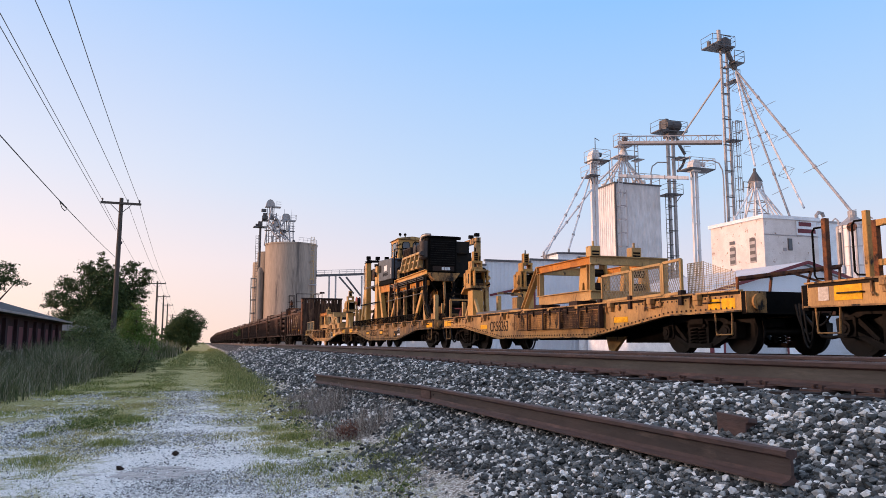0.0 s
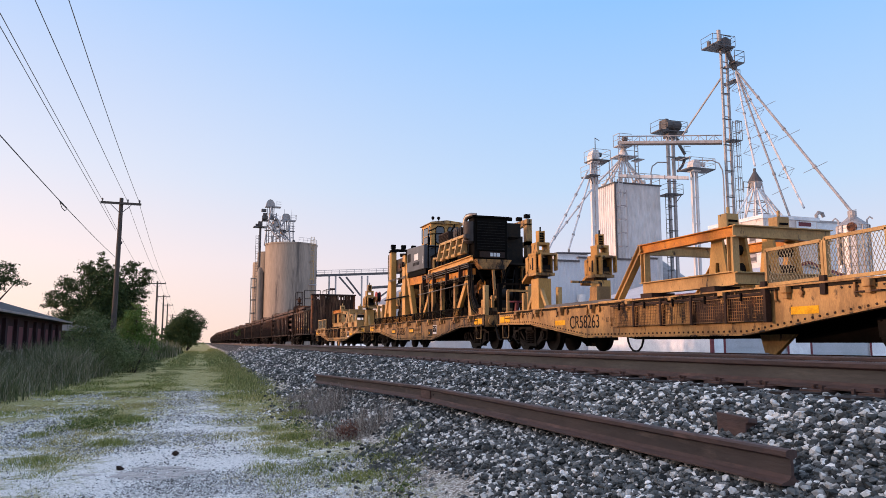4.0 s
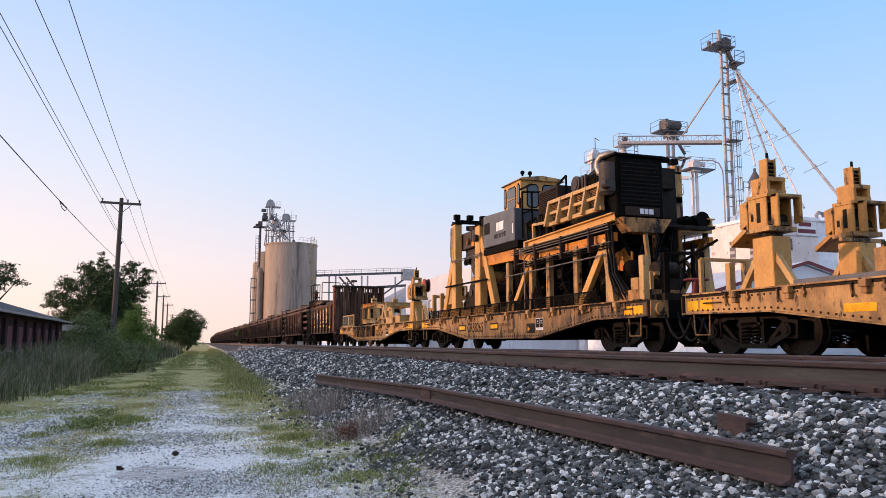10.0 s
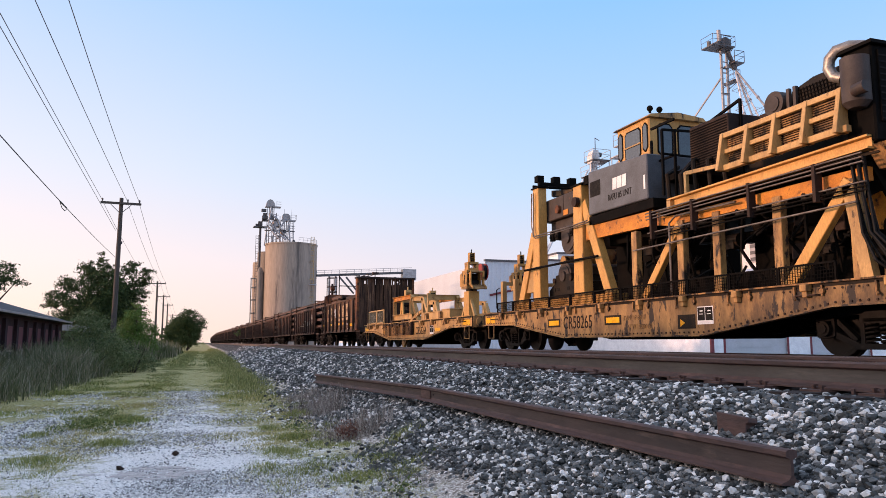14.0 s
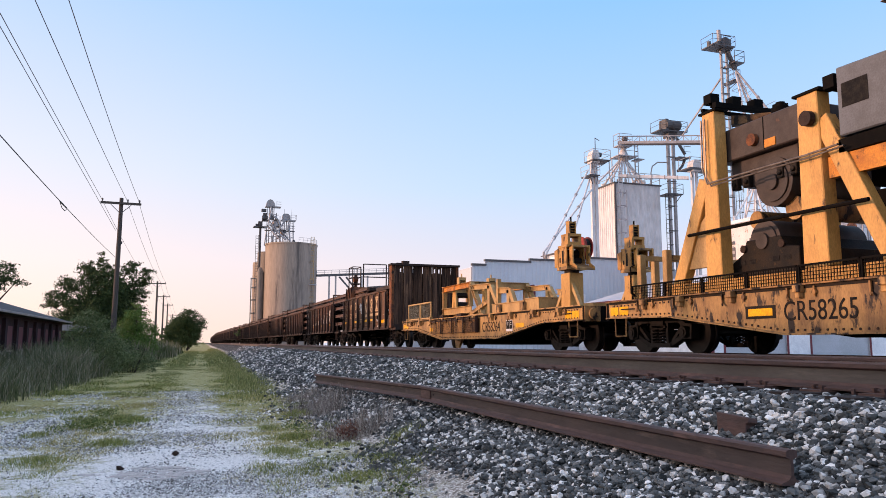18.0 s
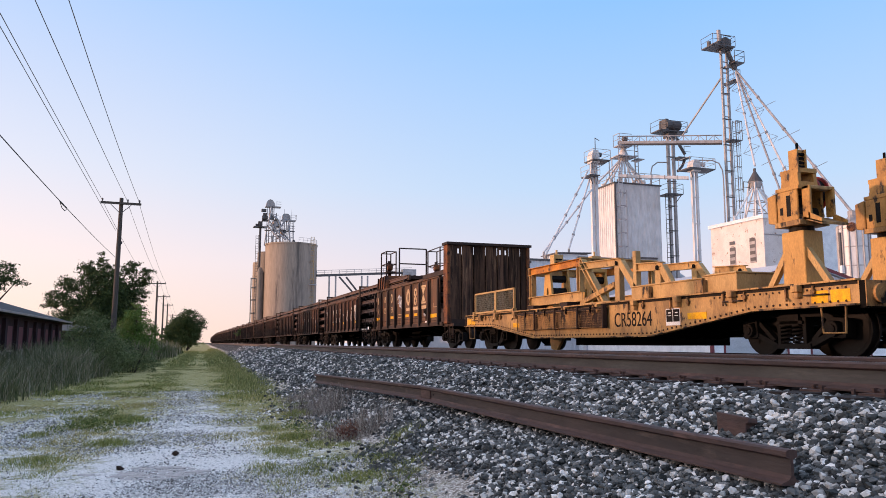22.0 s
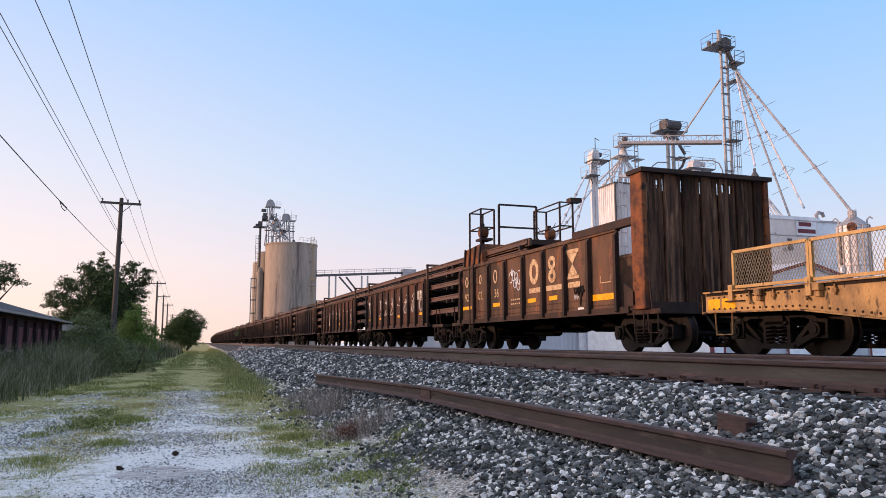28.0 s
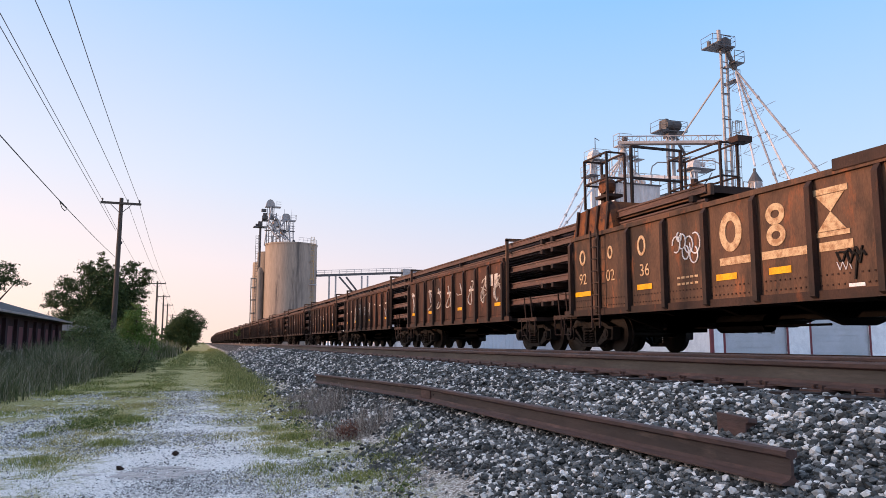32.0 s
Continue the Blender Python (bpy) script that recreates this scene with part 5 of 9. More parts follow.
def side_frame_shape():
    s = Shape()
    # built of limbs so that the windows stay open
    s.bar((0, -0.62, 0.67), (0, 0.62, 0.67), 0.16, 0.085)
    for k in (-1, 1):
        s.bar((0, k * 0.80, 0.36), (0, k * 0.34, 0.17), 0.15, 0.09)
        s.bar((0, k * 0.58, 0.68), (0, k * 0.84, 0.585), 0.15, 0.085)
        s.bar((0, k * 0.74, 0.55), (0, k * 0.40, 0.25), 0.11, 0.07)
        s.bar((0, k * 0.27, 0.2), (0, k * 0.27, 0.66), 0.15, 0.07, (0, 1, 0))
        s.bar((0, k * 0.76, 0.585), (0, k * 1.08, 0.56), 0.2, 0.05)
        s.bar((0, k * 0.76, 0.33), (0, k * 1.05, 0.31), 0.2, 0.05)
        s.bar((0, k * 0.765, 0.32), (0, k * 0.765, 0.59), 0.2, 0.05, (0, 1, 0))
        s.bar((0, k * 1.05, 0.30), (0, k * 1.07, 0.58), 0.2, 0.05, (0, 1, 0))
        s.box(-0.03, 0.08, k * 0.91 - 0.13, k * 0.91 + 0.13, 0.33, 0.57)
    s.bar((0, -0.40, 0.165), (0, 0.40, 0.165), 0.2, 0.085)
    s.bar((-0.05, -0.27, 0.545), (-0.05, 0.27, 0.545), 0.14, 0.05)
    return s


def spring_shape():
    """One coil: five turns of round bar."""
    n = 60
    return Shape().pipe([(0.085 * math.cos(q), 0.085 * math.sin(q), 0.21 + 0.31 * q / (10 * math.pi)) for q in np.linspace(0, 10 * math.pi, n)], 0.019, 5)


FRAME_MESH = side_frame_shape().mesh("side_frame", M_TRUCK)
SPRING_MESH = spring_shape().mesh("spring", M_SPRING)
CAP_MESH = Shape().tube((-0.17, 0, 0), (-0.02, 0, 0), 0.115, seg=14).tube((-0.19, 0, 0), (-0.17, 0, 0), 0.07, seg=8).mesh("bearing_cap", M_TRUCK, True)
BOLSTER = Shape().box(-1.12, 1.12, -0.2, 0.2, 0.50, 0.68).box(-0.3, 0.3, -0.3, 0.3, 0.66, 0.80)


def truck(car, y, detail=True):
    t = part("truck", BOLSTER, M_TRUCK, car)
    t.location = (0, y, 0)
    for k in (-1, 1):
        w = new("wheelset", WHEEL_MESH if detail else WHEEL_FAR)
        w.parent, w.location = t, (0, k * 0.89, R_WHEEL)
        if detail:
            WHEELS.append(w)
        for x in (-1.0, 1.0):
            if detail and x < 0:
                c = new("bearing_cap", CAP_MESH)
                c.parent, c.location = t, (x, k * 0.89, R_WHEEL)
    for x in (-1.0, 1.0):
        f = new("side_frame", FRAME_MESH)
        f.parent, f.location = t, (x, 0, 0)
        if detail:
            for y_ in (-0.12, 0.12):
                g = new("spring", SPRING_MESH)
                g.parent, g.location = t, (x - 0.04 if x < 0 else x + 0.04, y_, 0)
    return t


def coupler(car, y, s):
    part("coupler", Shape().box(-0.1, 0.1, min(y, y + s * 0.62), max(y, y + s * 0.62), 0.72, 0.98).box(-0.17, 0.17, min(y + s * 0.42, y + s * 0.72), max(y + s * 0.42, y + s * 0.72), 0.68, 1.02), M_RUSTDARK, car)
    part("air_hose", Shape().pipe([(-0.45, y, 0.8), (-0.45, y + s * 0.25, 0.55), (-0.42, y + s * 0.45, 0.32), (-0.40, y + s * 0.62, 0.3)], 0.03), M_RUBBER, car)


def grab_iron(s, y, z, x=NEAR, w=0.4, h=0.0, out=0.07):
    s.pipe([(x, y - w / 2, z), (x - out, y - w / 2, z), (x - out, y + w / 2, z + h), (x, y + w / 2, z + h)], 0.012, 6)


def stirrup(car, y, top=0.76, low=0.36, x=NEAR):
    part("step", Shape().pipe([(x + 0.01, y - 0.22, top), (x + 0.01, y - 0.2, low), (x + 0.01, y + 0.2, low), (x + 0.01, y + 0.22, top)], 0.018, 6), M_YEL_DIRTY if car.name.startswith("flat") else M_RUSTDARK, car)


SILL = [(-0.12, 1.08), (-0.12, 0.74), (1.9, 0.73), (4.85, 0.34), (10.1, 0.34), (13.1, 0.71), (15.3, 0.74), (15.3, 1.08)]


def sill_low(y):
    return float(np.interp(y, [p[0] for p in SILL[1:-1]], [p[1] for p in SILL[1:-1]]))


def flat_car(front, label, number, dirty=False, number_at=9.3, panel_at=0.0, patches=(4.1, 11.0)):
    body_mat = M_OILY if dirty else M_SILL
    car = thing("flat_car", label, "railway flat car", group="yellow flat cars of the train")
    RAILCARS.append((car, front, 15.2))
    for x, nm in ((NEAR, "side_sill"), (FAR - 0.03, "side_sill")):
        part(nm, Shape().plate(SILL, 0, x, x + 0.03), body_mat, car)
    flange = Shape()
    for (a, b), (c, d) in zip(SILL[1:-1], SILL[2:-1]):
        flange.bar((NEAR - 0.03, a, b + 0.01), (NEAR - 0.03, c, d + 0.01), 0.12, 0.025)
    part("bottom_flange", flange, M_OILY if dirty else M_YEL_DIRTY, car)
    part("top_flange", Shape().box(NEAR - 0.06, NEAR + 0.05, -0.12, 15.3, 1.085, 1.11), M_SOOT if dirty else M_YEL_DIRTY, car)
    # an even dark strip runs the whole length just below the top flange
    part("grime_band", Shape().box(NEAR - 0.004, NEAR - 0.001, -0.1, 15.28, 1.035, 1.085), M_GREASE, car, "dark band under the deck edge")
    part("deck", Shape().box(NEAR + 0.03, FAR - 0.03, -0.12, 15.3, 0.98, 1.07), M_DARKBROWN, car, "dark worn deck")
    # underframe is near black, which also carries the shade below the deck
    for x in (-0.3, 0.3):
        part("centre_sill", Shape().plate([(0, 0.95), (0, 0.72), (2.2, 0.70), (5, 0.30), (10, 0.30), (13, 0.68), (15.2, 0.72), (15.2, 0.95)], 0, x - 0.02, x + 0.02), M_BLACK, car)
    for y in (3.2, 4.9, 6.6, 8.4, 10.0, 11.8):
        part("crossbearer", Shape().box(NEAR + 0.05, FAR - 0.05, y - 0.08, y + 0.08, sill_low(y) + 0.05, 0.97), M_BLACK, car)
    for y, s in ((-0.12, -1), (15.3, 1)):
        # end sill coloured black for the shade between cars, its boss darkened too
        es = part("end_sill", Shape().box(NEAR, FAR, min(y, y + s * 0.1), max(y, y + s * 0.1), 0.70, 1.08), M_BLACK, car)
        part("corner_plate", Shape().box(NEAR, NEAR + 0.42, min(y + s * 0.1, y + s * 0.115), max(y + s * 0.1, y + s * 0.115), 0.72, 1.08), M_SOOT, es)
        part("round_boss", Shape().tube((-1.32, y + s * 0.115, 0.90), (-1.32, y + s * 0.18, 0.90), 0.14, seg=16).tube((-1.32, y + s * 0.18, 0.90), (-1.32, y + s * 0.19, 0.90), 0.08, seg=12), M_SOOT, es)
        coupler(car, y + s * 0.1, s)
    truck(car, 1.66)
    truck(car, 14.15)
    riv = Shape()
    y = 0.1
    while y < 15.2:
        z = sill_low(y)
        riv.tube((NEAR - 0.014, y, z + 0.07), (NEAR, y, z + 0.07), 0.019, seg=6)
        if y < 3.0 or y > 12.4:
            riv.tube((NEAR - 0.014, y, 1.0), (NEAR, y, 1.0), 0.017, seg=6)
        y += 0.14
    if number:
        tagged(part("rivet_line", riv, M_DARKBROWN, car), kind="stuff")
    for y in (0.95, 2.4, 3.9, 5.35, 6.8, 8.3, 9.8, 11.3, 12.7, 13.9):
        pk = part("stake_pocket", Shape().box(NEAR - 0.12, NEAR, y - 0.065, y + 0.065, 0.98, 1.085).box(NEAR - 0.09, NEAR, y - 0.045, y + 0.045, 0.89, 0.98), M_YEL_DIRTY, car, bevel=0.008)
        part("chain_ring", Shape().tube((NEAR - 0.05, y - 0.28, 0.97), (NEAR - 0.01, y - 0.28, 0.97), 0.04, seg=8).bar((NEAR - 0.03, y - 0.28, 1.06), (NEAR - 0.03, y - 0.28, 0.9), 0.025), M_SOOT, pk)
        part("chain_hook", Shape().bar((NEAR - 0.03, y + 0.25, 1.06), (NEAR - 0.03, y + 0.25, 0.9), 0.03).bar((NEAR - 0.03, y + 0.25, 0.9), (NEAR - 0.07, y + 0.2, 0.86), 0.03), M_SOOT, pk)
    for y in (0.35, 14.85) if number else ():
        part("reflector", Shape().box(NEAR - 0.006, NEAR - 0.001, y - 0.32, y + 0.02, 0.80, 0.98), M_BRIGHT, car, "bright yellow reflective patch")
        part("reflector", Shape().box(NEAR - 0.006, NEAR - 0.001, y + 0.07, y + 0.38, 0.80, 0.98), M_BRIGHT, car, "bright yellow reflective patch")
        stirrup(car, y)
    for y in patches:
        if dirty:
            part("reflector_backing", Shape().box(NEAR - 0.005, NEAR - 0.001, y - 0.34, y + 0.34, 0.605, 0.815), M_GREASE, car)
        part("reflector", Shape().box(NEAR - 0.009, NEAR - 0.005, y - 0.27, y + 0.27, 0.65, 0.77), M_BRIGHT, car, "bright yellow reflective patch")
    for y in (0.6, 2.4, 14.5):
        g = Shape()
        grab_iron(g, y, 0.92)
        part("grab_iron", g, M_RUSTDARK, car)
    if number:
        lettering(number, 0.43, side(number_at + 0.68, 0.56, NEAR - 0.004), M_INK, car, "lettering", squeeze=0.86)
        if panel_at:
            p = part("stencil_panel", Shape().box(NEAR - 0.005, NEAR - 0.001, panel_at - 0.22, panel_at + 0.22, 0.55, 0.87), M_WHITE, car, "white framed data panel")
            for k in (-0.205, 0.01):
                part("stencil_field", Shape().box(NEAR - 0.008, NEAR - 0.005, panel_at + k, panel_at + k + 0.195, 0.62, 0.855), M_INK, p)
                part("stencil_mark", Shape().box(NEAR - 0.010, NEAR - 0.008, panel_at + k + 0.05, panel_at + k + 0.13, 0.78, 0.80).box(NEAR - 0.010, NEAR - 0.008, panel_at + k + 0.04, panel_at + k + 0.15, 0.73, 0.74), M_WHITE, p)
        if number.endswith("5"):
            lettering("LD LMT 161600 LB", 0.15, side(7.5, 0.69, NEAR - 0.004), M_FADED, car, "lettering", squeeze=0.72)
            lettering("LT WT 58200 LB", 0.15, side(7.3, 0.50, NEAR - 0.004), M_FADED, car, "lettering", squeeze=0.8)
            part("arrow_panel", Shape().box(NEAR - 0.005, NEAR - 0.001, 5.08, 5.6, 0.48, 0.74), M_GREASE, car, "dark panel with a yellow arrow")
            part("arrow", Shape().plate([(5.52, 0.52), (5.52, 0.66), (5.38, 0.59)], 0, NEAR - 0.008, NEAR - 0.005), M_BRIGHT, car)
        elif number.endswith("3"):
            lettering("LD LMT", 0.14, side(number_at - 1.0, 0.68, NEAR - 0.004), M_FADED, car, "lettering", squeeze=0.8)
            lettering("LT WT", 0.14, side(number_at - 1.15, 0.54, NEAR - 0.004), M_FADED, car, "lettering", squeeze=0.8)
    return car


def wire_panel(car, y0, y1, z0, z1, x, mat, frame, cell=0.1, slope=0.0, name="mesh_panel", bars=0.012, fr=0.05, diamond=False):
    """A framed mesh panel along the car's side; slope lifts its front end."""
    p = part(name, Shape().bar((x, y0, z0 + slope), (x, y0, z1 + slope), fr).bar((x, y1, z0), (x, y1, z1), fr).bar((x, y0, z1 + slope), (x, y1, z1), fr).bar((x, y0, z0 + slope), (x, y1, z0), fr), frame, car)
    m = Shape()
    if diamond:
        w, h = y1 - y0, z1 - z0
        k = int((w + h * 0.5) / cell)
        for i in range(1, k):
            s = i * cell
            ta, tb = max(0.0, (s - w) / (h * 0.5)), min(1.0, s / (h * 0.5))
            for flip in (False, True):
                ends = []
                for t in (ta, tb):
                    u = s - h * 0.5 * t
                    u = w - u if flip else u
                    ends.append((x, y0 + u, z0 + h * t + slope * (1 - u / w)))
                m.bar(ends[0], ends[1], bars)
        part("wire_mesh", m, mat, p)
        return p
    n = max(1, round((y1 - y0) / cell))
    for i in range(1, n):
        f = i / n
        y = y0 + (y1 - y0) * f
        m.bar((x, y, z0 + slope * (1 - f)), (x, y, z1 + slope * (1 - f)), bars)
    k = max(1, round((z1 - z0) / cell))
    for i in range(1, k):
        z = z0 + (z1 - z0) * i / k
        m.bar((x, y0, z + slope), (x, y1, z), bars)
    part("wire_mesh", m, mat, p)
    return p


def guide_head(car, x, y, reel=False, tail_rear=False):
    """A post with a roller head and a screw stack on top."""
    h = part("guide_post", Shape().plate([(y - 0.24, 1.1), (y + 0.24, 1.1), (y + 0.23, 2.0), (y - 0.23, 2.0)], 0, x - 0.2, x + 0.2), M_GOLD, car, "yellow box post with a roller head", bevel=0.012)
    for s in (-1, 1):
        part("brace", Shape().bar((x - 0.1, y + s * 0.62, 1.12), (x - 0.1, y + s * 0.2, 1.7), 0.09, 0.10), M_YEL, h)
    part("base_plate", Shape().box(x - 0.36, x + 0.36, y - 0.66, y + 0.66, 1.075, 1.12), M_YEL_DIRTY, h)
    part("swivel", Shape().tube((x, y, 2.0), (x, y, 2.1), 0.3, seg=16), M_GREASE, h)
    hd = part("head_plate", Shape().box(x - 0.42, x - 0.36, y - 0.34, y + 0.34, 2.16, 2.66), M_OCHRE, h, bevel=0.01)
    part("slot", Shape().box(x - 0.425, x - 0.415, y - 0.12, y + 0.02, 2.24, 2.58).box(x - 0.425, x - 0.415, y + 0.14, y + 0.24, 2.28, 2.40), M_INK, hd)
    part("head_plate", Shape().box(x + 0.36, x + 0.42, y - 0.34, y + 0.34, 2.16, 2.66), M_OCHRE, h, bevel=0.01)
    part("head_floor", Shape().box(x - 0.46, x + 0.46, y - 0.44, y + 0.40, 2.08, 2.16), M_YEL_DIRTY, h)
    part("head_top", Shape().box(x - 0.43, x + 0.43, y - 0.40, y + 0.36, 2.66, 2.72), M_OCHRE, h)
    part("window_frame", Shape().box(x - 0.30, x - 0.22, y - 0.62, y - 0.36, 2.14, 2.70), M_OCHRE, h, bevel=0.012)
    part("window_frame", Shape().box(x + 0.44, x + 0.52, y - 0.62, y - 0.36, 2.22, 2.70), M_OCHRE, h, bevel=0.012)
    part("window_frame", Shape().box(x - 0.30, x + 0.52, y - 0.60, y - 0.36, 2.64, 2.70), M_YEL_DIRTY, h, bevel=0.012)
    if tail_rear:
        part("tail_plate", Shape().plate([(y + 0.40, 2.24), (y + 0.40, 2.14), (y + 1.05, 1.90), (y + 1.05, 1.98)], 0, x - 0.44, x + 0.40), M_OCHRE, h, "sloping tail plate")
    else:
        part("chute_plate", Shape().plate([(y - 0.34, 2.22), (y - 0.34, 2.18), (y - 0.95, 2.04), (y - 0.95, 2.08)], 0, x - 0.30, x + 0.52), M_YEL_DIRTY, h, "sloping feed plate")
        for lx in (x - 0.30, x + 0.47):
            part("chute_lip", Shape().plate([(y - 0.55, 2.15), (y - 0.95, 2.06), (y - 0.95, 2.13), (y - 0.55, 2.27)], 0, lx, lx + 0.05), M_OCHRE, h)
    part("inner_plate", Shape().plate([(y - 0.3, 2.2), (y + 0.3, 2.42), (y + 0.3, 2.46), (y - 0.3, 2.24)], 0, x - 0.3, x + 0.4), M_SOOT, h)
    part("roller", Shape().tube((x - 0.34, y - 0.15, 2.30), (x + 0.34, y - 0.15, 2.30), 0.10), M_GREASE, h)
    part("roller", Shape().tube((x - 0.34, y + 0.1, 2.5), (x + 0.34, y + 0.1, 2.5), 0.13), M_GREASE, h)
    part("side_flap", Shape().plate([(y + 0.36, 2.14), (y + 0.66, 2.18), (y + 0.66, 2.62), (y + 0.36, 2.66)], 0, x - 0.44, x + 0.30), M_OCHRE, h, bevel=0.012)
    part("upper_block", Shape().box(x - 0.3, x + 0.3, y - 0.30, y + 0.30, 2.70, 2.80).box(x - 0.3, x - 0.2, y - 0.28, y + 0.28, 2.80, 2.95).box(x + 0.2, x + 0.3, y - 0.28, y + 0.28, 2.8, 2.95).box(x - 0.3, x + 0.3, y - 0.30, y + 0.30, 2.95, 3.02), M_OCHRE, h)
    part("screw_jack", Shape().box(x - 0.145, x + 0.145, y - 0.08, y + 0.145, 3.025, 3.355).box(x - 0.15, x - 0.11, y - 0.15, y + 0.15, 3.02, 3.36).box(x + 0.11, x + 0.15, y - 0.15, y + 0.15, 3.02, 3.36), M_OCHRE, h)
    for z in (3.05, 3.12, 3.19, 3.26):
        part("disc_spring", Shape().box(x - 0.1, x + 0.1, y - 0.12, y - 0.08, z, z + 0.04), M_BLACK, h)
    part("screw_end", Shape().tube((x, y, 3.355), (x, y, 3.48), 0.035, seg=8), M_BLACK, h)
    if reel:
        r = part("hose_reel", Shape().tube((x + 0.44, y + 0.3, 2.72), (x + 0.47, y + 0.3, 2.72), 0.30, seg=24).tube((x + 0.62, y + 0.3, 2.72), (x + 0.65, y + 0.3, 2.72), 0.30, seg=24), M_RED, h, "red hose reel")
        part("hose", Shape().tube((x + 0.47, y + 0.3, 2.72), (x + 0.62, y + 0.3, 2.72), 0.25, seg=18), M_RUBBER, r)
        part("reel_bracket", Shape().bar((x + 0.2, y + 0.3, 2.60), (x + 0.7, y + 0.3, 2.60), 0.06).bar((x + 0.54, y + 0.3, 2.25), (x + 0.54, y + 0.3, 2.6), 0.05).bar((x + 0.1, y + 0.3, 2.25), (x + 0.54, y + 0.3, 2.25), 0.05), M_GREASE, r)
    for o in (h, *h.children_recursive):
        if o.name.split(".")[0] in ("guide_post", "brace", "base_plate", "hose_reel", "hose", "reel_bracket"):
            continue
        k = 0.64
        o.data.transform(Matrix.Translation((x, y, 0)) @ Matrix.Diagonal((k, k, 1, 1)) @ Matrix.Translation((-x, -y, 0)))
    return h


def cradle(car, y0, y1, fwd):
    """The I-beam threading frame: y0 to y1 long, its braced end on the side fwd (-1 front, 1 rear)."""
    xs = (-1.05, 1.05)
    yb = y1 if fwd > 0 else y0
    ye = y0 if fwd > 0 else y1
    for x in xs:
        part("top_beam", Shape().ibeam((x, y0, 2.22), (x, y1, 2.22), 0.15, 0.2), M_ORANGE, car, bevel=0.006)
        part("lower_beam", Shape().ibeam((x, y0, 1.37), (x, y1, 1.37), 0.18, 0.26), M_YEL, car)
        for y in (y0 + 0.1, y1 - 0.1):
            part("upright", Shape().ibeam((x, y, 1.48), (x, y, 2.14), 0.14, 0.16, 0.02, (0, 1, 0)), M_YEL, car)
        part("brace", Shape().ibeam((x, yb, 2.25), (x, yb + fwd * 1.05, 1.12), 0.15, 0.16), M_YEL, car)
        part("block", Shape().box(x - 0.28, x + 0.28, y0 + 0.3, y0 + 0.7, 1.07, 1.24).box(x - 0.28, x + 0.28, y1 - 0.7, y1 - 0.3, 1.07, 1.24), M_DARKBROWN, car)
    for y, z in ((y0, 2.22), (y1, 2.22), (ye, 1.37)):
        part("cross_beam", Shape().ibeam((-1.12, y, z), (1.12, y, z), 0.15, 0.22), M_YEL, car)
    part("foot_plate", Shape().box(-1.35, -0.5, yb + fwd * 0.9 - 0.9, yb + fwd * 0.9 + 0.5, 1.07, 1.16), M_YEL, car)
    for x in (-0.6, 0.6):
        y = (y0 + y1) / 2 - fwd * 0.75
        tw = part("roller_tower", Shape().box(x - 0.32, x + 0.32, y - 0.32, y + 0.32, 1.1, 1.22).box(x - 0.3, x + 0.3, y - 0.16, y + 0.16, 2.2, 2.3), M_GOLD, car, bevel=0.008)
        for sx in (x - 0.27, x + 0.27):
            part("bracket_plate", Shape().plate([(y - 0.3, 1.22), (y - 0.1, 1.22), (y - 0.04, 1.72), (y + 0.04, 1.72), (y + 0.1, 1.22), (y + 0.3, 1.22), (y + 0.14, 2.2), (y - 0.14, 2.2)], 0, sx - 0.03, sx + 0.03), M_GOLD, tw)
        part("roller", Shape().tube((x - 0.24, y, 1.6), (x + 0.24, y, 1.6), 0.14).tube((x - 0.24, y, 1.98), (x + 0.24, y, 1.98), 0.1), M_GREASE, tw)
        part("screw_jack", Shape().box(x - 0.14, x + 0.14, y - 0.12, y + 0.12, 2.3, 2.66).tube((x, y, 2.66), (x, y, 2.80), 0.03, seg=8), M_YEL, tw)
        for z in (2.34, 2.42, 2.50):
            part("disc_spring", Shape().box(x - 0.1, x + 0.1, y - 0.14, y - 0.12, z, z + 0.04), M_BLACK, tw)


A0, B0, C0, G0 = 10.45, 27.1, 43.7, 59.95


def tool_racks(car, y0, y1, n):
    w = (y1 - y0) / n
    part("rack_rail", Shape().box(NEAR - 0.12, NEAR - 0.05, y0, y1, 0.98, 1.02), M_DARKBROWN, car)
    for i in range(n):
        part("rack_back", Shape().box(NEAR - 0.05, NEAR - 0.035, y0 + i * w, y0 + (i + 1) * w, 0.56, 0.98), M_RUSTDARK if i < n - 3 else M_YEL_DIRTY, car)
        wire_panel(car, y0 + i * w + 0.05, y0 + (i + 1) * w - 0.02, 0.57, 0.96, NEAR - 0.12, M_SOOT, M_SOOT, 0.055, name="rack_grille", fr=0.016, bars=0.006)
        part("rack_post", Shape().box(NEAR - 0.15, NEAR - 0.05, y0 + i * w - 0.01, y0 + i * w + 0.04, 0.54, 1.06), M_DARKBROWN, car)
        part("rack_latch", Shape().bar((NEAR - 0.14, y0 + i * w + 0.55, 1.04), (NEAR - 0.14, y0 + i * w + 0.55, 0.9), 0.03), M_BLACK, car)


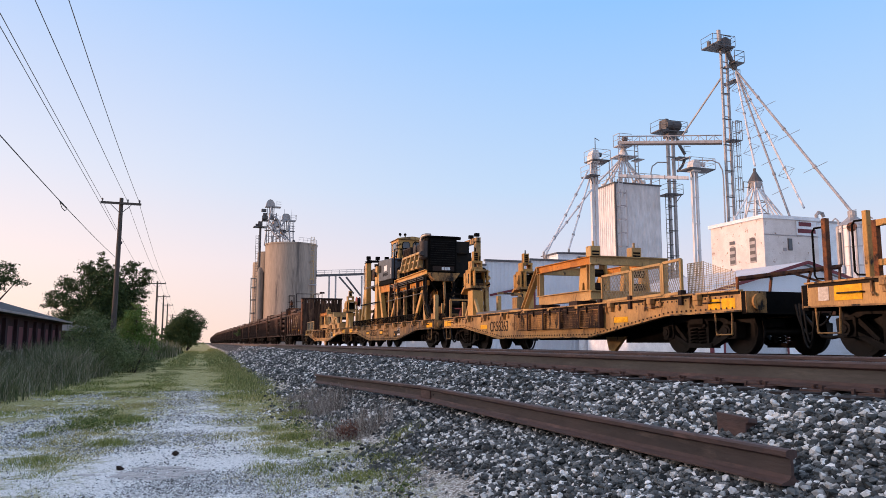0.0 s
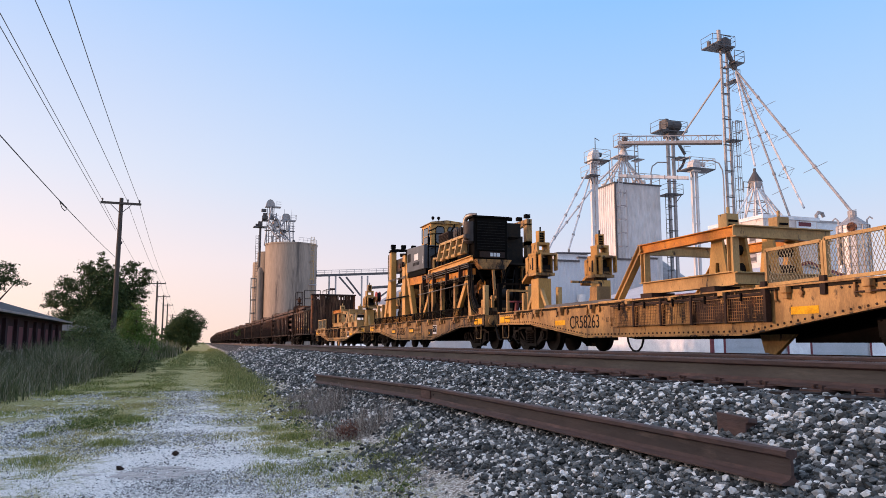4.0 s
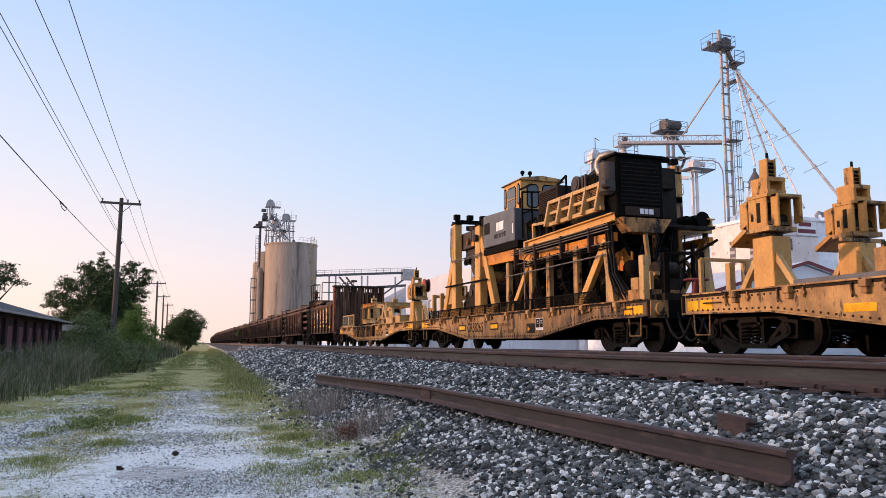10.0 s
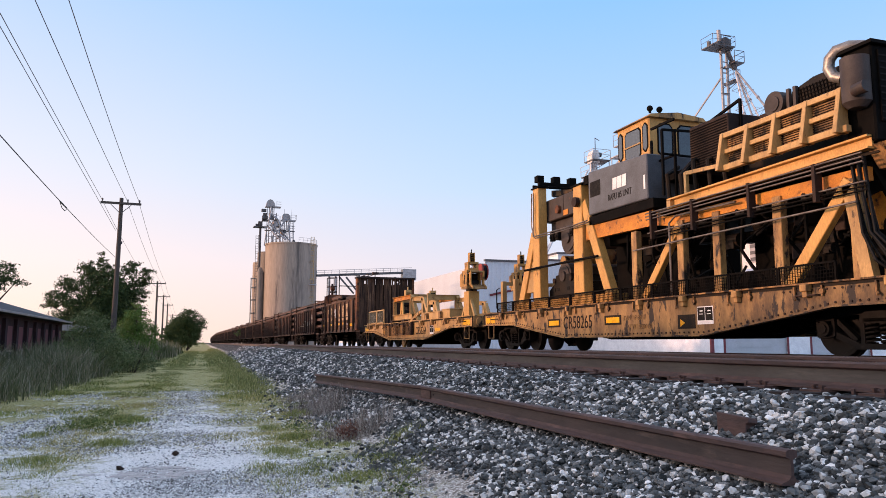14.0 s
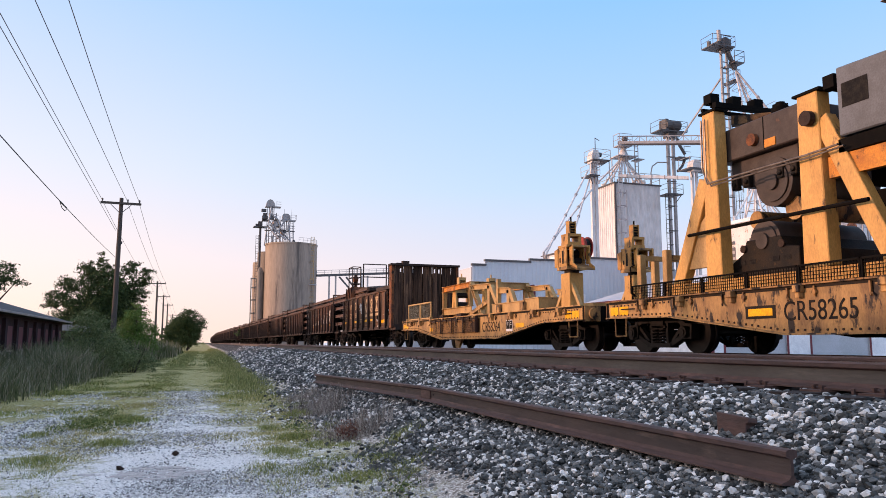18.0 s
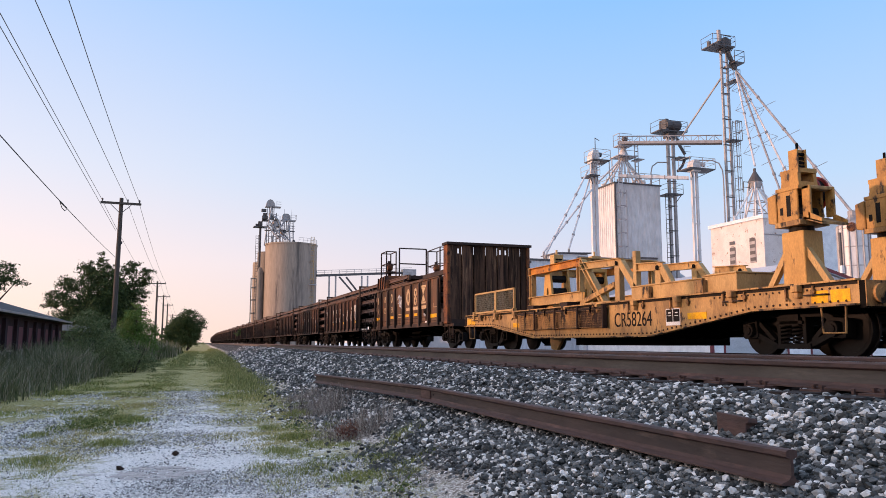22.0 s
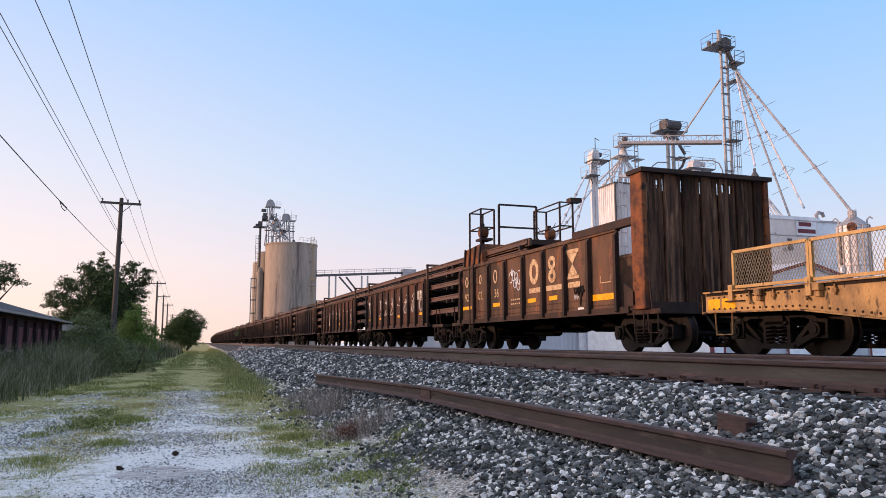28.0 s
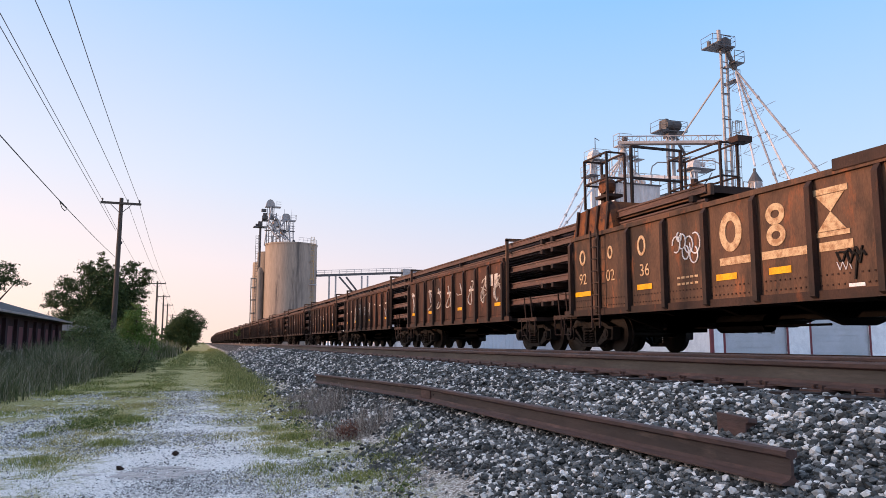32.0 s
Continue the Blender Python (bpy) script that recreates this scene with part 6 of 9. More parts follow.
def car_a():
    car = flat_car(A0, "yellow flat car with an I-beam threading frame and mesh fences", "CR58263", number_at=10.28, patches=(11.45, 3.6))
    cradle(car, 5.6, 8.55, 1)
    for a, b, z in ((1.48, 2.1, 0.07), (2.1, 3.2, 0.04), (3.2, 4.4, 0.0)):
        wire_panel(car, a + 0.03, b - 0.03, 1.14, 1.70 + z, NEAR + 0.03, M_MESH, M_YEL, 0.06, slope=0.02, bars=0.006, diamond=True)
    for y in (1.48, 3.2, 4.4):
        part("fence_socket", Shape().box(NEAR - 0.05, NEAR + 0.06, y - 0.05, y + 0.05, 0.92, 1.2), M_DARKBROWN, car)
    cage = part("wire_cage", Shape().bar((-1.45, 0.22, 1.12), (-1.45, 1.44, 1.12), 0.03).bar((-1.45, 0.95, 1.1), (-1.45, 0.95, 1.70), 0.016), M_GALV, car, "bent galvanised wire mesh guard")
    m = Shape()
    for i in range(12):
        y = 0.95 + 0.041 * i
        m.bar((-1.45, y, 1.1), (-1.45, y, 1.70), 0.011)
    for i in range(15):
        z = 1.12 + 0.041 * i
        m.bar((-1.45, 0.95, z), (-1.45, 1.42, z), 0.011)
    part("wire_mesh", m, M_MESH, cage)
    m = Shape()
    for i in range(15):
        z = 1.12 + 0.041 * i
        e = 1.11 + (z - 1.12) * 0.58
        m.bar((-1.45, 0.95, z), (-1.42, 0.6, (z + e) / 2 - 0.012), 0.007).bar((-1.42, 0.6, (z + e) / 2 - 0.012), (-1.36, 0.22, e), 0.007)
    for i in range(13):
        y = 0.22 + 0.055 * i
        m.bar((-1.36 - 0.12 * (y - 0.22), y, 1.11), (-1.36 - 0.12 * (y - 0.22), y, 1.44 + 0.36 * (y - 0.22)), 0.006)
    part("wire_mesh", m, M_MESH, cage, "thin sagging mesh")
    er = part("end_rail", Shape().bar((-1.52, 0.0, 1.31), (0.78, 0.0, 1.60), 0.05, 0.05).bar((-1.52, 0.03, 1.28), (0.78, 0.03, 1.57), 0.012, 0.06), M_RUSTRED, car, "rusty angle-iron end rail")
    for a, b in (((-1.52, 1.07), (-1.50, 1.31)), ((-0.84, 1.07), (-0.78, 1.40)), ((-0.06, 1.07), (0.10, 1.51)), ((0.70, 1.07), (0.76, 1.59)), ((-0.36, 1.44), (0.45, 1.26)), ((-1.0, 1.37), (-0.5, 1.40))):
        part("rail_strut", Shape().bar((a[0], 0.0, a[1]), (b[0], 0.0, b[1]), 0.035, 0.035), M_RUSTRED, er)
    part("hand_wheel", Shape().pipe([(0.1, 12.3 + 0.22 * math.cos(q), 1.5 + 0.22 * math.sin(q)) for q in np.linspace(0, 2 * math.pi, 17)], 0.02, 6).bar((0.1, 12.08, 1.5), (0.1, 12.52, 1.5), 0.025).bar((0.1, 12.3, 1.28), (0.1, 12.3, 1.72), 0.025), M_BLACK, car, "black spoked hand wheel")
    tool_racks(car, 4.25, 8.9, 5)
    part("walkway", Shape().box(-1.2, -0.4, 9.6, 13.0, 1.075, 1.22), M_GREY, car, "grey walkway box")
    for x in (-0.95, 0.95):
        guide_head(car, x, 13.7, tail_rear=True)
    part("brake_stand", Shape().box(-0.15, 0.25, 12.05, 12.4, 1.07, 1.7).bar((0.3, 12.6, 1.07), (0.3, 12.6, 1.85), 0.06).bar((-0.6, 12.6, 1.85), (0.3, 12.6, 1.85), 0.06), M_YEL_DIRTY, car)
    part("fin", Shape().plate([(4.5, 0.36), (5.3, 0.36), (5.2, 0.05), (4.95, 0.02)], 0, -0.9, -0.82), M_YEL, car)
    part("under_box", Shape().box(-0.8, 0.8, 2.9, 4.6, 0.22, 0.6), M_BLACK, car)
    part("cable_loop", Shape().pipe([(NEAR + 0.1, 8.6, 0.4)] + [(NEAR + 0.1, 8.3 + 0.3 * math.cos(q), 0.38 - 0.34 * math.sin(q)) for q in np.linspace(0, math.pi, 9)], 0.022, 6), M_RUBBER, car)
    part("end_frame", Shape().bar((-1.4, 15.0, 1.1), (-1.4, 15.0, 1.75), 0.07).bar((-1.4, 15.0, 1.75), (-0.4, 15.0, 1.75), 0.06).bar((-0.4, 15.0, 1.1), (-0.4, 15.0, 1.75), 0.07).bar((-1.0, 14.7, 1.1), (-1.0, 14.7, 1.66), 0.12), M_YEL, car)


def car_w():
    car = flat_car(A0 - 1.45 - 15.4, "yellow work car with slim rusty handrail posts", "", number_at=9.3)
    for y, mat in ((15.04, M_RUSTRED), (14.32, M_OCHRE), (11.0, M_OCHRE)):
        part("corner_post", Shape().bar((-1.4, y, 1.08), (-1.4, y, 2.06), 0.09, 0.075, (0, 1, 0)).box(-1.47, -1.33, y - 0.07, y + 0.07, 1.08, 1.10), mat, car, bevel=0.006)
        part("grab_rail", Shape().pipe([(-1.43, y + 0.05, 1.16), (-1.45, y + 0.16, 1.17), (-1.45, y + 0.2, 1.22), (-1.45, y + 0.2, 1.88), (-1.45, y + 0.16, 1.93), (-1.43, y + 0.05, 1.93)], 0.016, 7), M_BLACK, car)
    for y in (14.53, 12.4):
        part("frame_post", Shape().bar((-1.0, y, 1.08), (-1.0, y, 1.98), 0.09, 0.09, (0, 1, 0)), M_RUSTRED, car, bevel=0.006)
    for z in (1.36, 1.93):
        part("frame_beam", Shape().bar((-1.0, 12.4, z), (-1.0, 14.5, z), 0.08, 0.09), M_OCHRE, car)
    part("corner_post", Shape().bar((1.35, 14.9, 1.08), (1.35, 14.9, 2.06), 0.10), M_OCHRE, car)
    part("side_patch", Shape().box(NEAR - 0.012, NEAR - 0.001, 14.33, 14.80, 0.82, 1.035), M_BRIGHT, car, "large bright yellow patch")
    part("data_patch", Shape().box(NEAR - 0.012, NEAR - 0.001, 14.90, 15.09, 0.83, 1.03), M_CHALK, car, "worn white data patch")
    stirrup(car, 14.95)
    for k in range(4):
        x, d, a = (-1.30, -1.05, -1.22, -0.9)[k], (0.62, 0.48, 0.70, 0.35)[k], (15.45, 15.55, 15.5, 15.45)[k]
        part("hanging_hose", Shape().pipe([(x, a, 0.84)] + [(x + 0.1 * f, a + (0.30, 0.62, 0.42, 0.75)[k] * f, 0.84 - d * (4 * f * (1 - f)) ** 0.7) for f in np.linspace(0.06, 1, 13)], 0.018, 6), M_RUBBER, car)


def car_c():
    car = flat_car(C0, "yellow flat car with guide posts and a low threading frame", "CR58264", number_at=5.53, panel_at=4.12, patches=(3.4, 11.3))
    cradle(car, 8.45, 11.4, -1)
    for x in (-1.05, 1.05):
        for ya, yb, h, d in ((8.45, 6.66, 2.05, 0.85), (6.1, 5.1, 1.80, 0.48)):
            part("top_beam", Shape().ibeam((x, ya, h + 0.06), (x, yb, h), 0.14, 0.18), M_YEL, car)
            part("upright", Shape().bar((x, yb + 0.1, h), (x, yb + 0.1, 1.1), 0.14, 0.2), M_YEL, car, bevel=0.01)
            part("brace", Shape().bar((x, yb, h - 0.02), (x, yb - d, 1.12), 0.13, 0.17), M_YEL, car, bevel=0.01)
            part("pin", Shape().tube((x - 0.1, yb + 0.08, h - 0.03), (x - 0.08, yb + 0.08, h - 0.03), 0.05, seg=12), M_BLACK, car)
        part("diagonal_strut", Shape().bar((x, 8.5, 1.2), (x, 6.9, 1.55), 0.12), M_YEL_DIRTY, car)
    part("post", Shape().bar((-1.05, 6.05, 1.1), (-1.05, 6.05, 2.22), 0.13), M_YEL, car, bevel=0.008)
    for y0, y1, z in ((2.5, 3.35, 1.42), (3.42, 5.75, 1.38)):
        part("locker", Shape().box(-1.4, -0.6, y0, y1, 1.07, z).box(-1.42, -0.58, y0 - 0.02, y1 + 0.02, z, z + 0.03), M_YEL, car, bevel=0.008)
    for y in (3.4, 5.1):
        part("junction_box", Shape().box(-1.50, -1.36, y - 0.12, y + 0.14, 1.12, 1.36), M_YEL_DIRTY, car, bevel=0.008)
    part("tank_block", Shape().box(0.2, 1.3, 2.4, 5.6, 1.07, 1.32), M_YEL, car)
    tool_racks(car, 6.45, 11.05, 4)
    for a, b in ((11.5, 12.9), (12.9, 14.6)):
        wire_panel(car, a + 0.03, b - 0.03, 1.16, 1.76, NEAR + 0.03, M_MESH, M_YEL, 0.06, bars=0.005, diamond=True)
    wire_panel(car, 11.9, 14.2, 1.16, 1.72, FAR - 0.05, M_MESH, M_YEL, 0.06, bars=0.005, diamond=True)
    for y in (11.5, 12.9, 14.6):
        part("fence_socket", Shape().box(NEAR - 0.05, NEAR + 0.06, y - 0.05, y + 0.05, 0.92, 1.2), M_YEL, car)
    guide_head(car, -0.95, 1.45, reel=True)
    guide_head(car, 0.95, 1.45)
    part("fin", Shape().plate([(9.8, 0.36), (10.6, 0.36), (10.5, 0.05), (10.2, 0.02)], 0, -0.9, -0.82), M_YEL, car)
    part("under_box", Shape().box(-0.8, 0.8, 5.4, 9.3, 0.16, 0.55), M_BLACK, car)


def car_b():
    car = flat_car(B0, "grimy yellow rail handling machine on a flat car with a cab", "CR58265", True, number_at=9.5, panel_at=4.8, patches=(7.9, 10.68))
    # portal columns with braces, both sides
    for x in (-1.28, 1.28):
        w = 0.13
        for ya, yb, h in ((11.72, 12.15, 4.42), (9.37, 9.87, 4.04)):
            part("column", Shape().plate([(ya, 1.1), (yb, 1.1), (yb - 0.05, h), (ya + 0.05, h)], 0, x - w, x + w), M_GOLD, car, "tall yellow box column", bevel=0.015)
            part("column_cap", Shape().box(x - w - 0.02, x + w + 0.02, ya - 0.02, yb + 0.02, h, h + 0.04), M_BLACK, car)
        part("column_brace", Shape().bar((x, 12.15, 3.2), (x, 13.1, 1.2), 0.2, 0.3), M_GOLD, car, bevel=0.012)
        part("column_brace", Shape().bar((x, 9.42, 3.6), (x, 8.28, 1.2), 0.2, 0.27), M_GOLD, car, bevel=0.012)
        part("knee_plate", Shape().plate([(12.15, 2.6), (12.5, 2.3), (12.75, 1.6), (12.15, 1.6)], 0, x - 0.05, x + 0.05), M_YEL, car)
        part("base_rail", Shape().box(x - 0.2, x + 0.2, 8.0, 13.1, 1.07, 1.32), M_GOLD, car)
        part("pivot_pin", Shape().tube((x - 0.26, 9.55, 3.62), (x - 0.16, 9.55, 3.62), 0.12, seg=14), M_DARKBROWN, car)
    part("clamp_beam", Shape().box(-1.12, 1.12, 9.95, 12.05, 3.49, 4.08), M_CLAMP, car, "brown heavy clamp beam", bevel=0.02)
    part("beam_seam", Shape().box(-1.126, -1.12, 10.86, 10.88, 3.5, 4.07), M_BLACK, car)
    part("beam_pin", Shape().tube((-1.2, 11.1, 3.72), (-1.12, 11.1, 3.72), 0.11, seg=14), M_RUSTRED, car)
    part("clamp_housing", Shape().plate([(10.3, 3.49), (11.9, 3.49), (11.9, 3.15), (11.5, 2.95), (10.3, 2.95)], 0, -0.95, 0.95), M_CLAMP, car, bevel=0.012)
    for z, y, r in ((2.93, 10.82, 0.42), (1.95, 11.1, 0.36)):
        part("feed_wheel", Shape().tube((-1.0, y, z), (0.9, y, z), r, seg=28).tube((-1.03, y, z), (-1.0, y, z), r * 0.8, seg=24).tube((-1.08, y, z), (-1.03, y, z), 0.14, seg=14), M_CLAMP, car, smooth=True)
    for y in (10.32, 10.62, 11.42, 11.72):
        part("clamp_lug", Shape().box(-1.06, -0.95, y - 0.07, y + 0.07, 2.95, 3.2).tube((-1.09, y, 3.05), (-1.06, y, 3.05), 0.05, seg=8), M_GREASE, car, bevel=0.01)
    part("yellow_roller", Shape().tube((-0.85, 11.45, 2.38), (0.8, 11.45, 2.38), 0.16, seg=16).tube((-0.85, 10.55, 2.45), (0.8, 10.55, 2.45), 0.2, seg=16), M_YEL_DIRTY, car, smooth=True)
    part("lower_housing", Shape().plate([(10.3, 1.32), (11.9, 1.32), (11.9, 1.62), (11.6, 1.78), (11.5, 2.0), (10.7, 2.0), (10.6, 1.82), (10.3, 1.78)], 0, -1.05, 1.05), M_GREASE, car, bevel=0.012)
    for y in (10.55, 10.8, 11.35, 11.6):
        part("housing_slot", Shape().box(-1.062, -1.05, y - 0.07, y + 0.07, 1.58, 1.66), M_INK, car)
    part("lower_block", Shape().tube((-1.09, 11.55, 1.86), (-1.05, 11.55, 1.86), 0.07, seg=10).tube((-1.09, 10.65, 1.86), (-1.05, 10.65, 1.86), 0.07, seg=10), M_DARKBROWN, car)
    for x in (-0.6, 0.0, 0.6):
        part("clamp_cylinder", Shape().tube((x, 11.0, 4.08), (x, 11.0, 4.32), 0.16, seg=14).tube((x, 11.0, 4.32), (x, 11.0, 4.42), 0.08, seg=10), M_BLACK, car, smooth=True)
    part("head_link", Shape().bar((-0.9, 11.9, 4.3), (0.9, 10.2, 4.25), 0.2, 0.16), M_SOOT, car)
    part("hatch", Shape().box(-1.135, -1.12, 10.6, 10.85, 3.52, 3.66), M_ORANGE, car)
    for y, z, w in ((11.75, 4.52, 0.1), (12.1, 4.52, 0.06), (9.2, 4.1, 0.2)):
        part("roof_bar", Shape().bar((-1.4, y, z), (1.4, y, z), w), M_BLACK, car)
    for x in (-1.25, -0.75, -0.25, 0.35, 0.95):
        lp = part("work_lamp", Shape().box(x - 0.1, x + 0.1, 11.9, 12.1, 4.62, 4.8).bar((x, 12.0, 4.56), (x, 12.0, 4.63), 0.04), M_BLACK, car)
        part("lens", Shape().tube((x, 12.1, 4.71), (x, 12.115, 4.71), 0.075, seg=12), M_GLASS, lp)
    part("pressure_hose", Shape().pipe([(-1.47, 12.05, 4.3), (-1.48, 12.05, 3.4), (-1.5, 11.9, 3.08), (-1.5, 9.6, 3.06), (-1.5, 9.0, 3.08)], 0.018), M_PIPE, car)
    part("pressure_hose", Shape().pipe([(-1.47, 11.95, 4.3), (-1.48, 11.95, 3.2), (-1.5, 11.8, 3.02), (-1.5, 9.5, 3.01), (-1.5, 8.9, 3.04)], 0.015), M_PIPE, car)
    part("pipe_rail", Shape().pipe([(-1.50, 12.5, 2.21), (-1.50, 9.4, 2.2), (-1.50, 8.55, 2.19)], 0.032), M_BLACK, car)
    # tank and cab
    tk = part("oil_tank", Shape().plate([(6.63, 3.18), (9.04, 3.21), (9.04, 4.25), (6.63, 4.14)], 0, -1.42, -0.05), M_GREY, car, "grey riveted hydraulic oil tank", bevel=0.02)
    part("tank_plate", Shape().box(-1.426, -1.421, 8.5, 8.95, 3.62, 3.98), M_INK, tk)
    for u in (7.80, 7.61, 7.42):
        part("tank_mark", Shape().plate([(u, 3.62), (u + 0.17, 3.62), (u + 0.15, 3.88), (u - 0.02, 3.88)], 0, -1.428, -1.421), M_WHITE, tk, "faded white emblem block")
    lettering("RAPU #5 UNIT", 0.205, side(8.17, 3.40, -1.423), M_INK, tk, "lettering", squeeze=0.72)
    part("reflector", Shape().box(-1.427, -1.421, 6.70, 6.76, 3.4, 3.7), M_WHITE, tk)
    part("tank_saddle", Shape().box(-1.38, 0.0, 6.5, 9.1, 2.98, 3.18), M_BLACK, car)
    part("far_tank", Shape().box(0.15, 1.42, 6.65, 9.02, 3.12, 4.1), M_GREY, car, bevel=0.02)
    cb = part("cab", Shape().box(-0.95, 0.42, 7.2, 8.47, 3.7, 5.14), M_GOLD, car, "yellow operator cab with rounded windows", bevel=0.03)
    part("cab_roof", Shape().plate([(-1.02, 5.12), (0.5, 5.12), (0.42, 5.2), (-0.25, 5.27), (-0.95, 5.18)], 1, 7.1, 8.55), M_YEL_DIRTY, cb)

    def cab_window(a, b, c, d, front):
        def outline(k):
            r = 0.07 - k * 0.5
            return [(a + k + r, c + k), (b - k - r, c + k), (b - k, c + k + r), (b - k, d - k - r), (b - k - r, d - k), (a + k + r, d - k), (a + k, d - k - r), (a + k, c + k + r)]
        if front:
            part("window_seal", Shape().plate(outline(-0.02), 1, 7.192, 7.2), M_BLACK, cb)
            part("pane", Shape().plate(outline(0.015), 1, 7.186, 7.192), M_GLASS, cb)
        else:
            part("window_seal", Shape().plate(outline(-0.02), 0, -0.958, -0.95), M_BLACK, cb)
            part("pane", Shape().plate(outline(0.015), 0, -0.964, -0.958), M_GLASS, cb)
    cab_window(7.25, 7.42, 4.4, 5.02, False)
    cab_window(7.52, 8.12, 4.32, 4.98, False)
    cab_window(8.24, 8.41, 4.4, 5.02, False)
    cab_window(-0.72, -0.36, 4.3, 5.0, True)
    cab_window(-0.2, 0.32, 3.9, 5.0, True)
    part("wiper_rail", Shape().bar((-0.97, 7.5, 4.62), (-0.97, 8.15, 4.62), 0.03), M_YEL, cb)
    for x in (-0.8, -0.55):
        part("horn_lamp", Shape().tube((x, 7.35, 5.28), (x, 7.35, 5.34), 0.03).ball((x, 7.35, 5.38), 0.07), M_BLACK, cb)
    part("cab_floor", Shape().box(-1.0, 1.0, 5.8, 9.0, 3.55, 3.69), M_BLACK, car)
    for p in ((-1.1, 6.9), (-1.1, 6.1), (-1.4, 6.1), (-0.4, 6.3)):
        part("handrail_post", Shape().bar((p[0], p[1], 3.15), (p[0], p[1], 4.5), 0.045), M_BLACK, car)
    part("handrail_post", Shape().bar((-0.9, 4.4, 3.2), (-0.9, 4.4, 4.65), 0.045), M_BLACK, car)
    for p, q, w in (((-1.1, 6.9, 4.75), (-1.1, 6.1, 4.75), 0.045), ((-1.4, 6.1, 4.5), (-0.4, 6.3, 4.6), 0.045), ((-1.1, 6.9, 4.0), (-1.1, 6.1, 4.0), 0.04), ((-1.4, 6.1, 4.0), (-0.4, 6.3, 4.05), 0.04), ((-0.4, 6.3, 4.6), (-0.9, 4.4, 4.65), 0.045)):
        part("handrail", Shape().bar(p, q, w), M_BLACK, car)
    # engine deck
    for x in (-1.35, 1.25):
        part("deck_beam", Shape().ibeam((x, 1.3, 3.02), (x, 5.95, 2.94), 0.2, 0.2, 0.03), M_GOLD, car)
        part("deck_step", Shape().bar((x, 5.9, 2.85), (x, 5.9, 3.0), 0.2, 0.12).bar((x - 0.05, 5.38, 3.44), (x - 0.05, 4.2, 3.36), 0.06, 0.07).bar((x - 0.05, 5.38, 3.02), (x - 0.05, 5.38, 3.46), 0.07, 0.07, (0, 1, 0)), M_YEL, car)
        part("lower_chord", Shape().plate([(9.35, 2.66), (9.35, 2.98), (6.6, 2.94), (6.2, 2.72), (1.45, 2.70), (1.45, 2.50), (6.0, 2.52), (6.6, 2.62)], 0, x + 0.02, x + 0.14), M_ORANGE, car)
    part("engine_deck", Shape().box(-1.3, 1.3, 1.25, 6.5, 2.86, 2.92), M_GREASE, car)
    for z, dx in ((2.86, -0.17), (2.80, -0.16), (2.74, -0.15), (2.46, -0.12), (2.40, -0.1), (2.34, -0.1)):
        part("hydraulic_pipe", Shape().tube((-1.35 + dx, 1.35, z), (-1.35 + dx, 6.6, z - 0.02), 0.014, seg=7), M_PIPE if z > 2.4 else M_BLACK, car)
    for y in (2.2, 3.6, 5.1, 6.4):
        part("pipe_clamp", Shape().box(-1.54, -1.4, y - 0.03, y + 0.03, 2.3, 2.88), M_DARKBROWN, car)
    part("handrail", Shape().pipe([(-1.5, 1.5, 2.19), (-1.5, 7.1, 2.14)], 0.018), M_PIPE, car)
    lv = part("louvre_frame", Shape().bar((-1.52, 1.6, 3.83), (-1.52, 4.2, 3.83), 0.07, 0.09).bar((-1.54, 1.5, 3.25), (-1.54, 4.2, 3.25), 0.10, 0.10).bar((-1.52, 1.6, 3.54), (-1.52, 4.2, 3.54), 0.06, 0.075), M_YEL, car, "grimy yellow louvred engine guard", bevel=0.006)
    for y in (1.62, 2.25, 2.89, 3.52, 4.15):
        part("guard_rib", Shape().plate([(-1.70, 3.2), (-1.45, 3.2), (-1.45, 3.88), (-1.56, 3.88)], 1, y - 0.04, y + 0.04), M_YEL, lv, bevel=0.006)
    gr = Shape()
    for k in range(14):
        gr.bar((-1.47, 1.62, 3.31 + k * 0.037), (-1.47, 4.15, 3.31 + k * 0.037), 0.012, 0.018)
    part("louvre_grille", gr, M_SOOT, lv)
    part("louvre_back", Shape().box(-1.44, -1.42, 1.62, 4.15, 3.28, 3.84), M_GREASE, lv)
    rad = part("radiator_box", Shape().box(-1.36, -0.12, 1.22, 1.72, 3.02, 4.42), M_BLACK, car, "large black radiator housing", bevel=0.025)
    part("radiator_core", Shape().box(-1.26, -0.22, 1.19, 1.22, 3.3, 4.34), M_BLACK, rad)
    for k in range(11):
        part("core_fin", Shape().box(-1.25, -0.23, 1.183, 1.19, 3.33 + k * 0.092, 3.35 + k * 0.092), M_INK, rad)
    part("radiator_rim", Shape().box(-1.41, -0.08, 1.16, 1.77, 4.42, 4.47), M_BLACK, rad)
    part("name_plate", Shape().box(-1.15, -0.25, 1.185, 1.219, 3.06, 3.26), M_DARKBROWN, rad)
    part("emblem", Shape().box(-0.78, -0.68, 1.175, 1.184, 3.10, 3.22).box(-0.66, -0.57, 1.175, 1.184, 3.10, 3.22).box(-0.55, -0.43, 1.175, 1.184, 3.10, 3.22), M_WHITE, rad, "pale emblem")
    part("rim_lamp", Shape().tube((-0.15, 1.2, 4.4), (0.02, 1.2, 4.4), 0.07), M_BLACK, rad)
    part("engine_block", Shape().box(-0.8, 0.8, 2.0, 4.4, 2.92, 3.95).box(-0.6, 0.6, 2.1, 4.2, 3.95, 4.2), M_GREASE, car)
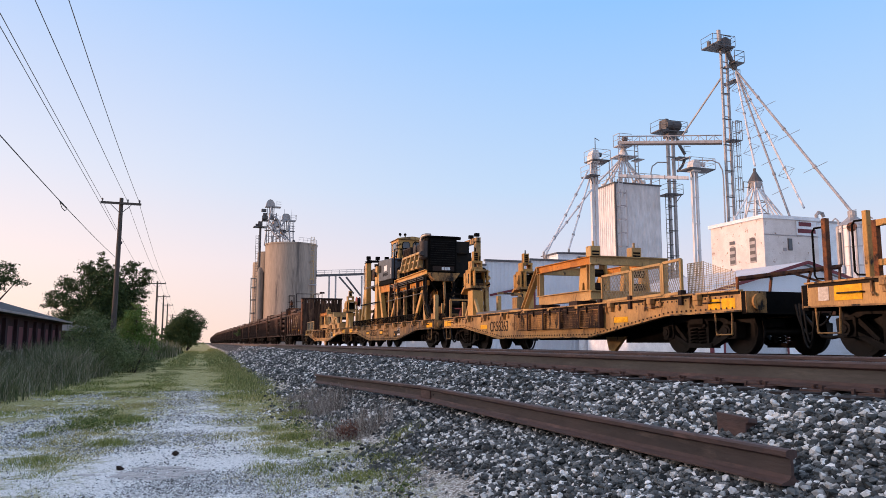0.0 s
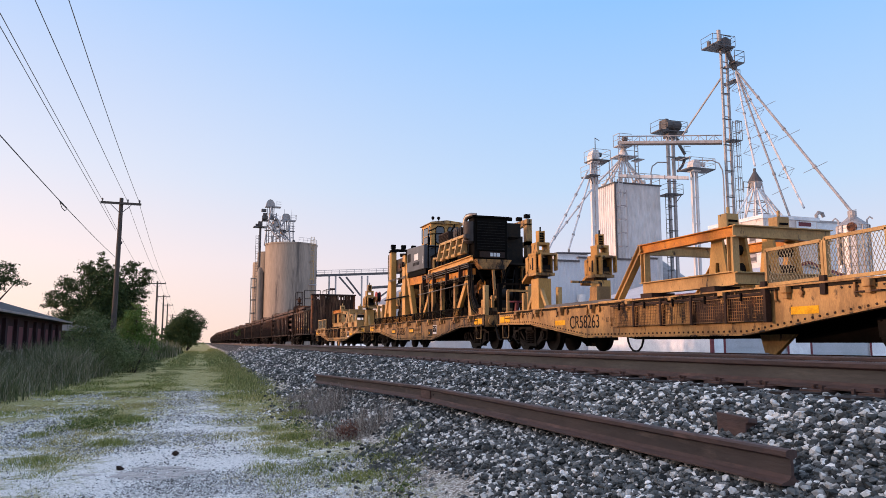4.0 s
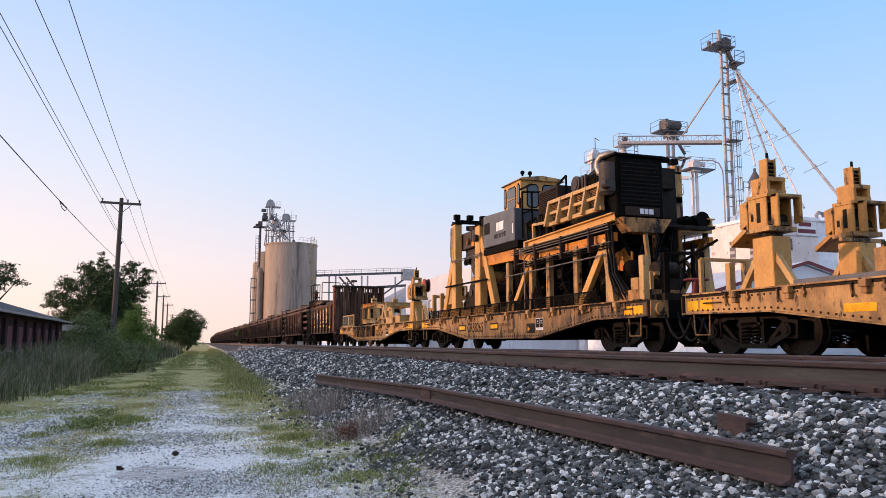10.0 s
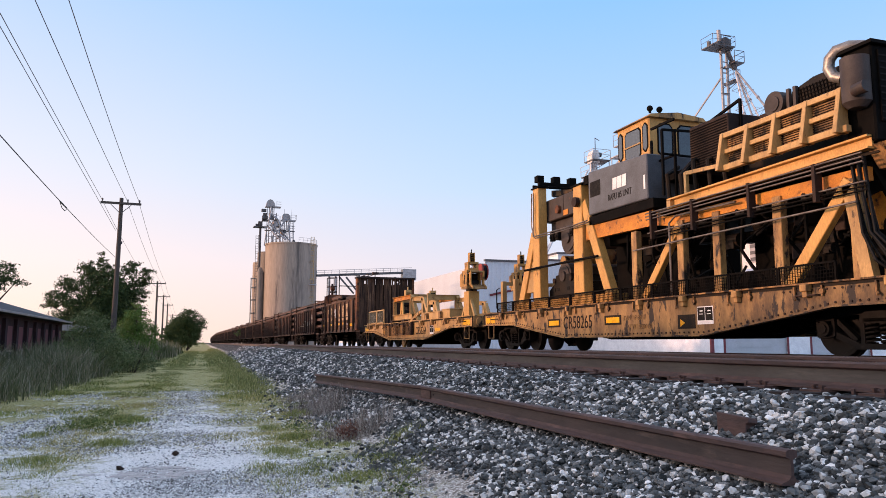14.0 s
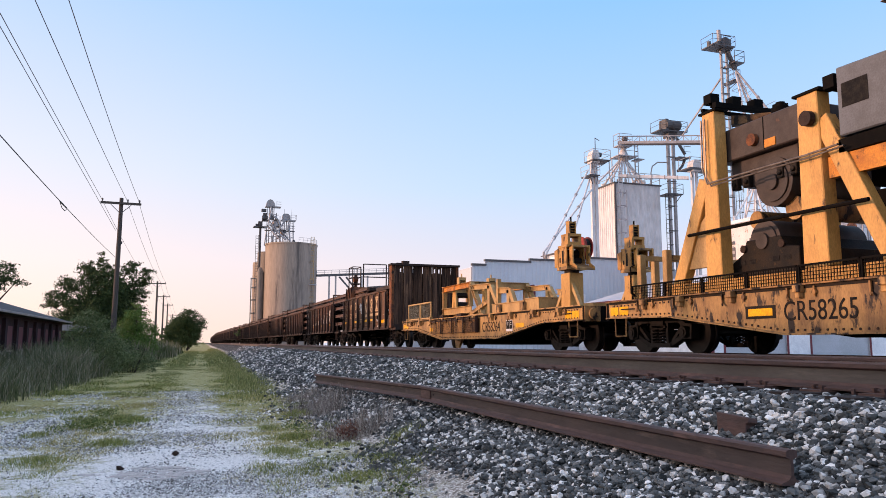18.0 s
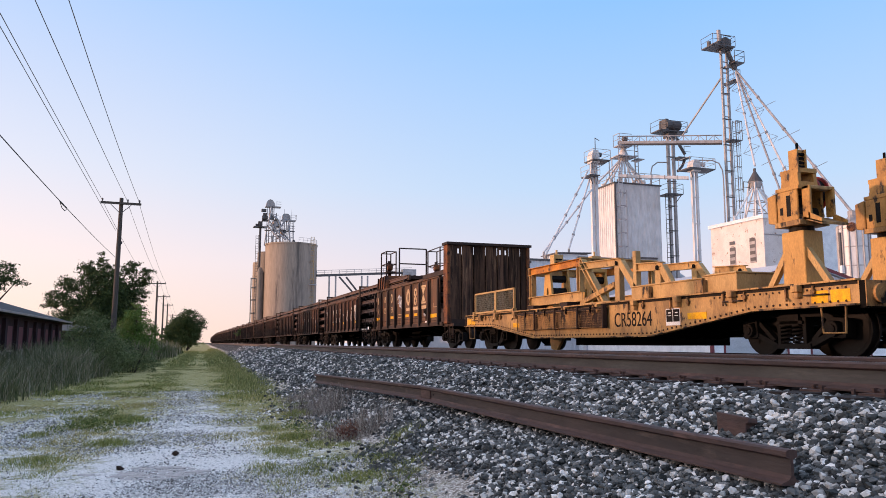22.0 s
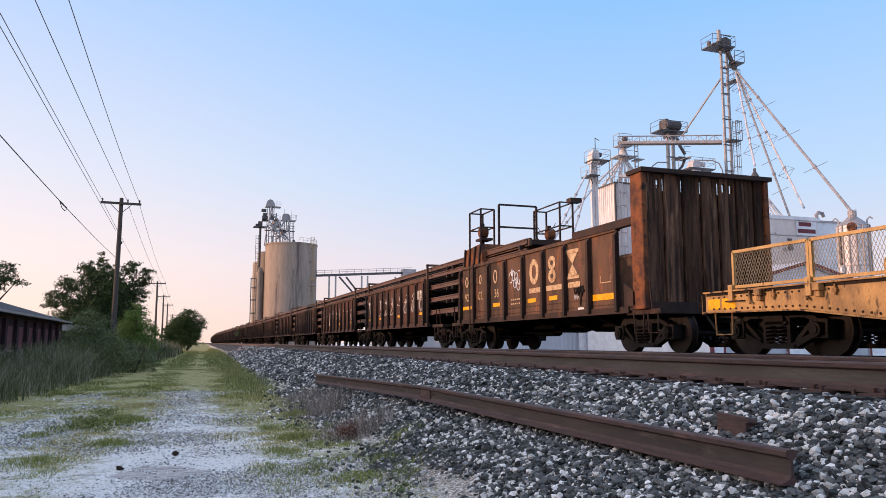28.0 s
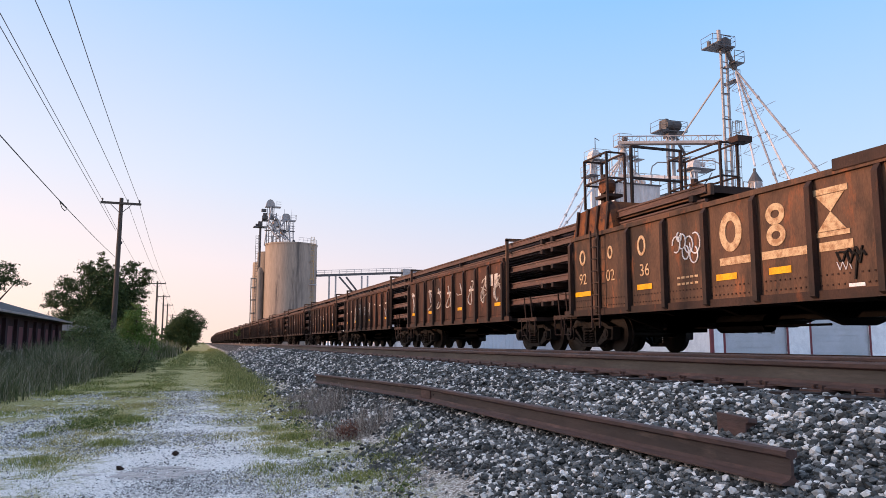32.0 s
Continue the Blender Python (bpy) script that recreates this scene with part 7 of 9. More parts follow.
    for k in range(6):
        part("cylinder_head", Shape().box(-0.75, -0.35, 2.15 + k * 0.34, 2.41 + k * 0.34, 3.95, 4.28), M_DARKBROWN, car, bevel=0.015)
    part("air_filter", Shape().tube((-1.44, 1.42, 3.60), (-1.44, 1.42, 4.26), 0.2, seg=18).tube((-1.44, 1.42, 3.52), (-1.44, 1.42, 3.60), 0.12, 0.2, seg=18).tube((-1.62, 1.3, 3.72), (-1.62, 1.1, 3.74), 0.09, seg=12), M_CLAMP, car, "dark air filter canister", smooth=True)
    part("exhaust_pipe", Shape().pipe([(-1.36, 1.72, 4.08), (-1.40, 1.84, 4.14), (-1.42, 1.9, 4.28), (-1.41, 1.88, 4.42), (-1.38, 1.78, 4.52), (-1.30, 1.62, 4.54), (-1.15, 1.5, 4.52)], 0.085, 12), M_STEEL, car, "bare steel exhaust elbow", smooth=True)
    part("fan_disc", Shape().tube((-1.34, 3.12, 4.12), (-1.05, 3.12, 4.12), 0.21, seg=20).tube((-1.36, 3.12, 4.12), (-1.34, 3.12, 4.12), 0.13, seg=16), M_CLAMP, car)
    eh = part("engine_hood", Shape().plate([(1.72, 3.86), (2.85, 3.86), (2.85, 4.26), (2.4, 4.36), (1.72, 4.36)], 0, -1.22, 0.6), M_GREASE, car, "dark mesh-sided engine hood", bevel=0.015)
    hm = Shape()
    for k in range(12):
        hm.bar((-1.235, 1.95 + 0.065 * k, 3.9), (-1.235, 2.0 + 0.065 * k, 4.24), 0.012)
    for k in range(6):
        hm.bar((-1.235, 1.92, 3.92 + 0.06 * k), (-1.235, 2.78, 3.92 + 0.06 * k), 0.012)
    part("hood_mesh", hm, M_BLACK, eh)
    for y in (2.86, 2.72):
        part("hood_post", Shape().bar((-1.26, y, 3.86), (-1.26, y, 4.3), 0.06), M_CLAMP, eh)
    part("cooler", Shape().box(-1.15, 0.3, 4.45, 5.56, 3.5, 4.40), M_DARKBROWN, car, "brown finned oil cooler", bevel=0.015)
    cf = Shape()
    for k in range(16):
        cf.box(-1.165, -1.15, 4.48, 5.53, 3.56 + k * 0.05, 3.58 + k * 0.05)
    part("cooler_core", cf, M_BLACK, car)
    part("turbo", Shape().ball((-0.4, 3.2, 4.42), 0.2).tube((-0.4, 2.6, 4.4), (-0.4, 3.6, 4.4), 0.11), M_RUSTDARK, car)
    part("far_frame", Shape().box(1.3, 1.5, 2.7, 3.0, 2.9, 4.55).box(1.3, 1.5, 4.7, 5.0, 2.9, 4.55).box(1.3, 1.5, 2.7, 5.0, 4.5, 4.72).box(1.3, 1.5, 2.7, 5.0, 3.75, 3.9), M_YEL_DIRTY, car)
    for y in (2.9, 3.6):
        part("work_lamp", Shape().box(1.3, 1.5, y - 0.08, y + 0.08, 4.78, 4.92), M_BLACK, car)
    # lower bay
    rq = random.Random(21)
    for k in range(14):
        y, z = 1.9 + 0.46 * k, rq.uniform(1.75, 2.5)
        part("dark_pipe", Shape().pipe([(-1.12, y, 2.6), (-1.12, y + rq.uniform(-0.1, 0.1), z), (-1.05, y + rq.uniform(-0.3, 0.3), z - 0.3), (-0.9, y + rq.uniform(-0.3, 0.3), 1.3)], rq.uniform(0.02, 0.04), 6), M_BLACK, car)
    for k in range(9):
        y = 2.1 + 0.5 * k
        part("valve_bank", Shape().box(-1.28, -1.1, y - 0.1, y + 0.12, 2.42, 2.62).tube((-1.3, y, 2.5), (-1.36, y, 2.5), 0.03), M_GREASE, car)
    for k in range(5):
        y = 4.5 + 0.42 * k
        part("engine_pipe", Shape().pipe([(-1.2, y, 3.0), (-1.25, y, 3.5 + 0.1 * (k % 3)), (-0.9, y + 0.1, 3.8)], 0.045, 7), M_GREASE, car)
    for y in (7.28, 5.70, 4.65, 3.16, 1.66):
        for x in (-1.3, 1.3):
            part("bay_post", Shape().bar((x, y, 1.08), (x, y, 2.58), 0.14, 0.19, (0, 1, 0)), M_YEL_DIRTY, car, bevel=0.01)
    for x in (-1.32, 1.32):
        part("bay_brace", Shape().bar((x, 5.72, 2.5), (x, 6.95, 1.15), 0.13, 0.17), M_GOLD, car, bevel=0.01)
        part("bay_brace", Shape().bar((x, 1.72, 2.55), (x, 2.98, 1.1), 0.13, 0.2), M_GOLD, car, bevel=0.01)
        part("bay_brace", Shape().bar((x, 1.75, 2.5), (x, 1.5, 1.1), 0.13, 0.2), M_YEL, car)
    rr = random.Random(11)
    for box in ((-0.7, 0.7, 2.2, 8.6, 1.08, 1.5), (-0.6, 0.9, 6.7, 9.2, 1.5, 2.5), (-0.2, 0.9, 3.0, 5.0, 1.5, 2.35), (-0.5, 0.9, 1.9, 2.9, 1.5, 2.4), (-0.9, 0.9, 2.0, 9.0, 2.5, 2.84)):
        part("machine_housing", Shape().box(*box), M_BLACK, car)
    for k in range(26):
        y, z, x = rr.uniform(2.0, 7.8), rr.uniform(1.4, 2.6), rr.uniform(-0.95, 0.3)
        r = rr.uniform(0.06, 0.2)
        if k % 3:
            part("pump", Shape().tube((x, y - r * 1.5, z), (x, y + r * 1.5, z), r, seg=12).box(x - r, x + r, y - r, y + r, z - r * 1.2, z), M_GREASE, car)
        else:
            part("valve_block", Shape().box(x - r, x + r, y - r, y + r, z - r, z + r), M_DARKBROWN, car, bevel=0.01)
    for k in range(16):
        y = rr.uniform(1.8, 7.5)
        z = rr.uniform(1.5, 2.6)
        part("hose", Shape().pipe([(rr.uniform(-1.1, -0.5), y, z), (rr.uniform(-1.15, -0.6), y + 0.4, z - 0.35), (rr.uniform(-0.8, 0), y + 0.9, z - 0.2), (rr.uniform(-0.6, 0.3), y + 1.2, z + 0.2)], 0.025), M_RUBBER, car)
    part("copper_pipe", Shape().pipe([(-1.45, 5.9, 1.15), (-1.45, 5.9, 2.55), (-1.45, 5.7, 2.66), (-1.45, 4.0, 2.64)], 0.022), M_PIPE, car)
    for a in np.arange(1.9, 13.3, 1.14):
        wire_panel(car, a + 0.02, a + 1.12, 1.07, 1.39, NEAR + 0.04, M_BLACK, M_BLACK, 0.055, name="guard_panel", bars=0.009, fr=0.03)
    # front platform
    part("orange_panel", Shape().plate([(1.34, 1.80), (2.0, 1.90), (2.06, 2.28), (1.6, 2.40), (1.34, 2.24)], 0, -0.92, -0.89), M_ORANGE, car)
    for y0, z0, y1, z1, x in ((0.9, 1.12, 1.15, 2.75, -0.7), (0.6, 1.12, 0.6, 1.75, -0.95), (1.1, 1.7, 0.55, 1.7, -0.8)):
        part("platform_strut", Shape().bar((x, y0, z0), (x, y1, z1), 0.08), M_YEL_DIRTY, car)
    part("control_box", Shape().box(-1.2, -0.85, 0.72, 1.0, 1.35, 1.62), M_YEL_DIRTY, car, bevel=0.01)
    for p0, p1, w in (((-1.2, 1.5, 2.8), (-0.4, 1.3, 1.2), 0.07), ((0.0, 1.4, 2.8), (-0.6, 1.3, 1.4), 0.06), ((0.3, 1.5, 2.8), (0.3, 1.5, 1.1), 0.12), ((0.3, 1.4, 2.0), (1.3, 1.2, 2.6), 0.06), ((0.6, 1.2, 1.1), (0.6, 1.2, 2.5), 0.07), ((0.9, 1.4, 1.9), (0.3, 0.9, 1.2), 0.06)):
        part("frame_strut", Shape().bar(p0, p1, w), M_BLACK, car)
    part("tan_strut", Shape().bar((-0.2, 1.45, 1.1), (-0.2, 1.45, 2.95), 0.12), M_SOOT, car)
    part("drive_motor", Shape().tube((-0.75, 0.75, 1.78), (-0.25, 0.75, 1.78), 0.2, seg=18).box(-0.75, -0.25, 0.55, 0.95, 1.12, 1.6), M_GREASE, car, smooth=True)
    part("motor_seat", Shape().box(-1.3, -0.3, 0.5, 1.3, 1.08, 1.35), M_SOOT, car)
    for x, y in ((-1.3, 0.33), (0.2, 0.3), (1.3, 0.3)):
        part("stub_post", Shape().bar((x, y, 1.08), (x, y, 2.05), 0.15, 0.17, (0, 1, 0)), M_YEL, car, bevel=0.012)
    part("front_box", Shape().box(-1.0, 1.4, 0.05, 0.8, 1.08, 1.24), M_GREASE, car)
    for x, y in ((-0.9, 0.15), (-0.25, -0.15)):
        part("dark_post", Shape().bar((x, y, 1.08), (x, y, 2.1), 0.12), M_BLACK, car)
    part("dark_rail", Shape().bar((-0.9, 0.15, 2.08), (-0.25, -0.15, 2.08), 0.07), M_BLACK, car)
    part("upper_shelf", Shape().box(0.55, 1.5, 1.62, 2.9, 2.82, 2.92), M_YEL, car)
    part("cable_drum", Shape().tube((1.05, 2.9, 3.08), (1.05, 2.45, 3.08), 0.2, seg=16).tube((1.05, 2.4, 3.08), (1.05, 1.95, 3.08), 0.2, seg=16).tube((1.05, 1.9, 3.08), (1.05, 1.62, 3.08), 0.16, seg=16).tube((1.05, 1.62, 3.08), (1.05, 1.35, 3.1), 0.1, 0.19, 12), M_BLACK, car, "black cable drums on a shelf", smooth=True)
    part("shelf_leg", Shape().bar((0.65, 1.75, 1.1), (0.65, 1.75, 2.85), 0.1).bar((1.4, 1.75, 1.1), (1.4, 1.75, 2.85), 0.1).bar((0.65, 1.75, 2.3), (1.4, 1.75, 1.5), 0.07).bar((1.4, 1.7, 2.85), (0.9, 1.2, 2.1), 0.06), M_SOOT, car)
    part("hand_wheel", Shape().pipe([(-0.5 + 0.24 * math.cos(q), -0.32 + 0.24 * math.sin(q), 1.5) for q in np.linspace(0, 2 * math.pi, 17)], 0.022, 6).tube((-0.5, -0.2, 1.05), (-0.5, -0.32, 1.5), 0.06).bar((-0.74, -0.32, 1.5), (-0.26, -0.32, 1.5), 0.03), M_MAROON, car, "maroon brake hand wheel on a stand")
    part("pump_housing", Shape().ball((-0.95, 1.3, 1.86), 0.21, 12, 8).tube((-0.95, 1.3, 1.4), (-0.95, 1.3, 1.75), 0.17).tube((-1.15, 1.3, 1.6), (-0.75, 1.3, 1.6), 0.14, seg=12).box(-1.15, -0.75, 1.1, 1.5, 1.36, 1.44), M_BLACK, car, smooth=True)
    for k in range(4):
        part("hose", Shape().pipe([(-0.5 + 0.35 * k, 1.4, 2.7), (-0.75 + 0.4 * k, 1.3, 2.2 - 0.1 * k), (-0.4 + 0.25 * k, 1.1, 1.75 + 0.06 * (k % 3)), (-0.6 + 0.3 * k, 1.35, 1.35)], 0.02, 6), M_RUBBER, car)
    for k in range(5):
        part("air_line", Shape().pipe([(-1.2 + 0.3 * k, -0.2, 0.85)] + [(-1.2 + 0.3 * k, -0.2 - 0.9 * f, 0.8 - (0.5 + 0.05 * k) * 4 * f * (1 - f)) for f in np.linspace(0.1, 1, 9)], 0.028, 6), M_RUBBER, car)
    part("chute", Shape().plate([(-1.36, 2.98), (-0.06, 2.98), (-0.30, 2.66), (-1.14, 2.66)], 1, 1.02, 1.4), M_SOOT, car, "grimy tan drip chute under the radiator")
    for k in range(8):
        x = -1.42 + 0.03 * (k % 4)
        y = 1.62 - 0.05 * (k // 2)
        part("hose", Shape().pipe([(x, y, 2.85), (x - 0.03 * (k % 2), y - 0.06, 2.3), (x + 0.03 * (k % 3), y - 0.12, 1.75), (x + 0.06 * (k % 3), y - 0.3 - 0.03 * k, 1.35), (x + 0.15, y - 0.5, 1.12)], 0.022, 7), M_RUBBER, car)
    # rear frame
    for x, y in ((-1.35, 14.3), (-1.35, 13.4), (-0.6, 14.9), (1.2, 14.3)):
        part("frame_post", Shape().bar((x, y, 1.08), (x, y, 2.05), 0.14), M_YEL, car, bevel=0.01)
    for p, q in (((-1.35, 14.3, 1.98), (-0.1, 14.3, 1.98)), ((-1.35, 13.4, 1.9), (-0.2, 13.4, 1.9)), ((1.2, 14.3, 1.98), (0, 14.3, 1.98))):
        part("frame_top", Shape().bar(p, q, 0.1), M_YEL, car)
    part("grab_rail", Shape().pipe([(-1.45, 14.4, 1.2), (-1.52, 14.45, 1.25), (-1.52, 14.45, 1.8), (-1.45, 14.4, 1.85)], 0.018), M_BLACK, car)


# ---- gondolas ----
def gondola_side(x, y0, y1, z0, z1, n, car, mat, at=None):
    """One side: a sheet with posts, a top chord and a bottom sill."""
    s = -1 if x < 0 else 1
    part("side_sheet", Shape().box(min(x, x - s * 0.02), max(x, x - s * 0.02), y0, y1, z0, z1), mat, car)
    part("top_chord", Shape().box(x - 0.06, x + 0.06, y0, y1, z1, z1 + 0.09), mat, car)
    part("bottom_sill", Shape().box(x - 0.05, x + 0.05, y0 - 0.4, y1 + 0.4, z0 - 0.14, z0), M_RUSTDARK, car)
    post = Shape().plate([(x, z0 - 0.14), (x + s * 0.12, z0 - 0.08), (x + s * 0.12, z1 - 0.1), (x + s * 0.05, z1)], 1, -0.05, 0.05).mesh("side_post", M_RUSTDARK)
    for i in range(n + 1):
        o = new("side_post", post)
        o.parent, o.location = car, (0, at[i] if at else y0 + (y1 - y0) * i / n, 0)


RAIL_SIMPLE = [(-0.07, 0), (0.07, 0), (0.07, 0.012), (0.01, 0.03), (0.01, 0.13), (0.036, 0.14), (0.036, 0.175), (-0.036, 0.175), (-0.036, 0.14), (-0.01, 0.13), (-0.01, 0.03), (-0.07, 0.012)]
LAYERS = ((0, 1.30), (1, 1.78), (2, 2.26), (3, 2.70), (4, 2.98))


def rail_load(front, y0, y1, split, top=3.02):
    t = thing("rail_bundle", "long rusty rails stacked in tiers on the gondolas", "rail load", group="rail bundles on the train")
    RAILCARS.append((t, front, 13.35))
    me = Shape().plate(RAIL_SIMPLE, 1, y0, y1).mesh("rail", M_RAIL)
    allv = Shape()
    for k, z in LAYERS:
        for i in range(9):
            x = -1.30 + i * 0.325
            if split:
                o = new("rail", me)
                o.parent, o.location = t, (x, 0, z)
            else:
                allv.plate([(px + x, pz + z) for px, pz in RAIL_SIMPLE], 1, y0, y1)
    sep = Shape().box(-1.42, 1.42, -0.06, 0.06, -0.12, 0).mesh("spacer", M_RUSTDARK)
    for k, z in LAYERS:
        for y in (y0 + 0.3, (y0 + y1) / 2, y1 - 0.3):
            o = new("spacer", sep)
            o.parent, o.location = t, (0, y, z)
    if not split:
        tagged(part("rail_load", allv, M_RAIL, t), kind="stuff")
    return t


def gondola_base(car, y0, y1, t0, t1, detail):
    part("floor", Shape().box(-1.48, 1.48, y0, y1, 0.86, 0.94), M_RUSTDARK, car)
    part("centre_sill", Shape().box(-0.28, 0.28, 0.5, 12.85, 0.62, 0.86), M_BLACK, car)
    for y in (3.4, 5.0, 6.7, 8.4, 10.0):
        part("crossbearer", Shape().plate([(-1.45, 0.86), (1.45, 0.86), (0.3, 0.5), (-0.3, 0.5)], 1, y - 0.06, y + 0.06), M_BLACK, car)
    truck(car, t0, detail)
    truck(car, t1, detail)
    for y, s in ((0.5, -1), (12.85, 1)):
        part("end_platform", Shape().box(-1.5, 1.5, min(y, y + -s * 1.2), max(y, y - s * 1.2), 0.80, 0.90), M_RUSTDARK, car)
        coupler(car, y, s)
        if detail:
            for yy in (y - s * 0.25, y - s * 0.75):
                part("step", Shape().pipe([(-1.5, yy - 0.18, 0.84), (-1.5, yy - 0.16, 0.42), (-1.5, yy + 0.16, 0.42), (-1.5, yy + 0.18, 0.84)], 0.018, 6), M_RUSTDARK, car)
            part("grab_rail", Shape().pipe([(-1.48, y - s * 0.3, 0.9), (-1.52, y - s * 0.3, 1.45), (-1.52, y - s * 0.7, 1.45), (-1.48, y - s * 0.7, 0.9)], 0.02, 6), M_RUSTDARK, car)
            part("brake_rigging", Shape().tube((-0.9, 6.0, 0.55), (-0.9, 7.2, 0.55), 0.16, seg=12).tube((-1.0, 4.6, 0.5), (-1.0, 8.9, 0.5), 0.02, seg=6).box(-1.2, -0.7, 7.9, 8.5, 0.42, 0.75), M_BLACK, car)


def bars(car, rows, mat, x=-1.53, name="stencil_mark", label=""):
    """Flat painted marks: (u low, u high, h low, h high)."""
    s = Shape()
    for a, b, c, d in rows:
        s.box(x - 0.004, x, a, b, c, d)
    return part(name, s, mat, car, label)


def rivets(car, y0, y1, n, rows, x=-1.52):
    s = Shape()
    for i in range(n):
        w = (y1 - y0) / n
        for k in range(10):
            y = y0 + i * w + 0.15 + (w - 0.3) * k / 9
            for z in rows:
                s.box(x - 0.012, x, y - 0.013, y + 0.013, z - 0.013, z + 0.013)
    tagged(part("rivet_line", s, M_RUSTDARK, car), kind="stuff")


def stroke_mark(car, pts, w, mat, x=-1.535, name="painted_scrawl", label=""):
    s = Shape()
    for line in pts:
        for (a, b), (c, d) in zip(line, line[1:]):
            s.tube((x, a, b), (x, c, d), w / 2, seg=5)
    return part(name, s, mat, car, label)


def lead_gondola():
    car = thing("gondola", "rusty brown gondola with a tall planked bulkhead and faded lettering", "railway gondola", group="gondolas of the rail train")
    RAILCARS.append((car, G0, 13.35))
    y0, y1, z0, z1, n = 1.93, 11.72, 0.98, 2.64, 8
    posts = (1.93, 3.12, 4.30, 5.49, 6.74, 7.98, 9.26, 10.5, 11.72)
    gondola_base(car, y0, y1, 1.75, 11.8, True)
    for x in (-1.52, 1.52):
        gondola_side(x, y0, y1, z0, z1, n, car, M_RUST, posts)
    rivets(car, y0, y1, n, (1.05, 1.2))
    # bulkhead of upright planks in a steel frame
    bh = part("bulkhead_backing", Shape().box(-1.5, 1.5, 1.06, 1.10, 1.05, 3.40), M_BLACK, car)
    for x in (-1.56, 1.56):
        part("bulkhead_post", Shape().box(x - 0.06, x + 0.06, 0.84, 1.27, 0.9, 3.72), M_RUSTRED, bh, "flaking rusty steel post", bevel=0.012)
    part("bulkhead_cap", Shape().box(-1.66, 1.66, 0.76, 1.34, 3.72, 3.81), M_RUSTDARK, bh)
    part("bulkhead_sill", Shape().box(-1.5, 1.5, 0.84, 1.27, 0.9, 1.05), M_RUSTDARK, bh)
    k = 13
    rr = random.Random(3)
    wd = 3.0 / k
    for i in range(k):
        a = -1.5 + wd * i
        o = 0.88 + 0.02 * rr.random() + (0.05 if i % 2 else 0)
        sh = Shape()
        if i in (1, 8, 9):
            # a short gap near the head lets the sky through
            sh.box(a + 0.01, a + wd - 0.01, o, o + 0.07, 1.05, 3.42).box(a + 0.01, a + 0.07, o, o + 0.07, 3.42, 3.60).box(a + 0.15, a + wd - 0.01, o, o + 0.07, 3.42, 3.60).box(a + 0.01, a + wd - 0.01, o, o + 0.07, 3.60, 3.72)
        else:
            sh.box(a + 0.012, a + wd - 0.012, o, o + 0.07, 1.05, 3.72)
        part("plank", sh, M_WOOD, bh)
    part("cross_band", Shape().box(-1.5, 1.5, 1.01, 1.05, 2.42, 2.50), M_RUSTDARK, bh)
    part("gusset", Shape().plate([(1.2, 2.86), (3.85, 2.86), (3.85, 2.68), (1.2, 2.68)], 0, -1.60, -1.46), M_RUSTDARK, car, bevel=0.012)
    part("corner_gusset", Shape().plate([(1.3, 0.9), (1.75, 0.9), (1.75, 1.5), (1.3, 1.25)], 0, -1.53, -1.5), M_RUSTDARK, car)
    part("brake_box", Shape().box(-1.62, -1.5, 1.2, 1.5, 0.98, 1.28), M_RUSTDARK, car)
    # painted marks: emblem in three blocks, underlined
    w = (y1 - y0) / n
    def pan(i):
        return posts[i]
    for i, u0, u1 in ((3, 5.56, 6.42), (2, 4.40, 5.40), (1, 3.62, 4.22)):
        bars(car, [(u0, u1, 1.55, 1.68)], M_LETTER, name="underline")
    em = Shape()
    X = -1.534
    def arc(cy, cz, ry, rz, a0, a1, t):
        n = 28
        k = len(em.v)
        for w_ in np.linspace(a0, a1, n, endpoint=False):
            for x_, s in ((X, -t), (X, t), (X + 0.012, t), (X + 0.012, -t)):
                em.v.append((x_, cy + (ry + s) * math.cos(w_), cz + (rz + s) * math.sin(w_)))
        for u in range(n):
            p, q = k + 4 * u, k + 4 * ((u + 1) % n)
            em.f += [(p + e, p + (e + 1) % 4, q + (e + 1) % 4, q + e) for e in range(4)]
    em = Shape()
    arc(6.12, 2.12, 0.205, 0.27, 0, 2 * math.pi, 0.075)
    part("emblem", em, M_LETTER, car, "faded cream painted ring")
    for cz in (2.26, 1.92):
        em = Shape()
        arc(5.07, cz, 0.15, 0.12, 0, 2 * math.pi, 0.055)
        part("emblem", em, M_LETTER, car, "faded cream painted small ring")
    part("emblem", Shape().plate([(4.24, 2.38), (3.72, 2.38), (3.98, 2.12)], 0, X, X + 0.012).plate([(4.24, 1.84), (3.98, 2.12), (3.72, 1.84)], 0, X, X + 0.012).box(X, X + 0.012, 3.66, 4.30, 2.39, 2.48).box(X, X + 0.012, 3.66, 4.30, 1.76, 1.83), M_LETTER, car, "faded cream painted hourglass")
    lettering("92", 0.36, side(pan(7) + 0.92, 1.58, -1.533), M_LETTER, car)
    lettering("02", 0.36, side(pan(6) + 0.95, 1.58, -1.533), M_LETTER, car)
    lettering("36", 0.36, side(pan(5) + 0.92, 1.58, -1.533), M_LETTER, car)
    for cy, cz, ry, rz, t in ((11.25, 2.21, 0.11, 0.15, 0.03), (8.81, 2.21, 0.12, 0.18, 0.03), (10.03, 2.21, 0.08, 0.12, 0.026)):
        em = Shape()
        arc(cy, cz, ry, rz, 0, 2 * math.pi, t)
        part("emblem", em, M_LETTER, car, "faded cream painted ring")
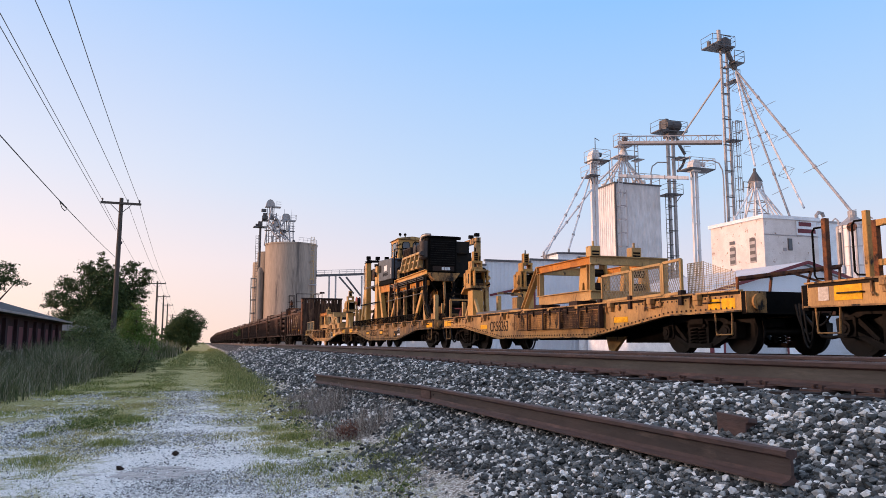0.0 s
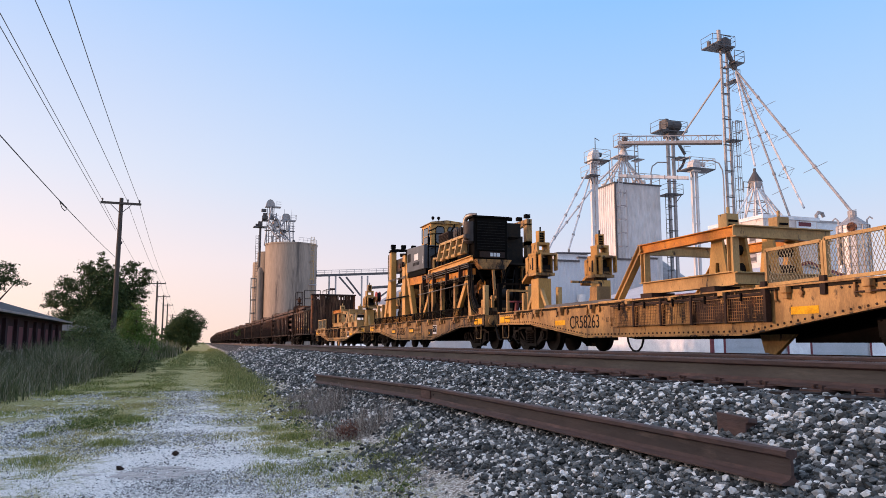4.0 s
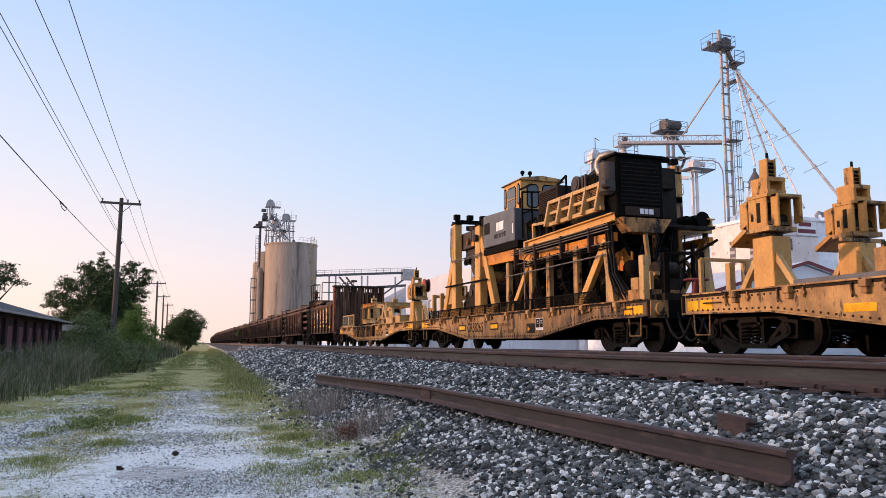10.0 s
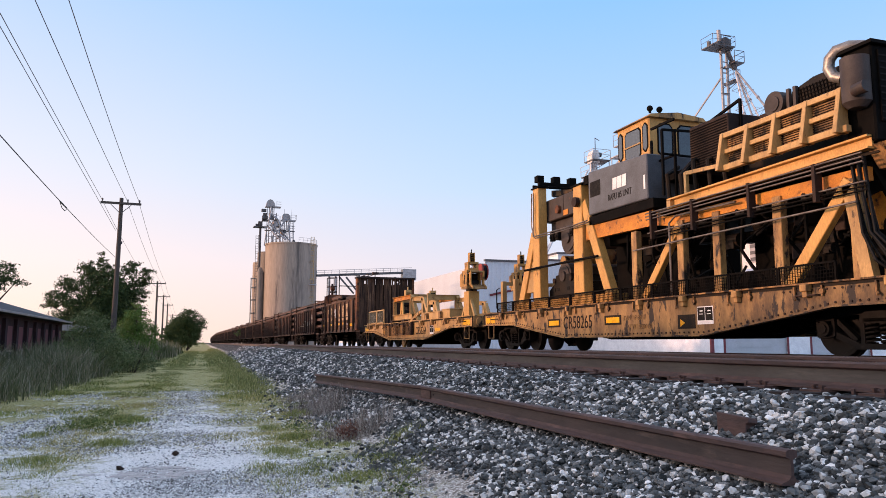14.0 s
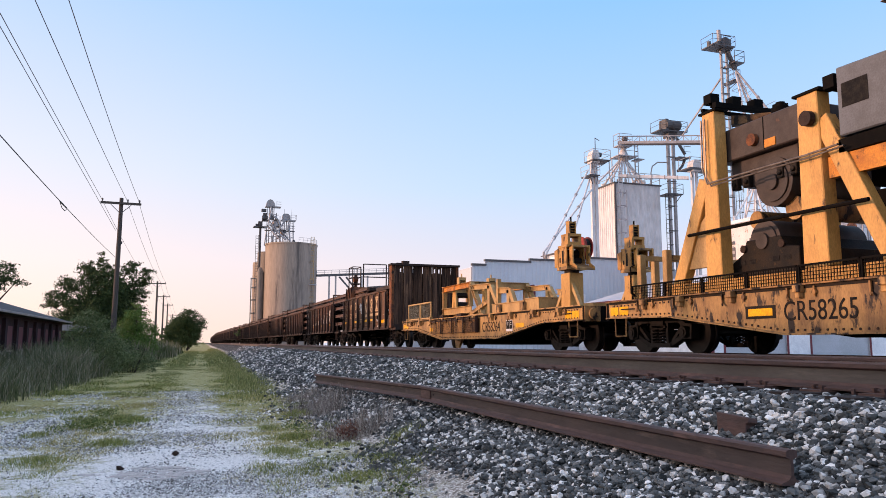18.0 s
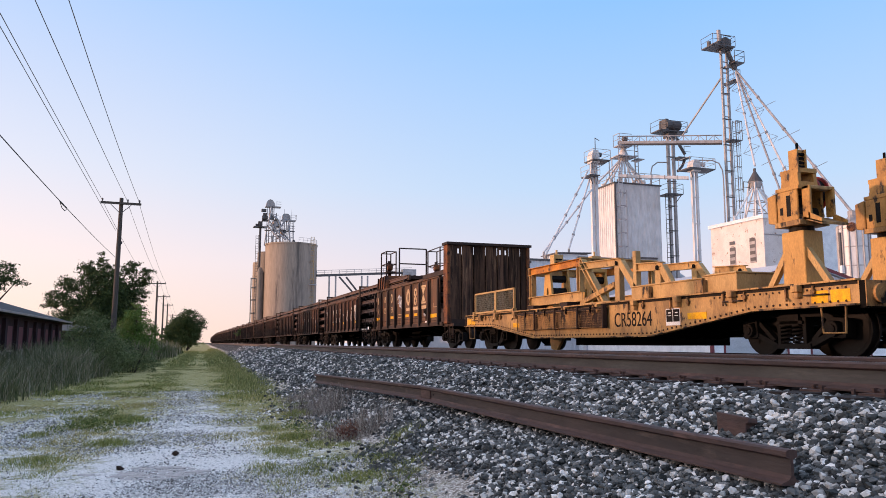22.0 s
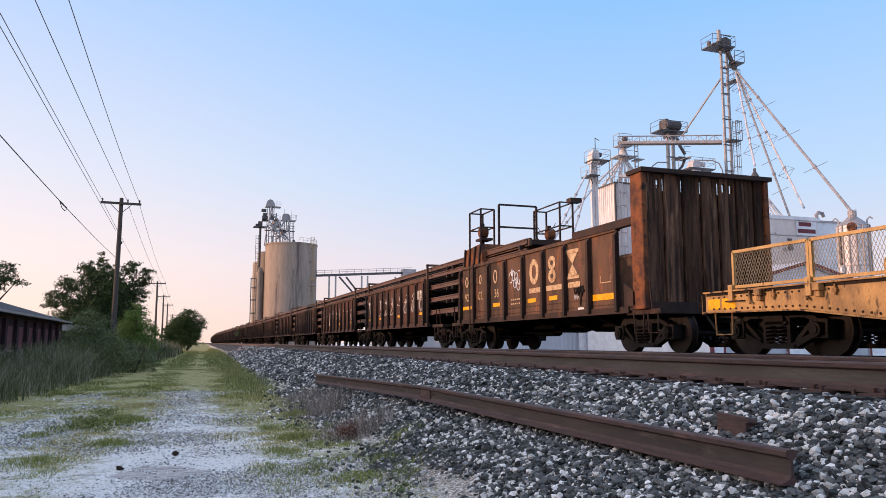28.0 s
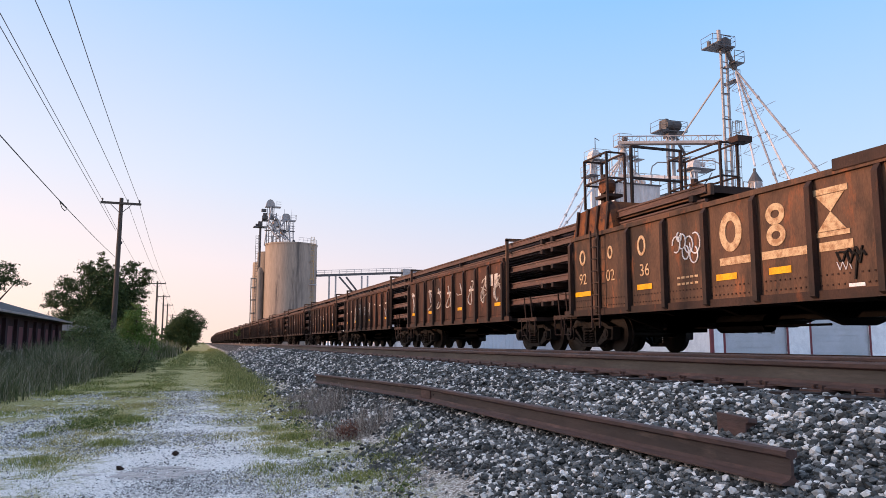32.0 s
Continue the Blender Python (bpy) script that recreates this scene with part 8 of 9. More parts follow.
    for i, (a, b) in ((7, (0.3, 1.12)), (5, (0.5, 1.02)), (3, (0.52, 1.04)), (2, (0.49, 0.96)), (0, (0.16, 1.12))):
        bars(car, [(pan(i) + a, pan(i) + b, 1.30 if i else 1.17, 1.41 if i else 1.31)], M_BRIGHT, name="reflector", label="bright yellow reflective strip")
    bars(car, [(pan(4) + 0.3 + k * 0.13, pan(4) + 0.39 + k * 0.13, 1.3 + 0.12 * j, 1.34 + 0.12 * j) for k in range(5) for j in range(2)] + [(pan(0) + 0.3, pan(0) + 0.75, 1.55, 1.57), (pan(0) + 0.3, pan(0) + 0.32, 1.55, 1.72), (pan(0) + 0.75, pan(0) + 0.77, 1.55, 1.72)], M_LETTER)
    bars(car, [(pan(1) + 0.35, pan(1) + 0.62, 1.0, 1.05)], M_WHITE)
    # white scrawl of loops
    c4 = pan(4) + 0.6
    loops = []
    for j, (dy, dz, r) in enumerate(((0.30, 2.08, 0.12), (0.12, 2.12, 0.11), (-0.08, 2.04, 0.12), (-0.26, 2.05, 0.15), (0.02, 1.9, 0.10), (-0.22, 1.84, 0.12), (0.2, 2.22, 0.07))):
        loops.append([(c4 + dy + r * math.cos(q), dz + r * 1.3 * math.sin(q)) for q in np.linspace(0.4 * j, 0.4 * j + 5.2, 12)])
    stroke_mark(car, loops, 0.03, M_WHITE, label="white spray painted scrawl")
    stroke_mark(car, [[(pan(1) + 0.3 + 0.5 * k / 9, 1.42 + 0.1 * math.sin(k * 2.3)) for k in range(10)], [(pan(1) + 0.35 + 0.4 * k / 7, 1.5 + 0.06 * math.cos(k * 2.9)) for k in range(8)], [(pan(1) + 0.45, 1.4), (pan(1) + 0.5, 1.1)]], 0.035, M_INK, label="dark spray painted scrawl")
    stroke_mark(car, [[(pan(1) + 0.55 + 0.05 * k, 1.25 + 0.12 * (k % 2)) for k in range(6)]], 0.012, M_WHITE)
    lad = Shape()
    for yy in (pan(7) - 0.22, pan(7) + 0.10):
        lad.bar((-1.68, yy, 0.55), (-1.68, yy, 2.75), 0.035)
    for k in range(8):
        lad.bar((-1.68, pan(7) - 0.22, 0.75 + k * 0.27), (-1.68, pan(7) + 0.10, 0.75 + k * 0.27), 0.025)
    part("ladder", lad, M_RUSTDARK, car)
    # sloping chute and raised platforms over the rear half
    part("saddle_chute", Shape().plate([(9.9, 2.72), (11.75, 2.72), (11.45, 3.30), (10.1, 3.38)], 0, -1.5, 1.5), M_RUSTRED, car, "rusty chute plates over the side")
    for y in (10.05, 10.5, 10.95, 11.4):
        part("chute_rib", Shape().bar((-1.53, y + 0.12, 2.72), (-1.53, y - 0.02, 3.33), 0.05, 0.07), M_RUSTDARK, car)
    part("roller_bed", Shape().box(-1.2, 1.2, 6.9, 10.2, 2.98, 3.12), M_RUSTDARK, car)
    part("bed_edge", Shape().box(-1.28, -1.2, 6.9, 10.2, 2.94, 3.16), M_RUST, car)

    def cage(xa, xb, ya, yb, z, h):
        for x in (xa, xb):
            for y in (ya, yb):
                part("cage_post", Shape().bar((x, y, z), (x, y, h), 0.05), M_RUSTDARK, car)
        for q in (h, (z + h) / 2):
            part("cage_rail", Shape().pipe([(xa, ya, q), (xb, ya, q), (xb, yb, q), (xa, yb, q), (xa, ya, q)], 0.025, 6), M_RUSTDARK, car)
    cage(-1.42, -0.95, 10.25, 11.25, 3.36, 4.55)
    cage(0.95, 1.42, 9.3, 11.2, 3.2, 4.75)
    for x in (-0.8, 0.55):
        part("cage_post", Shape().bar((x, 10.2, 3.1), (x, 10.2, 4.72), 0.06), M_RUSTDARK, car)
    for q in (4.72, 3.98):
        part("cage_rail", Shape().bar((-0.8, 10.2, q), (0.55, 10.2, q), 0.055), M_RUSTDARK, car)
    for x, y in ((-1.15, 10.7), (1.15, 10.4)):
        w_ = part("winch", Shape().tube((x - 0.12, y, 3.85), (x + 0.12, y, 3.85), 0.18, seg=12), M_RUSTRED, car, "rusty hand winch")
        part("winch_post", Shape().bar((x, y + 0.1, 3.3), (x, y + 0.1, 4.15), 0.12), M_RUSTDARK, w_)
        part("winch_tray", Shape().box(x - 0.2, x + 0.2, y - 0.35, y + 0.2, 3.55, 3.62), M_RUSTDARK, w_)
    part("flood_lamp", Shape().box(1.2, 1.6, 9.0, 9.3, 4.72, 4.86), M_RUSTDARK, car)
    part("slack_cable", Shape().pipe([(0.55 + 0.4 * f, 10.2 - 0.6 * f, 4.1 - 1.3 * f * (1 - f)) for f in np.linspace(0, 1, 9)], 0.012, 5), M_WIRE, car)


def gondola(front, k, detail):
    car = thing("gondola", "rusty brown gondola loaded with long rails", "railway gondola", group="gondolas of the rail train")
    RAILCARS.append((car, front, 13.35))
    y0, y1, z0, z1, n = 2.55, 12.4, 0.98, 2.62, 9
    gondola_base(car, y0, y1, 1.55, 11.6, detail)
    for x in (-1.52, 1.52):
        gondola_side(x, y0, y1, z0, z1, n, car, M_RUSTOLD)
    for y in (y0 - 0.1, y1 + 0.02):
        part("roller_stand", Shape().box(-1.5, -1.42, y, y + 0.08, 0.9, 3.24).box(1.42, 1.5, y, y + 0.08, 0.9, 3.24).box(-1.5, 1.5, y, y + 0.08, 3.2, 3.28), M_RUST, car)
    if k == 0:
        for u in (3.05, 3.42, 3.79):
            bars(car, [(u, u + 0.24, 1.95, 2.3)], M_CHALK, name="emblem", label="faded white painted block")
    if detail:
        rivets(car, y0, y1, n, (1.05,))
        rr = random.Random(k)
        w = (y1 - y0) / n
        rows = []
        for i in range(n):
            if rr.random() < 0.75:
                a = y0 + w * i + 0.25
                rows.append((a, a + rr.uniform(0.25, 0.6), 1.95 + rr.uniform(-0.3, 0.2), 2.15 + rr.uniform(0, 0.2)))
        for a, b, c, d in rows:
            bars(car, [(a, a + 0.5, c, c + 0.07)], M_CHALK)
        bars(car, [(y0 + w * i + 0.2, y0 + w * i + 0.75, 1.32, 1.42) for i in (0, 3, 6, 8)], M_BRIGHT, name="reflector", label="bright yellow reflective strip")
        for i in range(n if k == 0 else 0):
            cy = y0 + w * i + 0.55
            if i % 4 != 3:
                stroke_mark(car, [[(cy + 0.30 * math.cos(q * 1.7 + i) * (0.6 + 0.4 * math.sin(q)), 1.85 + 0.38 * math.sin(q + 0.7 * i)) for q in np.linspace(0, 5.5, 16)]], 0.045, M_CHALK, label="pale spray painted scrawl")
        for i in range(n):
            if rr.random() < 0.6:
                c = y0 + w * i + 0.5
                stroke_mark(car, [[(c + rr.uniform(-0.35, 0.35), 1.8 + rr.uniform(-0.5, 0.5)) for q in range(6)]], 0.028, M_CHALK, label="faded painted scrawl")
    return car


car_w()
car_a()
car_b()
car_c()
lead_gondola()
rail_load(G0, 7.0, 13.35, True)
N_GONDOLA = 32
far_src = None
for k in range(N_GONDOLA):
    f = G0 + 13.35 * (k + 1)
    if k < 5:
        gondola(f, k, True)
    elif far_src is None:
        far_src = gondola(f, k, False)
    else:
        RAILCARS.append((copy_thing(far_src, Matrix.Identity(4)), f, 13.35))
    if k < 3:
        rail_load(f, 0.0, 13.35, True)
    elif k == 3:
        load_src = rail_load(f, 0.0, 13.35, False)
    else:
        RAILCARS.append((copy_thing(load_src, Matrix.Identity(4)), f, 13.35))


# ---- stones, grass, brush, trees ----
RNG = np.random.default_rng(7)


def value_noise(x, y, scale, seed):
    """Smooth noise from 0 to 1 on a lattice."""
    g = np.random.default_rng(seed).random((64, 64))
    u, v = np.asarray(x) * scale + 11.3, np.asarray(y) * scale + 5.7
    i, j = np.floor(u).astype(int), np.floor(v).astype(int)
    f, h = u - i, v - j
    f, h = f * f * (3 - 2 * f), h * h * (3 - 2 * h)
    a, b, c, d = (g[(i + p) % 64, (j + q) % 64] for p, q in ((0, 0), (1, 0), (0, 1), (1, 1)))
    return (a * (1 - f) + b * f) * (1 - h) + (c * (1 - f) + d * f) * h


def rotations(n):
    q = RNG.normal(size=(n, 4))
    q /= np.linalg.norm(q, axis=1)[:, None]
    w, x, y, z = q.T
    return np.stack([np.stack([1 - 2 * (y * y + z * z), 2 * (x * y - z * w), 2 * (x * z + y * w)], -1),
                     np.stack([2 * (x * y + z * w), 1 - 2 * (x * x + z * z), 2 * (y * z - x * w)], -1),
                     np.stack([2 * (x * z - y * w), 2 * (y * z + x * w), 1 - 2 * (x * x + y * y)], -1)], 1)


ICO = bmesh.new()
bmesh.ops.create_icosphere(ICO, subdivisions=1, radius=1.0)
ICO_V = np.array([v.co[:] for v in ICO.verts])
ICO_F = np.array([[v.index for v in f.verts] for f in ICO.faces])
ICO.free()
CUBE_V = np.array([(x, y, z) for x in (-1, 1) for y in (-1, 1) for z in (-1, 1.0)]) * 0.62
CUBE_F = np.array([(0, 1, 3), (0, 3, 2), (4, 6, 7), (4, 7, 5), (0, 4, 5), (0, 5, 1), (2, 3, 7), (2, 7, 6), (0, 2, 6), (0, 6, 4), (1, 5, 7), (1, 7, 3)])
OCT_V = np.array([(1, 0, 0), (-1, 0, 0), (0, 1, 0), (0, -1, 0), (0, 0, 1), (0, 0, -1.0)])
OCT_F = np.array([(0, 2, 4), (2, 1, 4), (1, 3, 4), (3, 0, 4), (2, 0, 5), (1, 2, 5), (3, 1, 5), (0, 3, 5)])


def stones(x, y, z, size, base_v, base_f, jag=0.34):
    n, k = len(x), len(base_v)
    shape = base_v[None] + RNG.uniform(-jag, jag, (n, k, 3))
    shape = shape * RNG.uniform(0.62, 1.15, (n, 1, 3)) * size[:, None, None]
    shape = np.einsum("nij,nkj->nki", rotations(n), shape)
    shape[:, :, 2] *= 0.8
    v = shape + np.stack([x, y, z], -1)[:, None]
    f = base_f[None] + (np.arange(n) * k)[:, None, None]
    return v.reshape(-1, 3), f.reshape(-1, 3)


def pile(name, label, zones, mat, base_v, base_f, edge, jag=0.34):
    vs, fs, k = [], [], 0
    for x0, x1, y0, y1, dens, s0, s1 in zones:
        n = int((x1 - x0) * (y1 - y0) * dens)
        x, y = RNG.uniform(x0, x1, n), RNG.uniform(y0, y1, n)
        keep = edge(x, y)
        for rx in (N1, N1 + 1.505):
            keep &= np.abs(x - rx) > 0.13
        x, y = x[keep], y[keep]
        size = RNG.uniform(s0, s1, len(x)) * RNG.uniform(0.8, 1.25, len(x)) / 2
        z = ground_height(x) + size * RNG.uniform(-0.3, 0.75, len(x))
        v, f = stones(x, y, z, size, base_v, base_f, jag)
        vs.append(v)
        fs.append(f + k)
        k += len(v)
    ob = new(name, scatter_mesh(name, np.concatenate(vs), np.concatenate(fs), mat))
    ob.matrix_basis = MAIN
    tagged(ob, label, "gravel", kind="stuff")
    return ob


def ballast_edge(x, y):
    lim = 1.60 + 0.6 * (value_noise(x, y, 0.9, 3) - 0.5) + 0.3 * (value_noise(x, y, 3.0, 4) - 0.5)
    f = np.clip((x - lim) / 0.35, 0.0, 1.0)
    return RNG.random(len(x)) < np.maximum(f, np.where(x > lim - 0.5, 0.05, 0))


pile("ballast", "loose dark grey and white crushed ballast stones",
     ((1.0, 4.3, 1.8, 7.0, 2700, 0.022, 0.058), (4.3, 6.4, 2.0, 14.0, 110, 0.06, 0.10)),
     M_STONE, ICO_V, ICO_F, ballast_edge, 0.26)
pile("ballast", "farther dark grey and white ballast stones",
     ((1.0, 4.3, 7.0, 14.0, 1400, 0.034, 0.066), (1.2, 4.2, 14.0, 30.0, 380, 0.05, 0.09), (1.2, 4.2, 30.0, 75.0, 120, 0.08, 0.14)),
     M_STONE, CUBE_V, CUBE_F, ballast_edge)


def road_edge(x, y):
    bare = 0.5 * np.exp(-((x + 0.3) / 0.75) ** 2) + 0.4 * np.exp(-((x + 2.2) / 0.5) ** 2) + np.clip((10 - y) / 12, 0, 0.5) * (x < 1.6)
    return RNG.random(len(x)) < np.clip(bare + 0.8 * (value_noise(x, y, 1.2, 9) - 0.5), 0.03, 1)


pile("road_gravel", "pale limestone gravel chips on the road",
     ((-2.4, 1.9, 5.2, 8.0, 4200, 0.011, 0.028), (-3.0, 1.9, 8.0, 11.5, 2600, 0.014, 0.032), (-4.2, 1.9, 11.5, 20.0, 800, 0.02, 0.042)), M_CHIP, OCT_V, OCT_F, road_edge)


def blades(x, y, h, w, lean=0.5):
    n = len(x)
    a = RNG.uniform(0, 2 * np.pi, n)
    b = RNG.uniform(0, 2 * np.pi, n)
    l = RNG.uniform(0, lean, n) * h
    z = ground_height(x) - 0.01
    p0 = np.stack([x - np.cos(a) * w / 2, y - np.sin(a) * w / 2, z], -1)
    p1 = np.stack([x + np.cos(a) * w / 2, y + np.sin(a) * w / 2, z], -1)
    mid = np.stack([x + np.cos(b) * l * 0.35, y + np.sin(b) * l * 0.35, z + h * 0.6], -1)
    side_ = np.stack([np.cos(a) * w * 0.35, np.sin(a) * w * 0.35, np.zeros(n)], -1)
    p4 = np.stack([x + np.cos(b) * l, y + np.sin(b) * l, z + h], -1)
    v = np.stack([p0, p1, mid + side_, mid - side_, p4], 1).reshape(-1, 3)
    k = np.arange(n)[:, None] * 5
    f = np.concatenate([k + np.array([[0, 1, 2]]), k + np.array([[0, 2, 3]]), k + np.array([[3, 2, 4]])], 0)
    return v, f


def sward(name, label, category, zones, mat, keep):
    vs, fs, k = [], [], 0
    for x0, x1, y0, y1, dens, h0, h1, w, lean in zones:
        n = int((x1 - x0) * (y1 - y0) * dens)
        x, y = RNG.uniform(x0, x1, n), RNG.uniform(y0, y1, n)
        p = keep(x, y)
        sel = RNG.random(n) < p
        x, y, p = x[sel], y[sel], p[sel]
        h = RNG.uniform(h0, h1, len(x)) * (0.45 + 0.75 * np.clip(p, 0, 1))
        v, f = blades(x, y, h, w * RNG.uniform(0.7, 1.3, len(x)), lean)
        vs.append(v)
        fs.append(f + k)
        k += len(v)
    ob = new(name, scatter_mesh(name, np.concatenate(vs), np.concatenate(fs), mat))
    ob.matrix_basis = MAIN
    tagged(ob, label, category, kind="stuff")


def verge(x, y):
    bare = 0.75 * np.exp(-((x + 0.3) / 0.6) ** 2) + 0.7 * np.exp(-((x + 2.2) / 0.5) ** 2) + np.clip((9.5 - y) / 7, 0, 0.75) * (x < 1.2)
    right = np.clip((2.1 - x) / 0.5, 0, 1)
    patch = value_noise(x, y, 0.8, 21) * 0.4 + value_noise(x, y, 2.6, 22) * 0.45 + value_noise(x, y, 7.5, 23) * 0.4
    return np.clip((patch - 0.22 - bare * 0.5) * 1.8, 0, 1) * right


sward("grass", "patchy short green and yellow grass on the track", "grass",
      ((-3, 2.1, 5.2, 9, 3000, 0.010, 0.034, 0.005, 2.4), (-4.6, 2.1, 9, 18, 1500, 0.014, 0.045, 0.007, 2.2)), M_GRASS, verge)
sward("grass", "greener grass farther along the track", "grass",
      ((-7, 2.1, 18, 40, 420, 0.02, 0.06, 0.02, 2.0), (-6, 2.2, 40, 110, 90, 0.06, 0.18, 0.05, 1.2)), M_LUSH, verge)


def tufts(x, y):
    return np.clip((value_noise(x, y, 1.1, 33) + 0.4 * value_noise(x, y, 4.0, 34) - 0.86) * 4, 0, 1) * np.clip((2.3 - x) / 0.5, 0, 1) * (1 - 0.85 * np.exp(-((x + 0.3) / 0.6) ** 2))


sward("weed_tufts", "green weed tufts scattered in the gravel", "weeds",
      ((-4, 2.2, 4.5, 10, 1300, 0.012, 0.045, 0.006, 2.0), (-5, 2.2, 10, 28, 520, 0.03, 0.09, 0.012, 1.5)), M_WEED, tufts)


TUFTS = ((-1.9, 13.0), (-1.5, 12.5), (-1.1, 12.6), (-2.0, 10.9), (-3.1, 19.4), (-1.9, 19.0), (1.3, 9.0), (0.85, 8.5), (1.35, 7.9), (1.75, 7.5), (0.95, 7.3), (1.35, 6.7), (1.75, 6.6), (1.55, 8.7), (2.05, 8.2), (1.1, 7.6), (1.9, 7.0), (1.2, 9.9), (0.6, 7.6), (1.5, 12.6), (1.7, 14.2), (1.7, 10.7), (-1.0, 9.8), (-1.6, 8.6), (0.9, 11.0), (0.55, 15.0))


def clumps(x, y):
    p = np.zeros(len(x))
    for i, (cx, cy) in enumerate(TUFTS):
        p = np.maximum(p, (0.55 + 0.45 * ((i * 7) % 5) / 4) * np.exp(-((x - cx) / (0.20 + 0.07 * (i % 3))) ** 2 - ((y - cy) / (0.22 + 0.06 * (i % 4))) ** 2))
    return np.clip(p * 1.3 - 0.12, 0, 1)


sward("weed_clumps", "dark green weed clumps at the road's edge", "weeds",
      ((-3.8, 2.4, 5.8, 11.6, 4200, 0.03, 0.085, 0.006, 1.4), (-3.8, 2.4, 11.6, 20.0, 2600, 0.05, 0.13, 0.009, 1.2)), M_WEED, clumps)


def tall_edge(x, y):
    lim = -3.35 - 0.055 * np.clip(18 - y, 0, 20) + 0.5 * (value_noise(x, y, 0.5, 41) - 0.5) + 0.022 * np.clip(y - 18, 0, 50)
    return np.clip((lim - x) / 0.7, 0, 1) * np.clip(1.7 * value_noise(x, y, 0.9, 42) - 0.15 + 0.5 * (value_noise(x, y, 3.0, 43) - 0.5), 0.15, 1.15)


sward("tall_grass", "tall grey-green grass along the road's edge", "grass",
      ((-7.5, -2.8, 9, 16, 900, 0.25, 0.95, 0.008, 0.9), (-7.5, -2.8, 16, 26, 600, 0.25, 1.0, 0.012, 0.9), (-6.8, -2.6, 26, 40, 300, 0.25, 1.05, 0.02, 0.9), (-8, -2.2, 40, 90, 60, 0.5, 1.3, 0.06, 0.4)), M_TALL, tall_edge)


def dry_edge(x, y):
    return np.clip(1 - np.abs(x - 1.75 - 0.02 * y) / 0.75, 0, 1) * np.clip(value_noise(x, y, 1.0, 51) * 1.9 - 0.45, 0, 1) * np.clip((y - 4.5) / 2, 0, 1)


sward("dry_weeds", "dead brown weed stalks at the ballast's foot", "weeds",
      ((0.7, 2.6, 5.0, 9, 3600, 0.02, 0.10, 0.0045, 3.4), (0.8, 2.8, 9, 17, 2600, 0.03, 0.16, 0.006, 2.6), (1.3, 2.6, 9.0, 15.5, 500, 0.15, 0.42, 0.006, 0.6)), M_DRY, dry_edge)


def straw_edge(x, y):
    return np.clip(1 - np.abs(x - 2.0) / 0.55, 0, 1) * np.clip(value_noise(x, y, 1.3, 57) * 2.2 - 0.7, 0, 1)


sward("fallen_straw", "pale dead stalks lying flat over the stones", "weeds",
      ((1.3, 2.7, 5.6, 10.5, 900, 0.02, 0.05, 0.007, 9.0), (1.3, 2.8, 10.5, 16.0, 500, 0.03, 0.07, 0.009, 7.0)), M_DRY, straw_edge)


def right_verge(x, y):
    return np.clip(1 - np.abs(x - 1.3) / 0.9, 0, 1) * np.clip((y - 13) / 10, 0, 1)


sward("rough_grass", "longer rough grass along the ballast", "grass",
      ((0.4, 2.3, 13, 45, 330, 0.05, 0.18, 0.016, 0.9), (0.2, 2.3, 45, 140, 70, 0.1, 0.3, 0.05, 0.8)), M_LUSH, right_verge)


def leaf_cloud(blobs, per_m3, size, seed):
    """Leaf quads thrown about on uneven blobs (x, y, z, rx, ry, rz)."""
    r = np.random.default_rng(seed)
    cs, out = [], []
    for bx, by, bz, rx, ry, rz in blobs:
        n = int(per_m3 * rx * ry * rz * 4.2)
        twigs = max(12, n // 34)
        d = r.normal(size=(twigs, 3))
        d /= np.linalg.norm(d, axis=1)[:, None]
        rad = r.uniform(0.3, 1.0, (twigs, 1)) ** 0.6 * (1 + 0.16 * r.normal(size=(twigs, 1)))
        c = np.array([bx, by, bz]) + d * rad * np.array([rx, ry, rz])
        idx = r.integers(0, twigs, n)
        p = c[idx] + r.normal(size=(n, 3)) * np.array([0.20, 0.20, 0.12]) * min(1.0, 0.2 + rx * 0.55)
        out.append(p)
    p = np.concatenate(out)
    n = len(p)
    u = r.normal(size=(n, 3))
    u /= np.linalg.norm(u, axis=1)[:, None]
    w = np.cross(u, r.normal(size=(n, 3)))
    w /= np.linalg.norm(w, axis=1)[:, None]
    s = size * r.uniform(0.6, 1.4, (n, 1))
    v = np.stack([p - u * s, p + w * s * 0.45, p + u * s, p - w * s * 0.45], 1).reshape(-1, 3)
    return v, np.arange(n * 4).reshape(-1, 4)


def tree(name, label, category, x, y, trunk_h, blobs, mat, dens, size, seed, r0=0.22, group=""):
    t = thing(name, label, category, pose(x, y, float(ground_height(x)) - 0.05), group)
    rr = random.Random(seed)
    s = Shape()
    p = Vector((0, 0, 0))
    pts = [p.copy()]
    for k in range(5):
        p = p + Vector((rr.uniform(-0.12, 0.12), rr.uniform(-0.12, 0.12), trunk_h / 5))
        pts.append(p.copy())
    for k, (a, b) in enumerate(zip(pts, pts[1:])):
        s.tube(a, b, r0 * (1 - k * 0.12), r0 * (1 - (k + 1) * 0.12), 9)
    part("trunk", s, M_BARK, t, smooth=True)
    for b in blobs:
        e = Vector(b[:3])
        st = pts[rr.randint(2, 5)]
        mid = st.lerp(e, 0.5) + Vector((rr.uniform(-0.3, 0.3), rr.uniform(-0.3, 0.3), -0.15))
        part("limb", Shape().tube(st, mid, r0 * 0.42, r0 * 0.26, 7).tube(mid, e, r0 * 0.26, r0 * 0.08, 7), M_BARK, t)
    v, f = leaf_cloud(blobs, dens, size, seed)
    part("crown", scatter_mesh("crown", v, f, mat), mat, t)
    return t


